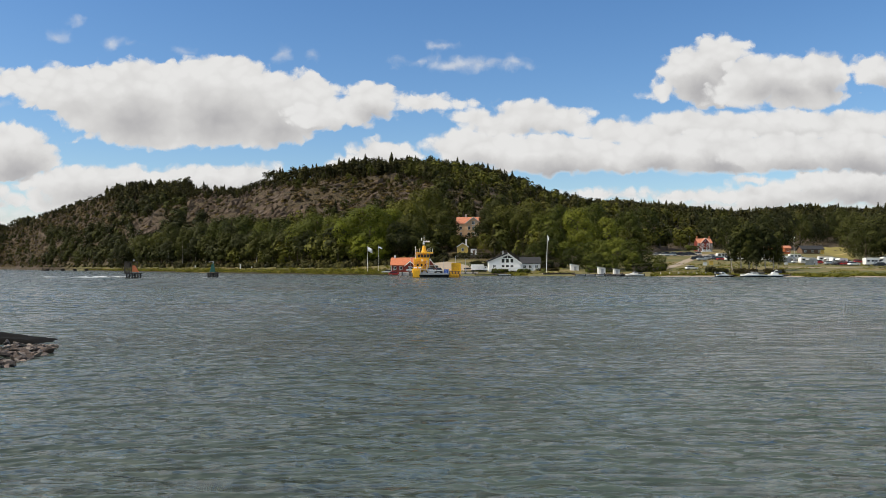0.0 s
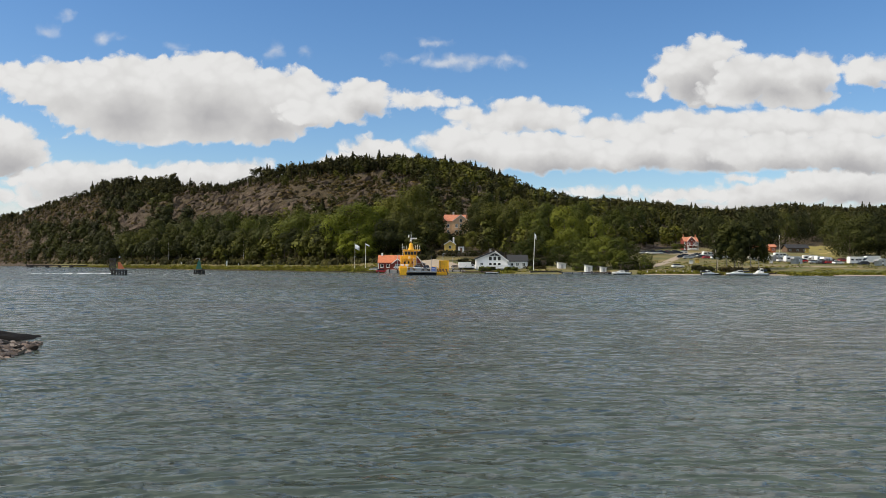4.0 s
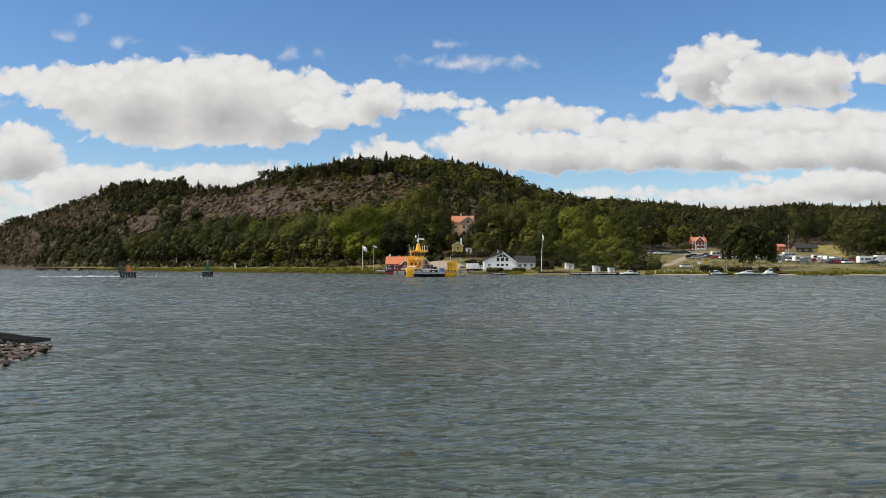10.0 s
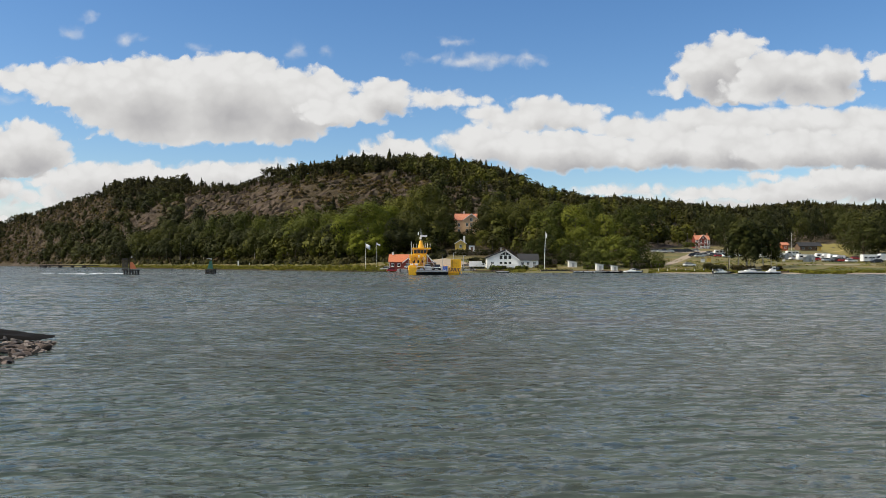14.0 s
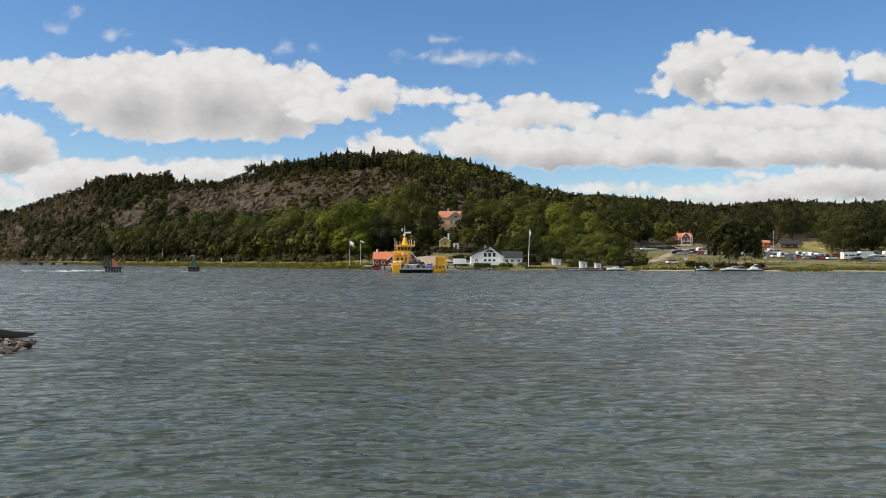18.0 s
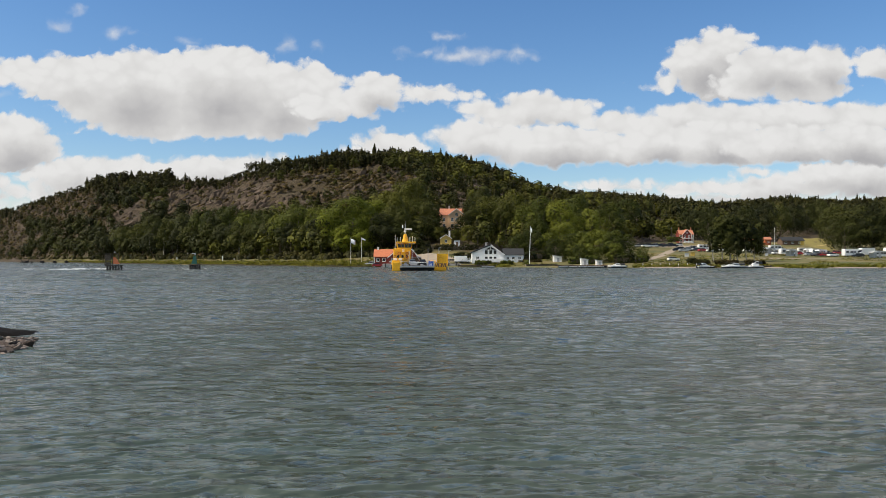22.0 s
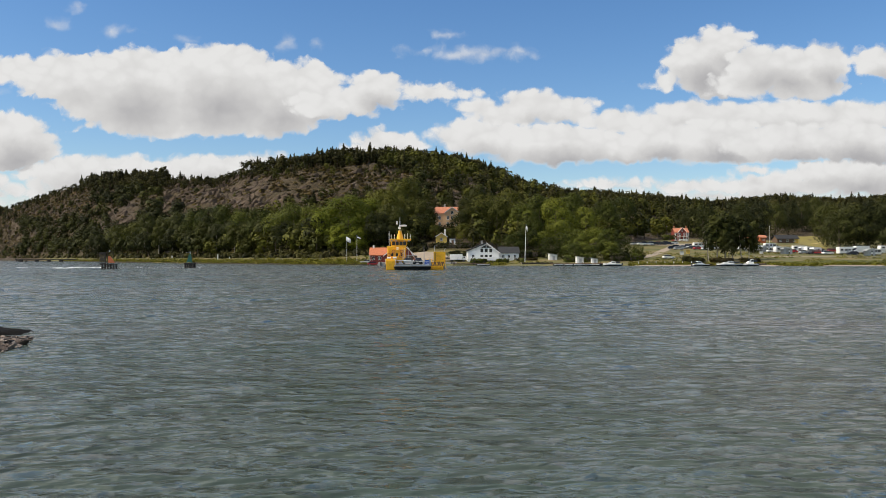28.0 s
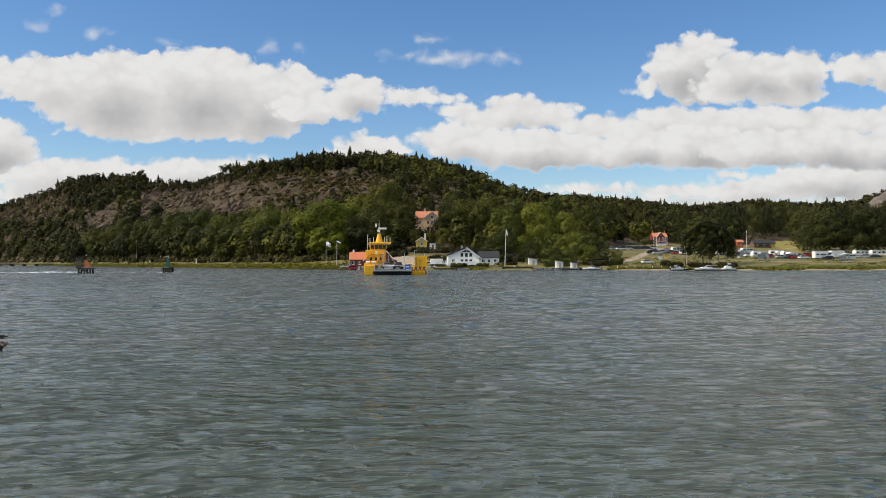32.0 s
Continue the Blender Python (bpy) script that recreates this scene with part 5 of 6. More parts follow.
def camper(m, label, group):
    c = thing("camper_van", m, label, "camper", group)
    body = prism([(-3.2, 0.5), (1.9, 0.5), (1.9, 2.2), (2.7, 2.4), (2.5, 3.0), (-3.2, 3.0)], -1.1, 1.1)
    bmesh.ops.bevel(body, geom=body.edges[:], offset=0.08, segments=2, affect="EDGES")
    part("body", body, M_WHITE, c)
    part("cab", prism([(1.92, 0.45), (3.6, 0.45), (3.65, 1.1), (2.9, 1.35), (2.3, 2.15), (1.92, 2.15)], -0.98, 0.98), M_WHITE, c)
    part("windscreen", prism([(2.96, 1.4), (2.36, 2.1), (2.40, 2.12), (3.0, 1.42)], -0.9, 0.9), M_GLASS, c)
    for x, ww in ((-2.2, 1.1), (-0.5, 1.0), (0.9, 0.8), (2.35, 0.7)):
        part("window", boxes(((x, -1.12 if x < 2 else -1.0, 1.85), (ww, 0.05, 0.55)), bevel=0.02), M_GLASS, c)
    part("door", boxes(((0.2, -1.12, 1.4), (0.6, 0.04, 1.7))), M_STEEL, c)
    for x in (-1.9, 2.6):
        for y in (-0.9, 0.9):
            part("wheel", rods(((x, y - 0.12, 0.36), (x, y + 0.12, 0.36), 0.36), sides=14), M_BLACK, c)
    return c


def on_ground(a, y, turn=0):
    p = spot(a, y)
    return pose(p.x, p.y, p.z + 0.02, 0, 0, turn)


paints = (M_SILVER, M_DARKCAR, M_WHITE, M_REDCAR, M_DARKCAR, M_SILVER)
tone = ("silver", "dark", "white", "red", "dark", "silver")


def parked(places, group, where):
    for i, (a, y, turn) in enumerate(places):
        k = (i * 7 + int(abs(a) * 1000)) % 6
        car(on_ground(a, y, turn), paints[k], f"{tone[k]} car parked {where}", group)


parked([(0.262, 383, 10), (0.270, 384, 5), (0.279, 385, -5), (0.288, 386, 8), (0.297, 388, 4), (0.306, 388, 170)], "cars by the gravel road", "beside the gravel road")
parked([(0.318, 352, 10), (0.330, 350, 20), (0.342, 350, 160), (0.352, 352, 30), (0.325, 366, 10), (0.305, 350, 0)], "cars at the campsite", "on the campsite grass")
parked([(0.408, 345, 10), (0.420, 350, 0), (0.432, 352, 15), (0.490, 322, 15), (0.503, 325, 8), (0.515, 315, 170), (0.468, 312, 5), (0.480, 310, 20)],
       "cars at the campsite", "among the caravans")
parked([(0.560, 312, 10), (0.575, 314, 170), (0.590, 312, 12), (0.615, 316, 5)], "cars at the campsite", "among the caravans")
parked([(0.266, 376, 8), (0.275, 377, 174), (0.284, 378, 3), (0.292, 380, 12), (0.300, 381, -4), (0.258, 379, 16)], "cars by the gravel road", "beside the gravel road")
parked([(0.310, 360, 4), (0.317, 359, 178), (0.324, 358, -6), (0.336, 344, 14), (0.346, 343, 4), (0.357, 345, 172), (0.312, 345, 8)], "cars at the campsite", "on the campsite grass")
parked([(0.428, 322, 6), (0.452, 318, 174), (0.487, 309, 4), (0.497, 307, 12), (0.528, 302, 178)], "cars at the campsite", "among the caravans")
car(on_ground(0.2995, 288, 8), M_WHITE, "white car parked on the grass near the shore", "cars at the campsite")
caravan(on_ground(0.4405, 316, 4), "white caravan with dark windows on the grass", "caravans", 6.2)
caravan(on_ground(0.462, 325, -8), "white caravan with dark windows on the grass", "caravans")
caravan(on_ground(0.476, 316, 12), "white caravan with dark windows on the grass", "caravans", 5.0)
caravan(on_ground(0.412, 330, 4), "white caravan with dark windows on the grass", "caravans", 5.0)
caravan(on_ground(0.425, 345, 0), "white caravan with dark windows on the grass", "caravans", 5.0)
caravan(on_ground(0.393, 338, 5), "white caravan behind the birches", "caravans", 5.0)
caravan(on_ground(0.337, 356, 0), "white caravan behind the birches", "caravans", 5.0)


def awning_tent(m, mat, label, wide=3.6):
    """A caravan's tent: sloping cloth roof, walls with a dark doorway, poles."""
    t = thing("awning_tent", m, label, "tent", "tents at the campsite")
    w = wide / 2
    part("roof", prism([(-w - 0.15, 1.95), (w + 0.15, 1.95), (w * 0.8, 2.5), (-w * 0.8, 2.5)], -1.3, 1.3), mat, t)
    for x in (-w * 0.72, w * 0.72):
        part("wall", boxes(((x, -1.2, 0.97), (w * 0.5, 0.06, 1.94))), mat, t)
    part("back_wall", boxes(((0, 1.2, 0.97), (wide * 0.96, 0.06, 1.94))), M_STEEL, t)
    for x in (-w, w):
        part("pole", rods(((x, -1.3, 0), (x, -1.3, 1.98), 0.03)), M_STEEL, t)
    return t


for a, y, turn, mat, words, w in ((0.4455, 311, 4, M_STEEL, "grey awning tent beside a caravan", 3.4), (0.467, 318, -6, M_WHITE, "white awning tent beside a caravan", 3.0), (0.482, 311, 10, M_WHITE, "white awning tent on the grass", 3.6),
                                  (0.419, 326, 4, M_STEEL, "grey awning tent beside a caravan", 3.0), (0.400, 330, 0, M_BEIGE, "beige tent behind the birches", 3.0), (0.549, 297, 5, M_STEEL, "grey awning tent beside a caravan", 3.0)):
    awning_tent(on_ground(a, y, turn), mat, words, w)
camper(on_ground(0.5195, 305, 6), "white camper van with dark windows on the grass", "camper vans")
camper(on_ground(0.538, 312, -170), "white camper van with dark windows on the grass", "camper vans")
caravan(on_ground(0.555, 300, 5), "white caravan with dark windows on the grass", "caravans", 4.2)
caravan(on_ground(0.570, 325, 4), "white caravan under the trees", "caravans", 6.0)
caravan(on_ground(0.592, 325, -4), "white caravan under the trees", "caravans", 6.0)
caravan(on_ground(0.616, 320, 4), "white caravan under the trees", "caravans", 6.0)


# ---- quay, road, lawn: sheets that follow the ground ----
def patch(name, a0, a1, ys, mat, label, category, lift=0.06, kind="structure", na=40):
    """A strip of made ground between bearings, with near and far edge by distance."""
    A1 = np.linspace(a0, a1, na)
    near, far = np.interp(A1, ys[0], ys[1]), np.interp(A1, ys[0], ys[2])
    t = np.linspace(0, 1, 14)[:, None]
    Y1 = near + (far - near) * t
    X1 = A1 * Y1
    Z1 = ground_z(X1, Y1) + lift
    i1 = np.arange(14 * na).reshape(14, na)
    q = np.stack([i1[:-1, :-1], i1[:-1, 1:], i1[1:, 1:], i1[1:, :-1]], -1).reshape(-1, 4)
    return tagged(new(name, mesh_of(name, np.stack([X1, Y1, Z1], -1).reshape(-1, 3), q, [mat], smooth=True)), label, category, kind=kind)


patch("road", 0.262, 0.345, ((0.262, 0.29, 0.32, 0.345), (378, 375, 378, 390), (384, 392, 396, 396)), M_GRAVEL, "pale gravel road to the campsite", "road")
patch("track", 0.268, 0.302, ((0.268, 0.285, 0.302), (290, 310, 345), (302, 335, 376)), M_GRAVEL, "pale gravel track over the grass", "road")
# the low turf bank at the water's edge
ta = np.linspace(-0.44, -0.062, 500)
ty = np.interp(ta, *SHORE) - 3.2 + rough_field(ta * 420, ta * 0, 7, 4, 12) * 2.2
th = 0.42 + rough_field(ta * 420, ta * 0, 5, 4, 14) * 0.5
tv = np.concatenate([np.stack([ta * ty, ty, -0.4 + 0 * ty], -1), np.stack([ta * (ty + 0.1), ty + 0.1, th], -1), np.stack([ta * (ty + 4), ty + 4, th - 0.1], -1)])
ti = np.arange(1500).reshape(3, 500)
tq = np.stack([ti[:-1, :-1], ti[:-1, 1:], ti[1:, 1:], ti[1:, :-1]], -1).reshape(-1, 4)
tagged(new("turf_bank", mesh_of("turf_bank", tv, tq, [M_PEAT], smooth=False)), "low dark bank of peat and turf at the water's edge", "bank", kind="structure")
patch("beach", 0.25, 0.70, ((0.25, 0.356, 0.494, 0.70), (257.5, 246.6, 239.8, 236.8), (260, 249.2, 242.4, 239.4)), M_GRAVEL, "thin strip of pale sand at the water's edge", "beach", lift=0.05, na=120)
patch("landing_yard", -0.036, 0.034, ((-0.036, -0.02, 0.0, 0.034), (296, 294, 294, 294), (304, 322, 326, 306)), M_GRAVEL, "pale gravel yard behind the ferry quay", "road")
patch("camp_road", 0.405, 0.66, ((0.405, 0.45, 0.50, 0.55, 0.66), (296, 292, 289, 287, 285), (298, 295, 292, 290, 287)), M_GRAVEL, "worn gravel lane along the campsite", "road")
patch("shore_meadow", 0.412, 0.70, ((0.412, 0.43, 0.45, 0.47, 0.49, 0.51, 0.54, 0.57, 0.60, 0.70), (251, 250, 249, 249, 248, 248, 247, 247, 246, 246), (256, 266, 269, 264, 271, 274, 268, 272, 266, 268)), M_MEADOW, "uncut green meadow above the shore", "meadow", lift=0.08, na=90)
patch("lawn", 0.452, 0.498, ((0.452, 0.475, 0.498), (405, 372, 352), (455, 460, 440)), M_LAWN, "sunlit dry yellow lawn on a slope", "lawn")
patch("sand_path", 0.474, 0.494, ((0.474, 0.484, 0.494), (385, 398, 416), (389, 403, 422)), M_SAND, "sandy path across the lawn", "path", lift=0.12, na=12)
quay = thing("quay", pose(0, 0, 0), "pale concrete ferry quay at the water", "quay", kind="structure")
part("slab", boxes(((-2.5, 287.5, 0.4), (27, 13, 1.5)), bevel=0.08), M_CONCRETE, quay)
part("ramp", prism([(-6, 0.9), (4, 0.9), (4, 1.34), (-6, 1.34)], 277, 294), M_CONCRETE, quay)
for i in range(10):
    part("fender", boxes(((-15 + i * 2.7, 280.9, 0.5), (0.35, 0.25, 1.5))), M_PILE, quay)


def pole(a, y, high, label, flag=None, lean=0.0, r=0.08):
    p = spot(a, y)
    ob = thing("flagpole" if flag else "pole", pose(p.x, p.y, p.z), label, "flagpole" if flag else "pole")
    bm = bmesh.new()
    rod(bm, (0, 0, -0.5), (lean * high, 0, high), r, 10, r * 0.55)
    part("mast", bm, M_WHITE if flag else M_PILE, ob)
    part("finial", rods(((lean * high, 0, high), (lean * high, 0, high + 0.2), r * 1.4)), M_STEEL, ob)
    if flag:
        w, h, drop = flag
        n = 9
        v, f = [], []
        for i in range(n):
            s = i / (n - 1)
            for j, z in ((0, high - 0.2), (1, high - 0.2 - h)):
                v.append((0.08 + lean * high + w * s * 0.95, 0.25 * math.sin(s * 7) * s, z - drop * s + 0.12 * math.sin(s * 5 + j)))
        f = [(2 * i, 2 * i + 2, 2 * i + 3, 2 * i + 1) for i in range(n - 1)]
        me = mesh_of("flag", v, f, [M_FLAG], smooth=True)
        fl = new("flag", me)
        fl.parent = ob
        sol = fl.modifiers.new("thick", "SOLIDIFY")
        sol.thickness = 0.02
    return ob


pole(-0.0955, 305, 9.6, "white flagpole with a white flag blowing", (1.7, 1.6, 0.5))
pole(-0.0825, 306, 9.6, "white flagpole with a narrow flag blowing", (1.5, 0.5, 0.3))
pole(0.1225, 283, 12.8, "tall white flagpole with a limp flag", (0.5, 1.4, 0.6), 0.035, 0.12)
pole(0.2975, 412, 7.4, "tall pale wooden pole by the red house", None, 0, 0.12)
pole(0.4245, 392, 8.6, "white pole at the campsite", (0.2, 0.4, 0.1))
pole(0.347, 258, 4.6, "pale wooden pole by the marina", None, 0.03, 0.1)
for a, y, h in ((-0.0435, 285, 5.0), (0.012, 286, 5.5), (0.024, 286, 4.5), (-0.02, 284, 4.5)):
    lamp = thing("lamp_post", pose(a * y, y, 1.3), "grey steel lamp post on the ferry quay", "lamp post", "lamp posts on the quay")
    part("post", rods(((0, 0, 0), (0, 0, h), 0.07)), M_STEEL, lamp)
    part("head", boxes(((0.35, 0, h), (0.8, 0.2, 0.1)), bevel=0.03), M_STEEL, lamp)


def hedge(a, y, w, deep, h, z, label, n=900, mat=None):
    r = np.random.RandomState(int(abs(a) * 9000) + int(y))
    # a rounded, uneven outline with lumps along its length
    d = r.normal(0, 1, (n, 3))
    d /= np.linalg.norm(d, axis=1)[:, None]
    c = np.sign(d) * np.abs(d) ** 0.6
    lump = 0.84 + 0.5 * rough_field(c[:, 0] * w, c[:, 2] * h + 5 * c[:, 1], 2.2, 3, n % 17)
    nv = d.copy()
    c *= np.array([w, deep, h]) * 0.5 * lump[:, None]
    v, f, nv = leaf_quads(r, c + np.array([0, 0, h / 2]), nv + np.array([0, 0, 0.3]), 0.8)
    ob = thing("hedge", at_base(a, y, z), label, "hedge")
    me = mesh_of("foliage", v, f, [mat or M_PINE], tint=np.full(len(v), 0.4), normals=nv)
    fo = new("foliage", me)
    fo.parent = ob
    part("stem", boxes(((0, 0, h * 0.36), (w * 0.72, deep * 0.5, h * 0.6)), bevel=0.2), M_BARK, ob)
    return ob


hedge(0.035, 318, 19, 2.2, 2.4, 6.2, "long dark clipped hedge above the landing")
hedge(0.046, 303, 11, 2.5, 2.6, 2.8, "dark green hedge by the white house")
hedge(0.058, 296, 4, 2.2, 2.0, 2.0, "dark green hedge by the white house", 300)
hedge(0.043, 288, 4, 2.0, 1.8, 1.4, "green bush on the shore", 250, M_BROAD)
hedge(0.066, 282, 6, 1.8, 1.5, 0.9, "green shrubs in front of the white house", 350, M_BROAD)
hedge(0.095, 282, 5, 1.8, 1.4, 0.9, "green shrubs in front of the white house", 300, M_BROAD)
hedge(0.120, 284, 2.0, 1.6, 1.6, 0.9, "round bush by the flagpole", 120, M_BROAD)
hedge(0.112, 300, 13, 3.0, 3.0, gz(0.112 * 300, 300) - 0.2, "dark green hedge behind the flagpole", 900, M_DEEP)
hedge(0.134, 304, 10, 3.0, 3.2, gz(0.134 * 304, 304) - 0.2, "dark green hedge behind the flagpole", 700, M_DEEP)
hedge(0.124, 290, 8, 1.6, 1.1, gz(0.124 * 290, 290) - 0.1, "low brown hedge on the bank", 350, M_SCRUB)
hedge(0.335, 262, 6, 2.5, 1.7, 0.9, "dark bushes above the marina", 400)
hedge(0.322, 270, 3, 2.0, 1.7, 1.4, "dark bushes above the marina", 250)
hedge(0.365, 258, 8, 2.0, 1.8, 0.8, "dark bushes above the marina", 400, M_SCRUB)
hedge(0.400, 256, 7, 2.0, 1.7, 0.8, "olive bushes above the marina", 400, M_SCRUB)
hedge(0.180, 281, 5, 3.0, 2.6, 1.0, "green bushes between the boat sheds", 350, M_BROAD)
hedge(0.200, 281, 6, 3.0, 3.0, 1.0, "green bushes between the boat sheds", 400, M_BROAD)
hedge(0.238, 281, 8, 3.5, 3.4, 1.0, "dark green bushes beside the boat sheds", 600, M_DEEP)
hedge(0.252, 281, 5, 3.0, 2.4, 1.0, "green bushes by the shore grass", 300, M_OLIVE)
hedge(0.262, 284, 5, 3.0, 2.6, 1.6, "green bushes by the shore grass", 350, M_BROAD)
hedge(0.300, 392, 7, 3.0, 2.4, 11, "green bushes beside the red house", 350, M_BROAD)
van = thing("box_van", pose(0.0385 * 288, 288, 1.3), "white box van parked on the quay", "van")
part("box", boxes(((0, 0, 1.6), (4.4, 2.1, 1.9)), bevel=0.06), M_WHITE, van)
part("cab", prism([(2.3, 0.5), (3.7, 0.5), (3.7, 1.1), (3.2, 1.9), (2.3, 1.9)], -0.95, 0.95), M_WHITE, van)
part("window", boxes(((2.8, -0.96, 1.5), (0.6, 0.04, 0.5))), M_GLASS, van)
for x in (-1.4, 2.8):
    for y in (-0.85, 0.85):
        part("wheel", rods(((x, y - 0.1, 0.36), (x, y + 0.1, 0.36), 0.36), sides=14), M_BLACK, van)
part("chassis", boxes(((0.7, 0, 0.55), (5.6, 1.6, 0.3))), M_BLACK, van)
car(pose(0.0285 * 289, 289, 1.3, 0, 0, 12), M_BEIGE, "beige car waiting on the ferry quay", "cars on the quay")
car(on_ground(-0.0625, 287, 6), M_REDCAR, "dark red car parked beside the red cabin", "cars on the quay")
car(on_ground(-0.0710, 294, 168), M_SILVER, "silver car parked beside the red cabin", "cars on the quay")
car(pose(-0.0405 * 288, 288, 1.3, 0, 0, 170), M_SILVER, "silver car waiting on the ferry quay", "cars on the quay")


# ---- boats and jetties ----
def hull(long, wide, high, bow=0.35):
    """A boat's hull along x, sharp at +x."""
    bm = bmesh.new()
    ring = []
    for i in range(9):
        s = i / 8
        x = -long / 2 + long * s
        w = wide / 2 * (1 - max(0, (s - 1 + bow) / bow) ** 2.2) + 0.01
        z = high * (1 + 0.25 * s * s)
        ring.append([bm.verts.new(p) for p in ((x, -w, z), (x, -w * 0.75, 0.05), (x, 0, -0.25), (x, w * 0.75, 0.05), (x, w, z))])
    for p, q in zip(ring, ring[1:]):
        for j in range(4):
            bm.faces.new((p[j], q[j], q[j + 1], p[j + 1]))
        bm.faces.new((p[4], q[4], q[0], p[0]))
    bm.faces.new(ring[0])
    bmesh.ops.recalc_face_normals(bm, faces=bm.faces)
    return bm


def boat(a, y, turn, long, wide, high, label, cabin=0.0, dark=False):
    b = thing("motor_boat" if cabin else "rowing_boat", pose(a * y, y, 0.05, 0, 0, turn), label, "boat", "boats at the jetties")
    high *= 0.72
    part("hull", hull(long, wide, high), M_DARKCAR if dark else M_WHITE, b)
    # second, dark hull low down, put in for the waterline shadow
    part("boot_stripe", hull(long * 1.005, wide * 1.01, high * 0.42), M_DARKCAR, b, "dark band put in for the shadow at the waterline")
    part("gunwale", boxes(((-long * 0.1, -wide / 2 * 0.97, high * 1.06), (long * 0.72, 0.1, 0.1)), ((-long * 0.1, wide / 2 * 0.97, high * 1.06), (long * 0.72, 0.1, 0.1))), M_WHITE, b)
    if cabin:
        part("cabin", prism([(-long * 0.20, high), (long * 0.34, high), (long * 0.16, high + cabin * 0.55), (long * 0.04, high + cabin), (-long * 0.14, high + cabin)], -wide * 0.36, wide * 0.36), M_WHITE, b)
        part("windscreen", prism([(long * 0.055, high + cabin * 0.94), (long * 0.165, high + cabin * 0.58), (long * 0.185, high + cabin * 0.60), (long * 0.07, high + cabin * 0.98)], -wide * 0.33, wide * 0.33), M_GLASS, b)
        for s in (-1, 1):
            part("side_window", boxes(((-long * 0.05, s * wide * 0.365, high + cabin * 0.65), (long * 0.2, 0.03, cabin * 0.35))), M_GLASS, b)
        part("canopy", boxes(((-long * 0.30, 0, high + cabin * 0.62), (long * 0.24, wide * 0.7, cabin * 0.5)), bevel=0.08), M_DARKCAR, b, "dark cloth canopy over the cockpit")
        part("rail", rods(((long * 0.2, -wide * 0.25, high * 1.2), (long * 0.45, 0, high * 1.7), 0.03), ((long * 0.2, wide * 0.25, high * 1.2), (long * 0.45, 0, high * 1.7), 0.03)), M_STEEL, b)
    else:
        for x in (-long * 0.2, long * 0.12):
            part("thwart", boxes(((x, 0, high * 0.9), (0.25, wide * 0.85, 0.06))), M_BROWN, b)
    part("outboard", boxes(((-long / 2 - 0.2, 0, high * 0.9), (0.35, 0.3, 0.7)), bevel=0.05), M_DARKCAR, b)
    return b


def jetty(p, q, wide, label, stout=0.13, z=0.7, mat=None):
    p, q = Vector((*p, 0)), Vector((*q, 0))
    d = q - p
    j = thing("jetty", Matrix.Translation(p) @ pose(0, 0, 0, 0, 0, math.degrees(math.atan2(d.y, d.x))), label, "jetty")
    n = max(2, int(d.length / 5) + 1)
    for s in (-1, 1):
        part("beam", boxes(((d.length / 2, s * wide * 0.38, z - 0.15), (d.length, 0.18, 0.22))), M_PILE, j)
    bm = bmesh.new()
    part("deck", boxes(*[((0.3 + i * 0.6, 0, z), (0.56, wide, 0.08)) for i in range(int(d.length / 0.6))]), mat or M_BROWN, j)
    bm.free()
    for i in range(n):
        for s in (-1, 1):
            x = d.length * i / (n - 1)
            part("pile", rods(((x, s * wide * 0.42, -1.5), (x, s * wide * 0.42, z + 0.35), stout)), M_PILE, j)
    return j


jetty((0.155 * 272, 272), (0.235 * 262, 262), 2.0, "grey wooden jetty with moored boats")
jetty((0.345 * 252, 252), (0.420 * 247, 247), 2.0, "grey wooden jetty at the marina")
jetty((0.036 * 277, 277), (0.083 * 274, 274), 1.8, "grey wooden jetty below the white house")
boat(0.072, 271, 4, 4.2, 1.6, 0.5, "small open white rowing boat")
boat(0.167, 266, 5, 4.6, 1.6, 0.5, "small open white rowing boat")
boat(0.178, 264, -4, 3.6, 1.5, 0.5, "small open white rowing boat")
boat(0.190, 262, 10, 4.0, 1.6, 0.5, "small open white rowing boat")
boat(0.199, 262, 10, 3.6, 1.5, 0.45, "small open dark rowing boat", 0, True)
boat(0.210, 262, -10, 4.0, 1.6, 0.5, "small open dark rowing boat", 0, True)
boat(0.230, 259, 172, 5.8, 2.1, 0.8, "white motor boat with a low cabin", 0.8)
boat(0.374, 245, 182, 7.6, 2.5, 0.8, "long white motor boat with a low cabin", 0.9)
boat(0.401, 245, 178, 4.2, 2.1, 0.8, "white cabin boat at the jetty", 1.5)
boat(0.386, 245, 176, 4.2, 1.7, 0.6, "small open white rowing boat")
boat(0.337, 247, 12, 4.4, 1.8, 0.7, "small white motor boat at the jetty", 0.9)
boat(0.345, 248, -8, 4.0, 1.7, 0.6, "small open dark rowing boat", 0, True)
bridge = thing("footbridge", pose(-0.493 * 592, 592, 0), "low dark timber footbridge on stout piers", "footbridge")
part("deck", boxes(((21.6, 0, 1.45), (43.2, 2.2, 0.34)), bevel=0.04), M_PILE, bridge)
part("kerb", boxes(((21.6, -1.05, 1.72), (43.2, 0.18, 0.2))), M_PILE, bridge)
for x, w in ((3.6, 1.9), (14.6, 2.1), (23.4, 1.9), (31.8, 2.0)):
    part("pier", boxes(((x, 0, 0.2), (w, 2.0, 2.6)), bevel=0.12), M_PILE, bridge)
for x in (0.3, 5.2):
    part("rail_post", boxes(((x, -0.9, 2.0), (0.3, 0.3, 1.3)), bevel=0.03), M_PILE, bridge)
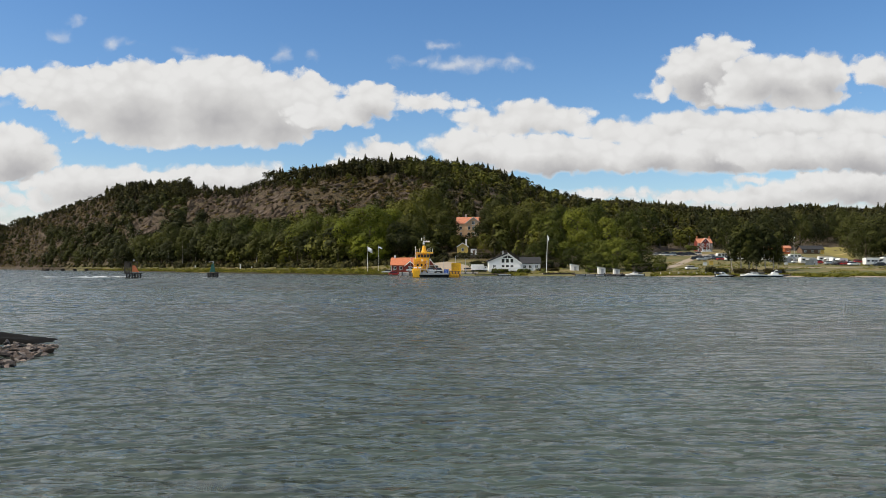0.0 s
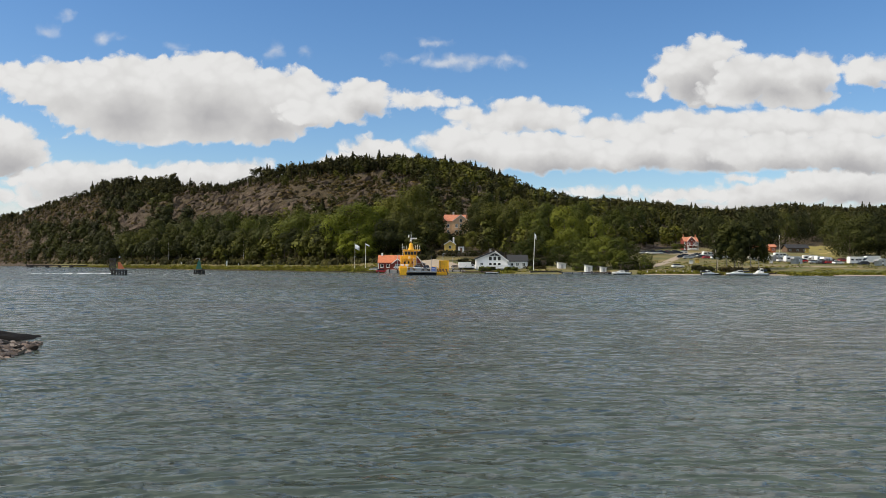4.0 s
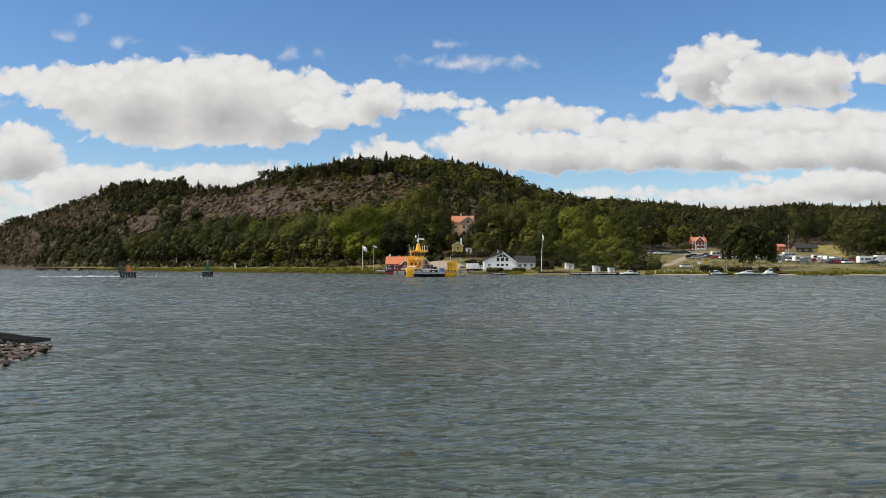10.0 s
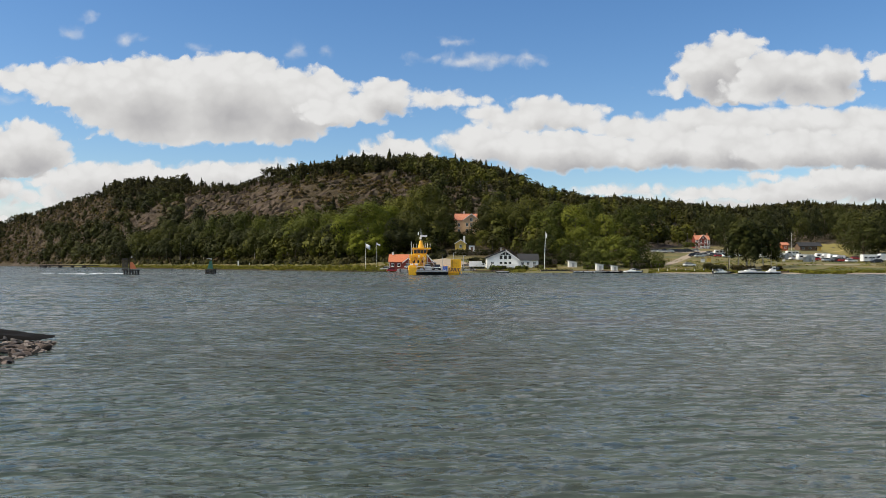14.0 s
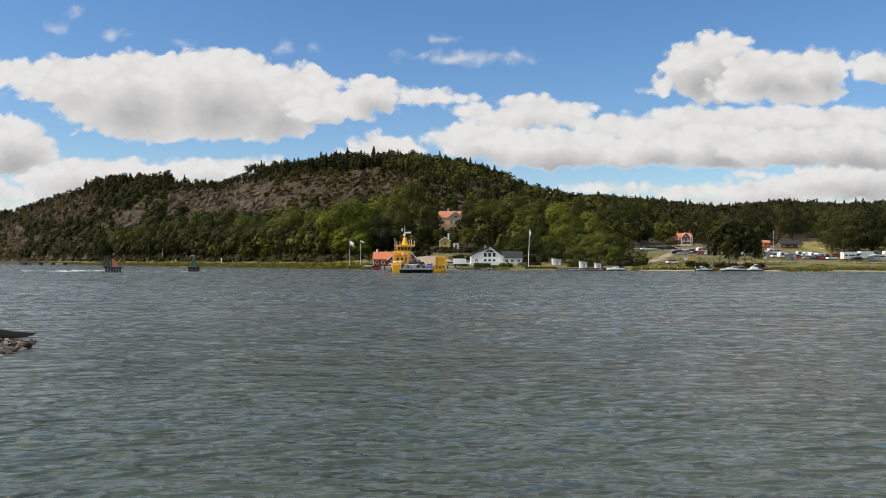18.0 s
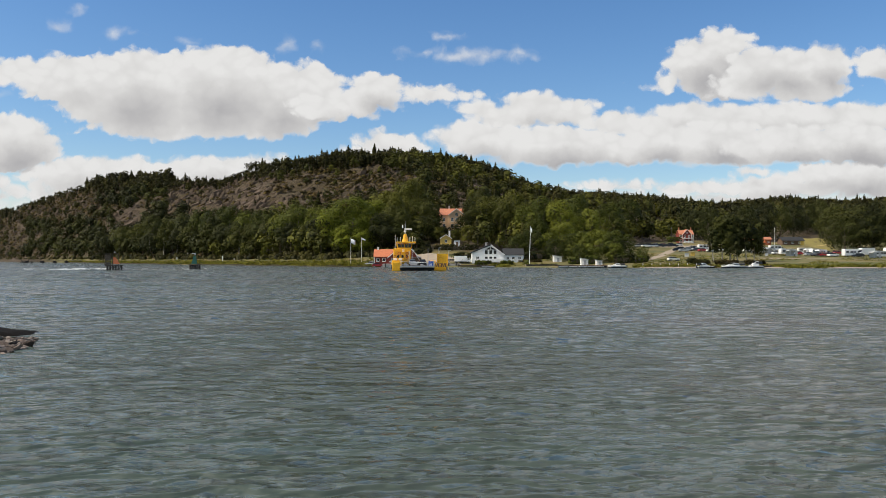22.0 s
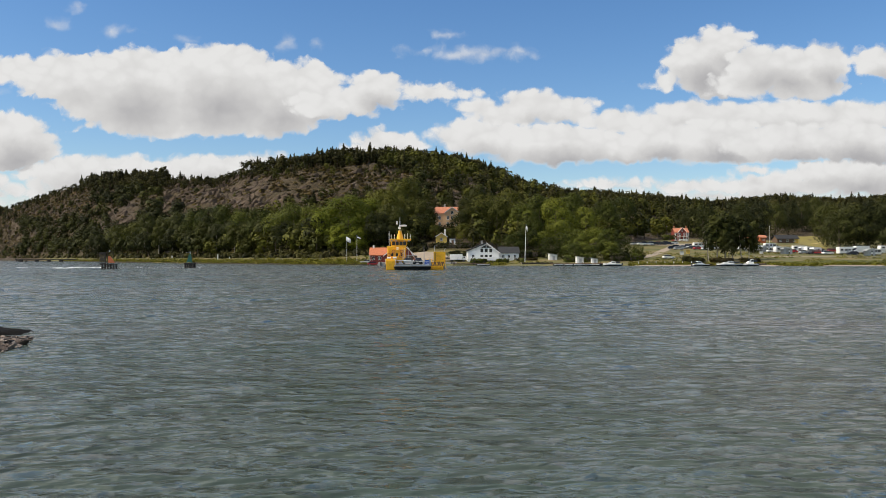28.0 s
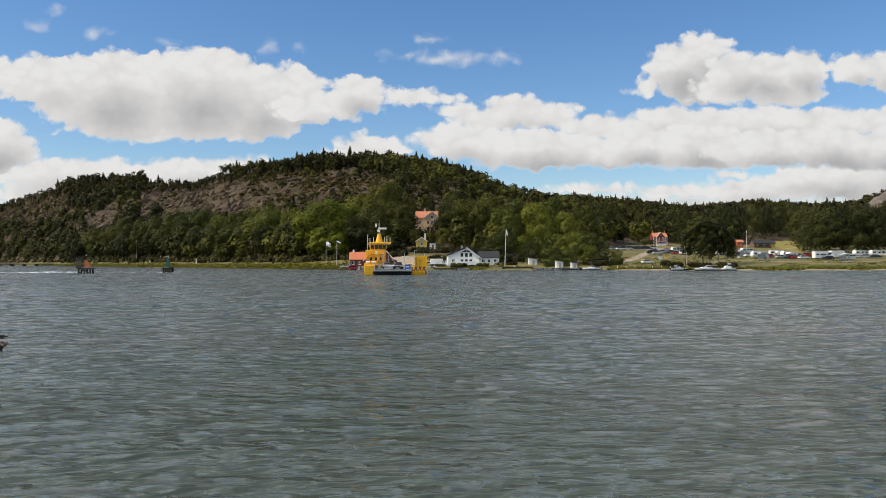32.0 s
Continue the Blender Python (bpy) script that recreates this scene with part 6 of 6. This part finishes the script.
for a, y, w in ((-0.492, 599, 2.6), (-0.481, 598, 0.9)):
    dol = thing("mooring_piles", pose(a * y, y, 0), "cluster of dark tarred mooring piles", "piles")
    for i in range(5):
        part("pile", rods(((i * w / 4 - w / 2, 0.5 * (i % 2), -2), (i * w / 4 - w / 2, 0.5 * (i % 2), 0.9 + 0.25 * (i % 3)), 0.22)), M_PILE, dol)


# ---- posts and boards about the shore ----
def post(a, y, high, label, w=0.25):
    p = spot(a, y)
    ob = thing("marker_post", pose(p.x, p.y, p.z), label, "post")
    part("shaft", boxes(((0, 0, high / 2 - 0.2), (w, w, high + 0.4)), bevel=0.02), M_WHITE, ob)
    part("cap", boxes(((0, 0, high + 0.04), (w * 1.4, w * 1.4, 0.1)), bevel=0.02), M_STEEL, ob)


def board(a, y, w, h, mat, label):
    p = spot(a, y)
    ob = thing("notice_board", pose(p.x, p.y, p.z), label, "sign")
    for x in (-w * 0.4, w * 0.4):
        part("leg", boxes(((x, 0.08, 0.6), (0.1, 0.1, 1.6))), M_BROWN, ob)
    part("panel", boxes(((0, 0, 0.8 + h / 2), (w, 0.08, h)), bevel=0.01), mat, ob)
    part("roof", boxes(((0, 0, 0.85 + h), (w + 0.3, 0.4, 0.08))), M_BROWN, ob)


post(-0.251, 402, 2.6, "white marker post on the reed meadow", 0.5)
post(-0.306, 455, 1.4, "short pale marker post on the reed meadow", 0.5)
post(-0.237, 398, 1.2, "short pale marker post on the reed meadow", 0.3)
board(0.316, 300, 1.5, 1.3, M_WHITE, "white notice board on the campsite grass")
board(0.3235, 303, 1.5, 1.4, M_YELLOW_WALL, "pale yellow notice board on the campsite grass")
board(0.4145, 300, 1.2, 1.0, M_WHITE, "white notice board on the campsite grass")
for k in range(7):
    post(0.262 + 0.011 * k, 262 - k, 0.9, "low white post along the shore grass", 0.16)
bulk = thing("bulkhead", pose(0.138 * 273, 273, 0), "dark timber bulkhead at the water's edge", "bulkhead")
for k in range(5):
    part("timber", boxes(((0, 0.4, 0.1 + k * 0.2), (10.5, 0.22, 0.18))), M_PILE, bulk)
for k in range(7):
    part("pile", rods(((-5.1 + k * 1.7, 0.15, -1.5), (-5.1 + k * 1.7, 0.15, 1.2), 0.15)), M_PILE, bulk)
part("fill", boxes(((0, 2.4, 0.35), (10.5, 3.8, 1.1))), M_GRAVEL, bulk)
shelter = thing("waiting_shelter", pose(-0.0155 * 291, 291, 1.15), "small grey waiting shelter on the quay", "shelter")
part("back_wall", boxes(((0, 1.4, 1.1), (3.4, 0.1, 2.2))), M_BROWN, shelter)
for x in (-1.65, 1.65):
    part("side_wall", boxes(((x, 0.7, 1.1), (0.1, 1.4, 2.2))), M_GLASS, shelter)
part("roof", boxes(((0, 0.6, 2.3), (3.9, 2.2, 0.14)), bevel=0.03), M_STEEL, shelter)
part("bench", boxes(((0, 1.1, 0.45), (2.8, 0.4, 0.08))), M_BROWN, shelter)

# ---- sea marks ----
def sea_mark(a, y, kind):
    m = thing("sea_mark", pose(a * y, y, 0), "orange lattice sea mark on a pile dolphin" if kind == "orange" else "green lattice sea mark on a pile dolphin", "sea mark")
    w = 1.75 if kind == "orange" else 1.3
    for i in range(3):
        for j in range(2):
            x, yy = (i - 1) * w * 0.8, (j - 0.5) * 1.8
            part("pile", rods(((x * 1.15, yy * 1.2, -2), (x, yy, 1.15), 0.24)), M_PILE, m)
    part("platform", boxes(((0, 0, 1.25), (w * 2.1, 2.4, 0.25)), bevel=0.03), M_PILE, m)
    part("brace", rods(((-w * 0.8, -1.0, 0.1), (0, -1.0, 1.0), 0.1), ((w * 0.8, -1.0, 0.1), (0, -1.0, 1.0), 0.1)), M_PILE, m)
    paint = M_ORANGE if kind == "orange" else M_GREEN
    if kind == "orange":
        part("screen", boxes(*[((-1.45, -0.6, 1.5 + 0.3 * i), (1.6, 0.08, 0.22)) for i in range(10)]), M_PILE, m, "dark slatted screen")
        for x in (-2.2, -0.7):
            part("screen_post", boxes(((x, -0.5, 2.6), (0.12, 0.12, 2.9))), M_PILE, m)
        part("board", prism([(-0.15, 1.6), (1.6, 1.6), (1.2, 2.2), (0.5, 3.3), (-0.15, 3.3)], -0.5, -0.4), paint, m, "orange triangular day board")
        part("frame", rods(((-0.5, 0, 1.3), (-0.5, 0, 4.4), 0.07), ((1.0, 0, 1.3), (1.0, 0, 4.4), 0.07), ((-0.5, 0, 4.4), (1.0, 0, 4.4), 0.07)), M_PILE, m)
    else:
        part("tower", rods(((-0.8, -0.5, 1.3), (-0.15, 0, 4.0), 0.09), ((0.8, -0.5, 1.3), (0.15, 0, 4.0), 0.09), ((0, 0.7, 1.3), (0, 0.1, 4.0), 0.09),
                           ((-0.6, -0.4, 2.1), (0.6, -0.4, 2.1), 0.06), ((-0.4, -0.3, 2.9), (0.4, -0.3, 2.9), 0.06)), paint, m)
        part("board", prism([(-0.75, 1.5), (0.75, 1.5), (0.22, 3.6), (-0.22, 3.6)], -0.55, -0.5), paint, m, "green triangular day board")
        part("arm", rods(((-1.2, 0, 4.3), (0.3, 0, 4.5), 0.06), ((0, 0, 3.8), (0, 0, 4.5), 0.06)), M_STEEL, m)
    part("lantern", rods(((0.1, 0, 4.4 if kind == "orange" else 4.0), (0.1, 0, 4.8 if kind == "orange" else 4.5), 0.16)), M_STEEL, m)


sea_mark(-0.3815, 212, "orange")
sea_mark(-0.2845, 232, "green")
rs = np.random.RandomState(31)


def foam_fleck(r):
    n = 10
    w = np.sort(r.uniform(0, 6.28, n))
    rad = r.uniform(0.5, 1.0, n)
    v = [(0, 0, 0.16)] + [(math.cos(x) * q, math.sin(x) * q, 0) for x, q in zip(w, rad)]
    f = [(0, 1 + i, 1 + (i + 1) % n, 0) for i in range(n)]
    return np.array(v), np.array(f)


FV, FF, n = [], [], 0
for i in range(140):
    run = rs.uniform(0, 1) ** 0.7
    a = -0.49 + 0.10 * run if i < 90 else rs.uniform(-0.40, -0.26)
    y = 230 + 7 * (i % 3) + rs.normal(0, 2.2) + 5 * math.sin(run * 9 + i % 3) if i < 90 else 236 + rs.normal(0, 8)
    v, f = foam_fleck(rs)
    s = rs.uniform(0.25, 1.0) * (0.7 if i < 90 else 0.4)
    v = v * np.array([s * 1.6, s * 0.8, s]) + np.array([a * y, y, 0.02])
    FV.append(v)
    FF.append(f[:, :3] + n)
    n += len(v)
foam = new("foam", mesh_of("foam", np.concatenate(FV), np.concatenate(FF), [M_FOAM], smooth=True))
tagged(foam, "white foam where waves break over a shoal", "foam", kind="stuff")

# ---- the near bank of rock and stones ----
A1, B1 = np.meshgrid(np.linspace(-60, -9, 90), np.linspace(-10, 40, 100))
edge = np.interp(B1, (0, 22.5, 23.3, 27.5, 29.0, 31.0), (-12.2, -12.7, -12.9, -13.6, -14.3, -15.2))
lie = np.clip((edge - A1) / 6, -0.5, 2.5)
Z1 = -0.25 + 0.5 * np.clip(lie, -0.5, 3) + rough_field(A1, B1, 3, 3, 2) * 0.25
Z1 = np.where(B1 > 31.5, Z1 - (B1 - 31.5) * 0.6, Z1)
i1 = np.arange(A1.size).reshape(A1.shape)
q = np.stack([i1[:-1, :-1], i1[:-1, 1:], i1[1:, 1:], i1[1:, :-1]], -1).reshape(-1, 4)
bank = new("shore_bank", mesh_of("shore_bank", np.stack([A1, B1, Z1], -1).reshape(-1, 3), q, [M_ROCK], smooth=True))
tagged(bank, "near bank of brown stones at the water's edge", "bank", kind="structure")


def broken_stone(r):
    """An angular stone: a ball cut by chance planes."""
    bm = bmesh.new()
    bmesh.ops.create_icosphere(bm, subdivisions=2, radius=1.0)
    cuts = [(Vector(d).normalized(), q) for d, q in zip(r.normal(0, 1, (11, 3)), r.uniform(0.45, 0.9, 11))]
    for v in bm.verts:
        p = v.co.normalized()
        v.co = p * min([1.15] + [q / p.dot(d) for d, q in cuts if p.dot(d) > 0.05])
    return bm


M_PALE_STONE = surface("pale_shore_stone", (0.27, 0.225, 0.19), 0.85, vary=0.6, scale=3.0, bump=0.05)
M_WET_STONE = surface("wet_shore_stone", (0.045, 0.033, 0.028), 0.6, vary=0.6, scale=3.0, bump=0.05)
STONES = []
for i in range(7):
    me = bpy.data.meshes.new("stone")
    bm = broken_stone(np.random.RandomState(400 + i))
    bm.to_mesh(me)
    bm.free()
    me.materials.append((M_STONE, M_PALE_STONE, M_WET_STONE)[i % 3])
    STONES.append(me)
rs = np.random.RandomState(3)
n = 0
while n < 295:
    yy = rs.uniform(22.6, 30.2)
    ed = float(np.interp(yy, (22.5, 23.3, 27.5, 29.0, 31.0), (-12.5, -12.6, -13.25, -13.8, -14.6)))
    xx = ed - abs(rs.normal(0, 1.1))
    s = 0.06 + 0.12 * rs.uniform(0, 1) ** 2
    st = new("stone", STONES[n % 7])
    st.parent = bank
    st.matrix_world = pose(xx, yy, -0.02 + 0.06 * min(3, ed - xx) + rs.uniform(-0.05, 0.06), rs.normal(0, 20), rs.normal(0, 17), rs.uniform(0, 360)) @ Matrix.Diagonal((s * rs.uniform(1.2, 2.2), s * 1.1, s * rs.uniform(0.35, 0.65), 1))
    n += 1
slab = thing("rock_slab", pose(0, 0, 0), "smooth nearly black rock slab sloping into the water", "rock")
bm = bmesh.new()
NX, NY = 60, 24
for iy in range(NY + 1):
    for ix in range(NX + 1):
        u, w = ix / NX, iy / NY
        x, y = -26 + 11.0 * u, 31.2 + 2.6 * w - 0.5 * u
        top = 0.14 + 1.02 * (1 - u) - 0.10 * math.sin(u * 9)
        back = 1 - max(0.0, (w - 0.55) / 0.45) ** 2
        p = Vector((x, y, 0))
        z = top * back + 0.06 * noise.noise(p * 0.9) + 0.03 * noise.noise(p * 3.1)
        edge_u, edge_w = min(1, (1 - u) * 14), min(1, w * 9)
        bm.verts.new((x, y, -0.35 + (z + 0.35) * edge_u ** 0.4 * edge_w ** 0.4))
bm.verts.ensure_lookup_table()
for iy in range(NY):
    for ix in range(NX):
        k = iy * (NX + 1) + ix
        bm.faces.new([bm.verts[q] for q in (k, k + 1, k + NX + 2, k + NX + 1)])
part("rock", bm, surface("dark_slab_rock", (0.008, 0.0075, 0.007), 0.95, vary=0.5, scale=1.2, bump=0.04), slab)
for f in slab.children[0].data.polygons:
    f.use_smooth = True
slab.children[0].data.materials[0].node_tree.nodes["Principled BSDF"].inputs["Specular IOR Level"].default_value = 0.08
M_ROCK.node_tree.nodes["Principled BSDF"].inputs["Specular IOR Level"].default_value = 0.15

# ---- the ferry: bow towards the viewer, deck open at both ends ----
FERRY_YAW = 3.0
FERRY_WAY = ((0, 229), (6, 222), (12, 213.5), (18, 204), (24, 193.5), (28, 185), (32, 175.5))
ferry = thing("ferry", pose(-0.011 * 229, 229, 0), "yellow road ferry with a wheelhouse tower and cars on deck", "ferry")


def build_ferry(f):
    hull_bm = bmesh.new()
    box(hull_bm, (0, 18, 0.3), (11.4, 30, 1.7), 0.12)
    part("hull", hull_bm, M_FERRY, f)
    part("deck", boxes(((-0.4, 17.5, 1.2), (8.2, 33, 0.1))), M_DECK, f, "grey steel car deck")
    # raised bow flap; a black block stands for the shadow beneath it
    part("bow_ramp", prism([(-4.7, 0.05), (3.2, 0.05), (3.5, 0.75), (-5.0, 0.75)], -0.6, 2.6), M_BLACK, f, "black block standing for the shadow under the bow")
    flap = part("ramp_flap", boxes(((-0.8, -0.9, 0.95), (8.0, 2.6, 0.16)), ((-0.8, -2.1, 1.0), (8.0, 0.25, 0.34)), bevel=0.03), M_STEEL, f, "grey steel ramp flap")
    for i in range(7):
        part("rib", boxes(((-4.3 + i * 1.17, -0.9, 0.82), (0.12, 2.4, 0.14))), M_DECK, flap)
    # port bow block and the long side boxes
    part("bow_block", boxes(((-5.7, 1.2, 1.05), (2.0, 3.4, 2.1)), ((-6.2, 1.6, 2.3), (1.0, 2.4, 0.5)), bevel=0.12), M_FERRY, f)
    part("side_box", boxes(((-5.5, 17, 1.6), (2.3, 27, 1.5)), bevel=0.08), M_FERRY, f)
    part("side_box", boxes(((5.3, 18, 1.2), (2.6, 25, 0.9)), bevel=0.08), M_FERRY, f)
    # starboard bulwark: panel above, braces below
    part("bulwark", boxes(((5.5, 1.6, 2.95), (2.7, 0.15, 2.3)), ((6.8, 7, 2.95), (0.12, 11, 2.3)), bevel=0.03), M_FERRY, f)
    for x in (4.2, 5.0, 6.8):
        part("bulwark_post", boxes(((x, 1.5, 2.4), (0.09, 0.12, 3.2))), M_FERRY, f)
    part("bulwark_seam", boxes(((4.6, 1.51, 3.0), (0.05, 0.04, 2.0))), M_BROWN, f)
    for i in range(4):
        x0 = 3.6 + i * 0.85
        part("brace", rods(((x0, 1.05, 0.3), (x0 + 0.42, 1.05, 1.8), 0.055), ((x0 + 0.42, 1.05, 1.8), (x0 + 0.85, 1.05, 0.3), 0.055)), M_FERRY, f)
    part("bow_block", boxes(((4.9, 1.9, 0.45), (3.0, 1.4, 0.9)), bevel=0.1), M_FERRY, f)
    # brown sheet filling the dark gaps between the braces
    part("brace_panel", boxes(((5.1, 1.32, 1.0), (3.0, 0.08, 1.6))), M_BROWN, f)
    part("side_panel", boxes(((6.9, 18, 2.6), (0.1, 14, 1.2))), M_DECK, f)
    # blue traffic sign on the ramp's side
    sg = part("sign", boxes(((2.45, -2.0, 1.55), (1.05, 0.06, 1.45)), bevel=0.02), M_BLUE, f, "blue sign with pale bars")
    for z in (1.85, 1.55, 1.25):
        part("bar", boxes(((2.45, -2.04, z), (0.75, 0.02, 0.09))), M_WHITE, sg)
    part("ramp_side", prism([(1.7, 0.9), (3.4, 0.9), (3.3, 2.4), (2.9, 2.4), (1.7, 1.6)], -1.9, -1.75), M_STEEL, f)
    part("barrier", rods(((-4.6, 0.2, 1.2), (-4.6, 0.2, 2.3), 0.07), ((-4.6, 0.2, 2.2), (1.6, 0.2, 1.9), 0.05)), M_WHITE, f, "lowered white deck barrier")
    # tower
    part("tower", boxes(((-4.1, 12, 3.5), (4.4, 7, 4.0)), bevel=0.1), M_FERRY, f)
    part("tower_front", prism([(-6.3, 2.0), (-2.2, 2.0), (-2.4, 4.6), (-5.9, 4.6)], 6.0, 8.6), M_FERRY, f)
    for i in range(3):
        part("tower_window", boxes(((-5.2 + i * 1.1, 5.97, 3.5), (0.5, 0.05, 0.7)), bevel=0.02), M_GLASS, f)
    part("tower_door", boxes(((-3.0, 8.47, 2.9), (0.9, 0.05, 1.9)), bevel=0.02), M_WHITE, f)
    wh = part("wheelhouse", prism([(-5.3, 5.45), (-1.8, 5.45), (-1.55, 6.75), (-5.55, 6.75)], 9.0, 14), M_FERRY, f)
    for i in range(4):
        part("wheelhouse_window", boxes(((-4.85 + i * 0.87, 8.95, 6.15), (0.74, 0.06, 0.85)), bevel=0.02), M_GLASS, wh)
    for y in (10.2, 11.6, 13.0):
        part("wheelhouse_window", boxes(((-1.62, y, 6.15), (0.06, 1.0, 0.85)), bevel=0.02), M_GLASS, wh)
    part("wheelhouse_roof", boxes(((-3.2, 11.3, 7.0), (5.0, 6.2, 0.42)), bevel=0.12), M_FERRY, f)
    bm = bmesh.new()
    rod(bm, (-3.3, 11, 7.2), (-3.3, 11, 9.2), 0.85, 12, 0.38)
    part("funnel", bm, M_FERRY, f)
    part("mast", rods(((-3.3, 11, 9.0), (-3.3, 11, 11.6), 0.12), ((-3.3, 11, 11.3), (-3.3, 11, 12.4), 0.04)), M_STEEL, f)
    part("radar", boxes(((-2.6, 10.8, 10.4), (1.9, 0.4, 0.42)), bevel=0.06), M_WHITE, f, "white radar scanner")
    part("mast_light", rods(((-4.0, 10.8, 10.7), (-4.0, 10.8, 11.5), 0.16)), M_WHITE, f)
    part("radar_base", rods(((-3.4, 10.6, 9.6), (-3.4, 10.6, 10.1), 0.3)), M_WHITE, f)
    for x, y, h in ((-5.9, 8, 8.9), (-5.4, 9, 8.2), (-1.6, 9, 8.6), (-0.9, 9, 8.3), (-2.2, 9.2, 8.4), (-4.6, 9.1, 8.3)):
        part("aerial", rods(((x, y, 4.5 if x < -5.5 else 7.1), (x, y, h), 0.06)), M_WHITE, f)
    # walkway rails and the ladder on the inner side
    for z in (4.9, 5.35):
        part("rail", rods(((-6.4, 5.9, z), (-2.0, 5.9, z), 0.035), ((-6.4, 5.9, z), (-6.4, 14, z), 0.035)), M_FERRY, f)
    for i in range(6):
        part("rail_post", rods(((-6.4 + i * 0.88, 5.9, 4.5), (-6.4 + i * 0.88, 5.9, 5.4), 0.035)), M_FERRY, f)
    part("stair", rods(((-1.6, 9, 5.4), (0.2, 9, 2.6), 0.07), ((-1.6, 9.7, 5.4), (0.2, 9.7, 2.6), 0.07)), M_WHITE, f, "white steel stair")
    for i in range(9):
        part("step", boxes(((-1.5 + i * 0.2, 9.35, 5.2 - i * 0.31), (0.25, 0.7, 0.04))), M_STEEL, f)
    # rafts and stores by the tower
    for x, y, z in ((-5.9, 4.8, 2.75), (-4.6, 5.2, 2.75)):
        r = part("life_raft", rods(((x - 0.5, y, z), (x + 0.4, y, z), 0.21), sides=14), M_WHITE, f, "white life raft canister")
        part("cradle", boxes(((x, y, z - 0.35), (0.8, 0.5, 0.12))), M_STEEL, r)
    for x, z in ((-4.9, 4.2), (-3.0, 4.2), (-5.9, 3.4), (-3.2, 3.1)):
        bm = bmesh.new()
        for k in range(14):
            w0, w1 = 6.2832 * k / 14, 6.2832 * (k + 1) / 14
            rod(bm, (x + 0.36 * math.cos(w0), 5.9, z + 0.36 * math.sin(w0)), (x + 0.36 * math.cos(w1), 5.9, z + 0.36 * math.sin(w1)), 0.08, 6)
        part("life_ring", bm, M_ORANGE, f, "orange life ring")
    # frames, lamps and vents on the tower
    for i in range(4):
        x0, z0 = -6.1 + i * 1.0, 2.1
        part("frame_brace", rods(((x0, 5.9, z0), (x0 + 0.95, 5.9, z0 + 2.3), 0.06), ((x0 + 0.95, 5.9, z0), (x0, 5.9, z0 + 2.3), 0.06)), M_FERRY, f)
    lad = part("ladder", rods(((-2.75, 5.88, 2.0), (-2.75, 5.88, 4.9), 0.035), ((-2.35, 5.88, 2.0), (-2.35, 5.88, 4.9), 0.035)), M_WHITE, f, "white ladder")
    for i in range(9):
        part("rung", rods(((-2.75, 5.88, 2.2 + i * 0.3), (-2.35, 5.88, 2.2 + i * 0.3), 0.022)), M_WHITE, lad)
    for x in (-5.3, -4.3, -2.3, -1.3):
        part("floodlight", boxes(((x, 8.3, 6.72), (0.34, 0.25, 0.26)), bevel=0.04), M_STEEL, f)
    for x, y, z, s in ((-5.6, 6.6, 4.95, 0.7), (-3.9, 7.2, 4.9, 0.6), (-2.6, 7.0, 5.0, 0.8)):
        part("vent", boxes(((x, y, z), (s, s, s)), bevel=0.08), M_WHITE if s < 0.7 else M_FERRY, f)
    for i in range(8):
        part("deck_rail_post", rods(((3.95, 4 + i * 3.2, 1.2), (3.95, 4 + i * 3.2, 2.4), 0.05)), M_FERRY, f)
    for z in (1.8, 2.4):
        part("deck_rail", rods(((3.95, 4, z), (3.95, 26.4, z), 0.04)), M_FERRY, f)
    for x, w in ((-3.4, 0.7), (-1.0, 0.5), (2.6, 0.6)):
        part("deck_box", boxes(((x, 2.4, 1.55), (w, 0.5, 0.6)), bevel=0.05), M_STEEL, f)
    # far end posts and the stern flap
    part("stern_flap", boxes(((-0.5, 36, 1.5), (8.0, 0.2, 1.0))), M_STEEL, f)
    for x in (-4.6, 3.6):
        part("signal_post", rods(((x, 33, 1.2), (x, 33, 5.6), 0.08)), M_STEEL, f)
        part("signal_lamp", boxes(((x, 32.8, 5.4), (0.4, 0.3, 0.8)), bevel=0.04), M_BLACK, f)
    for i in range(12):
        part("tyre_fender", rods(((-6.72, 4 + i * 2.3, 0.7), (-6.5, 4 + i * 2.3, 0.7), 0.5), sides=12), M_BLACK, f)


build_ferry(ferry)
DECK_CARS = [(car(pose(0, 0, 0), M_SILVER, "silver car on the ferry's deck", "cars on the ferry"), -1.7, 4.6, 270), (car(pose(0, 0, 0), M_DARKCAR, "dark car on the ferry's deck", "cars on the ferry"), 0.9, 6.8, 270),
             (car(pose(0, 0, 0), M_REDCAR, "dark red car on the ferry's deck", "cars on the ferry"), -1.6, 10.6, 270), (car(pose(0, 0, 0), M_DARKCAR, "dark car on the ferry's deck", "cars on the ferry"), 1.0, 12.6, 270),
             (car(pose(0, 0, 0), M_SILVER, "silver car on the ferry's deck", "cars on the ferry"), 1.0, 18.4, 270)]


def motions():
    walk(clouds, [(0, pose(-67, FAR, 0, 90)), (12, pose(0, FAR, 0, 90)), (32, pose(72, FAR, 0, 90))])
    walk(water, [(0, pose(-9, 8, 0)), (32, pose(9, -8, 0))])
    way = [(t, pose(-0.011 * y, y, 0, 0, 0, FERRY_YAW)) for t, y in FERRY_WAY]
    walk(ferry, way)
    for c, x, y, turn in DECK_CARS:
        walk(c, [(t, m @ pose(x, y, 1.26, 0, 0, turn)) for t, m in way])


motions()
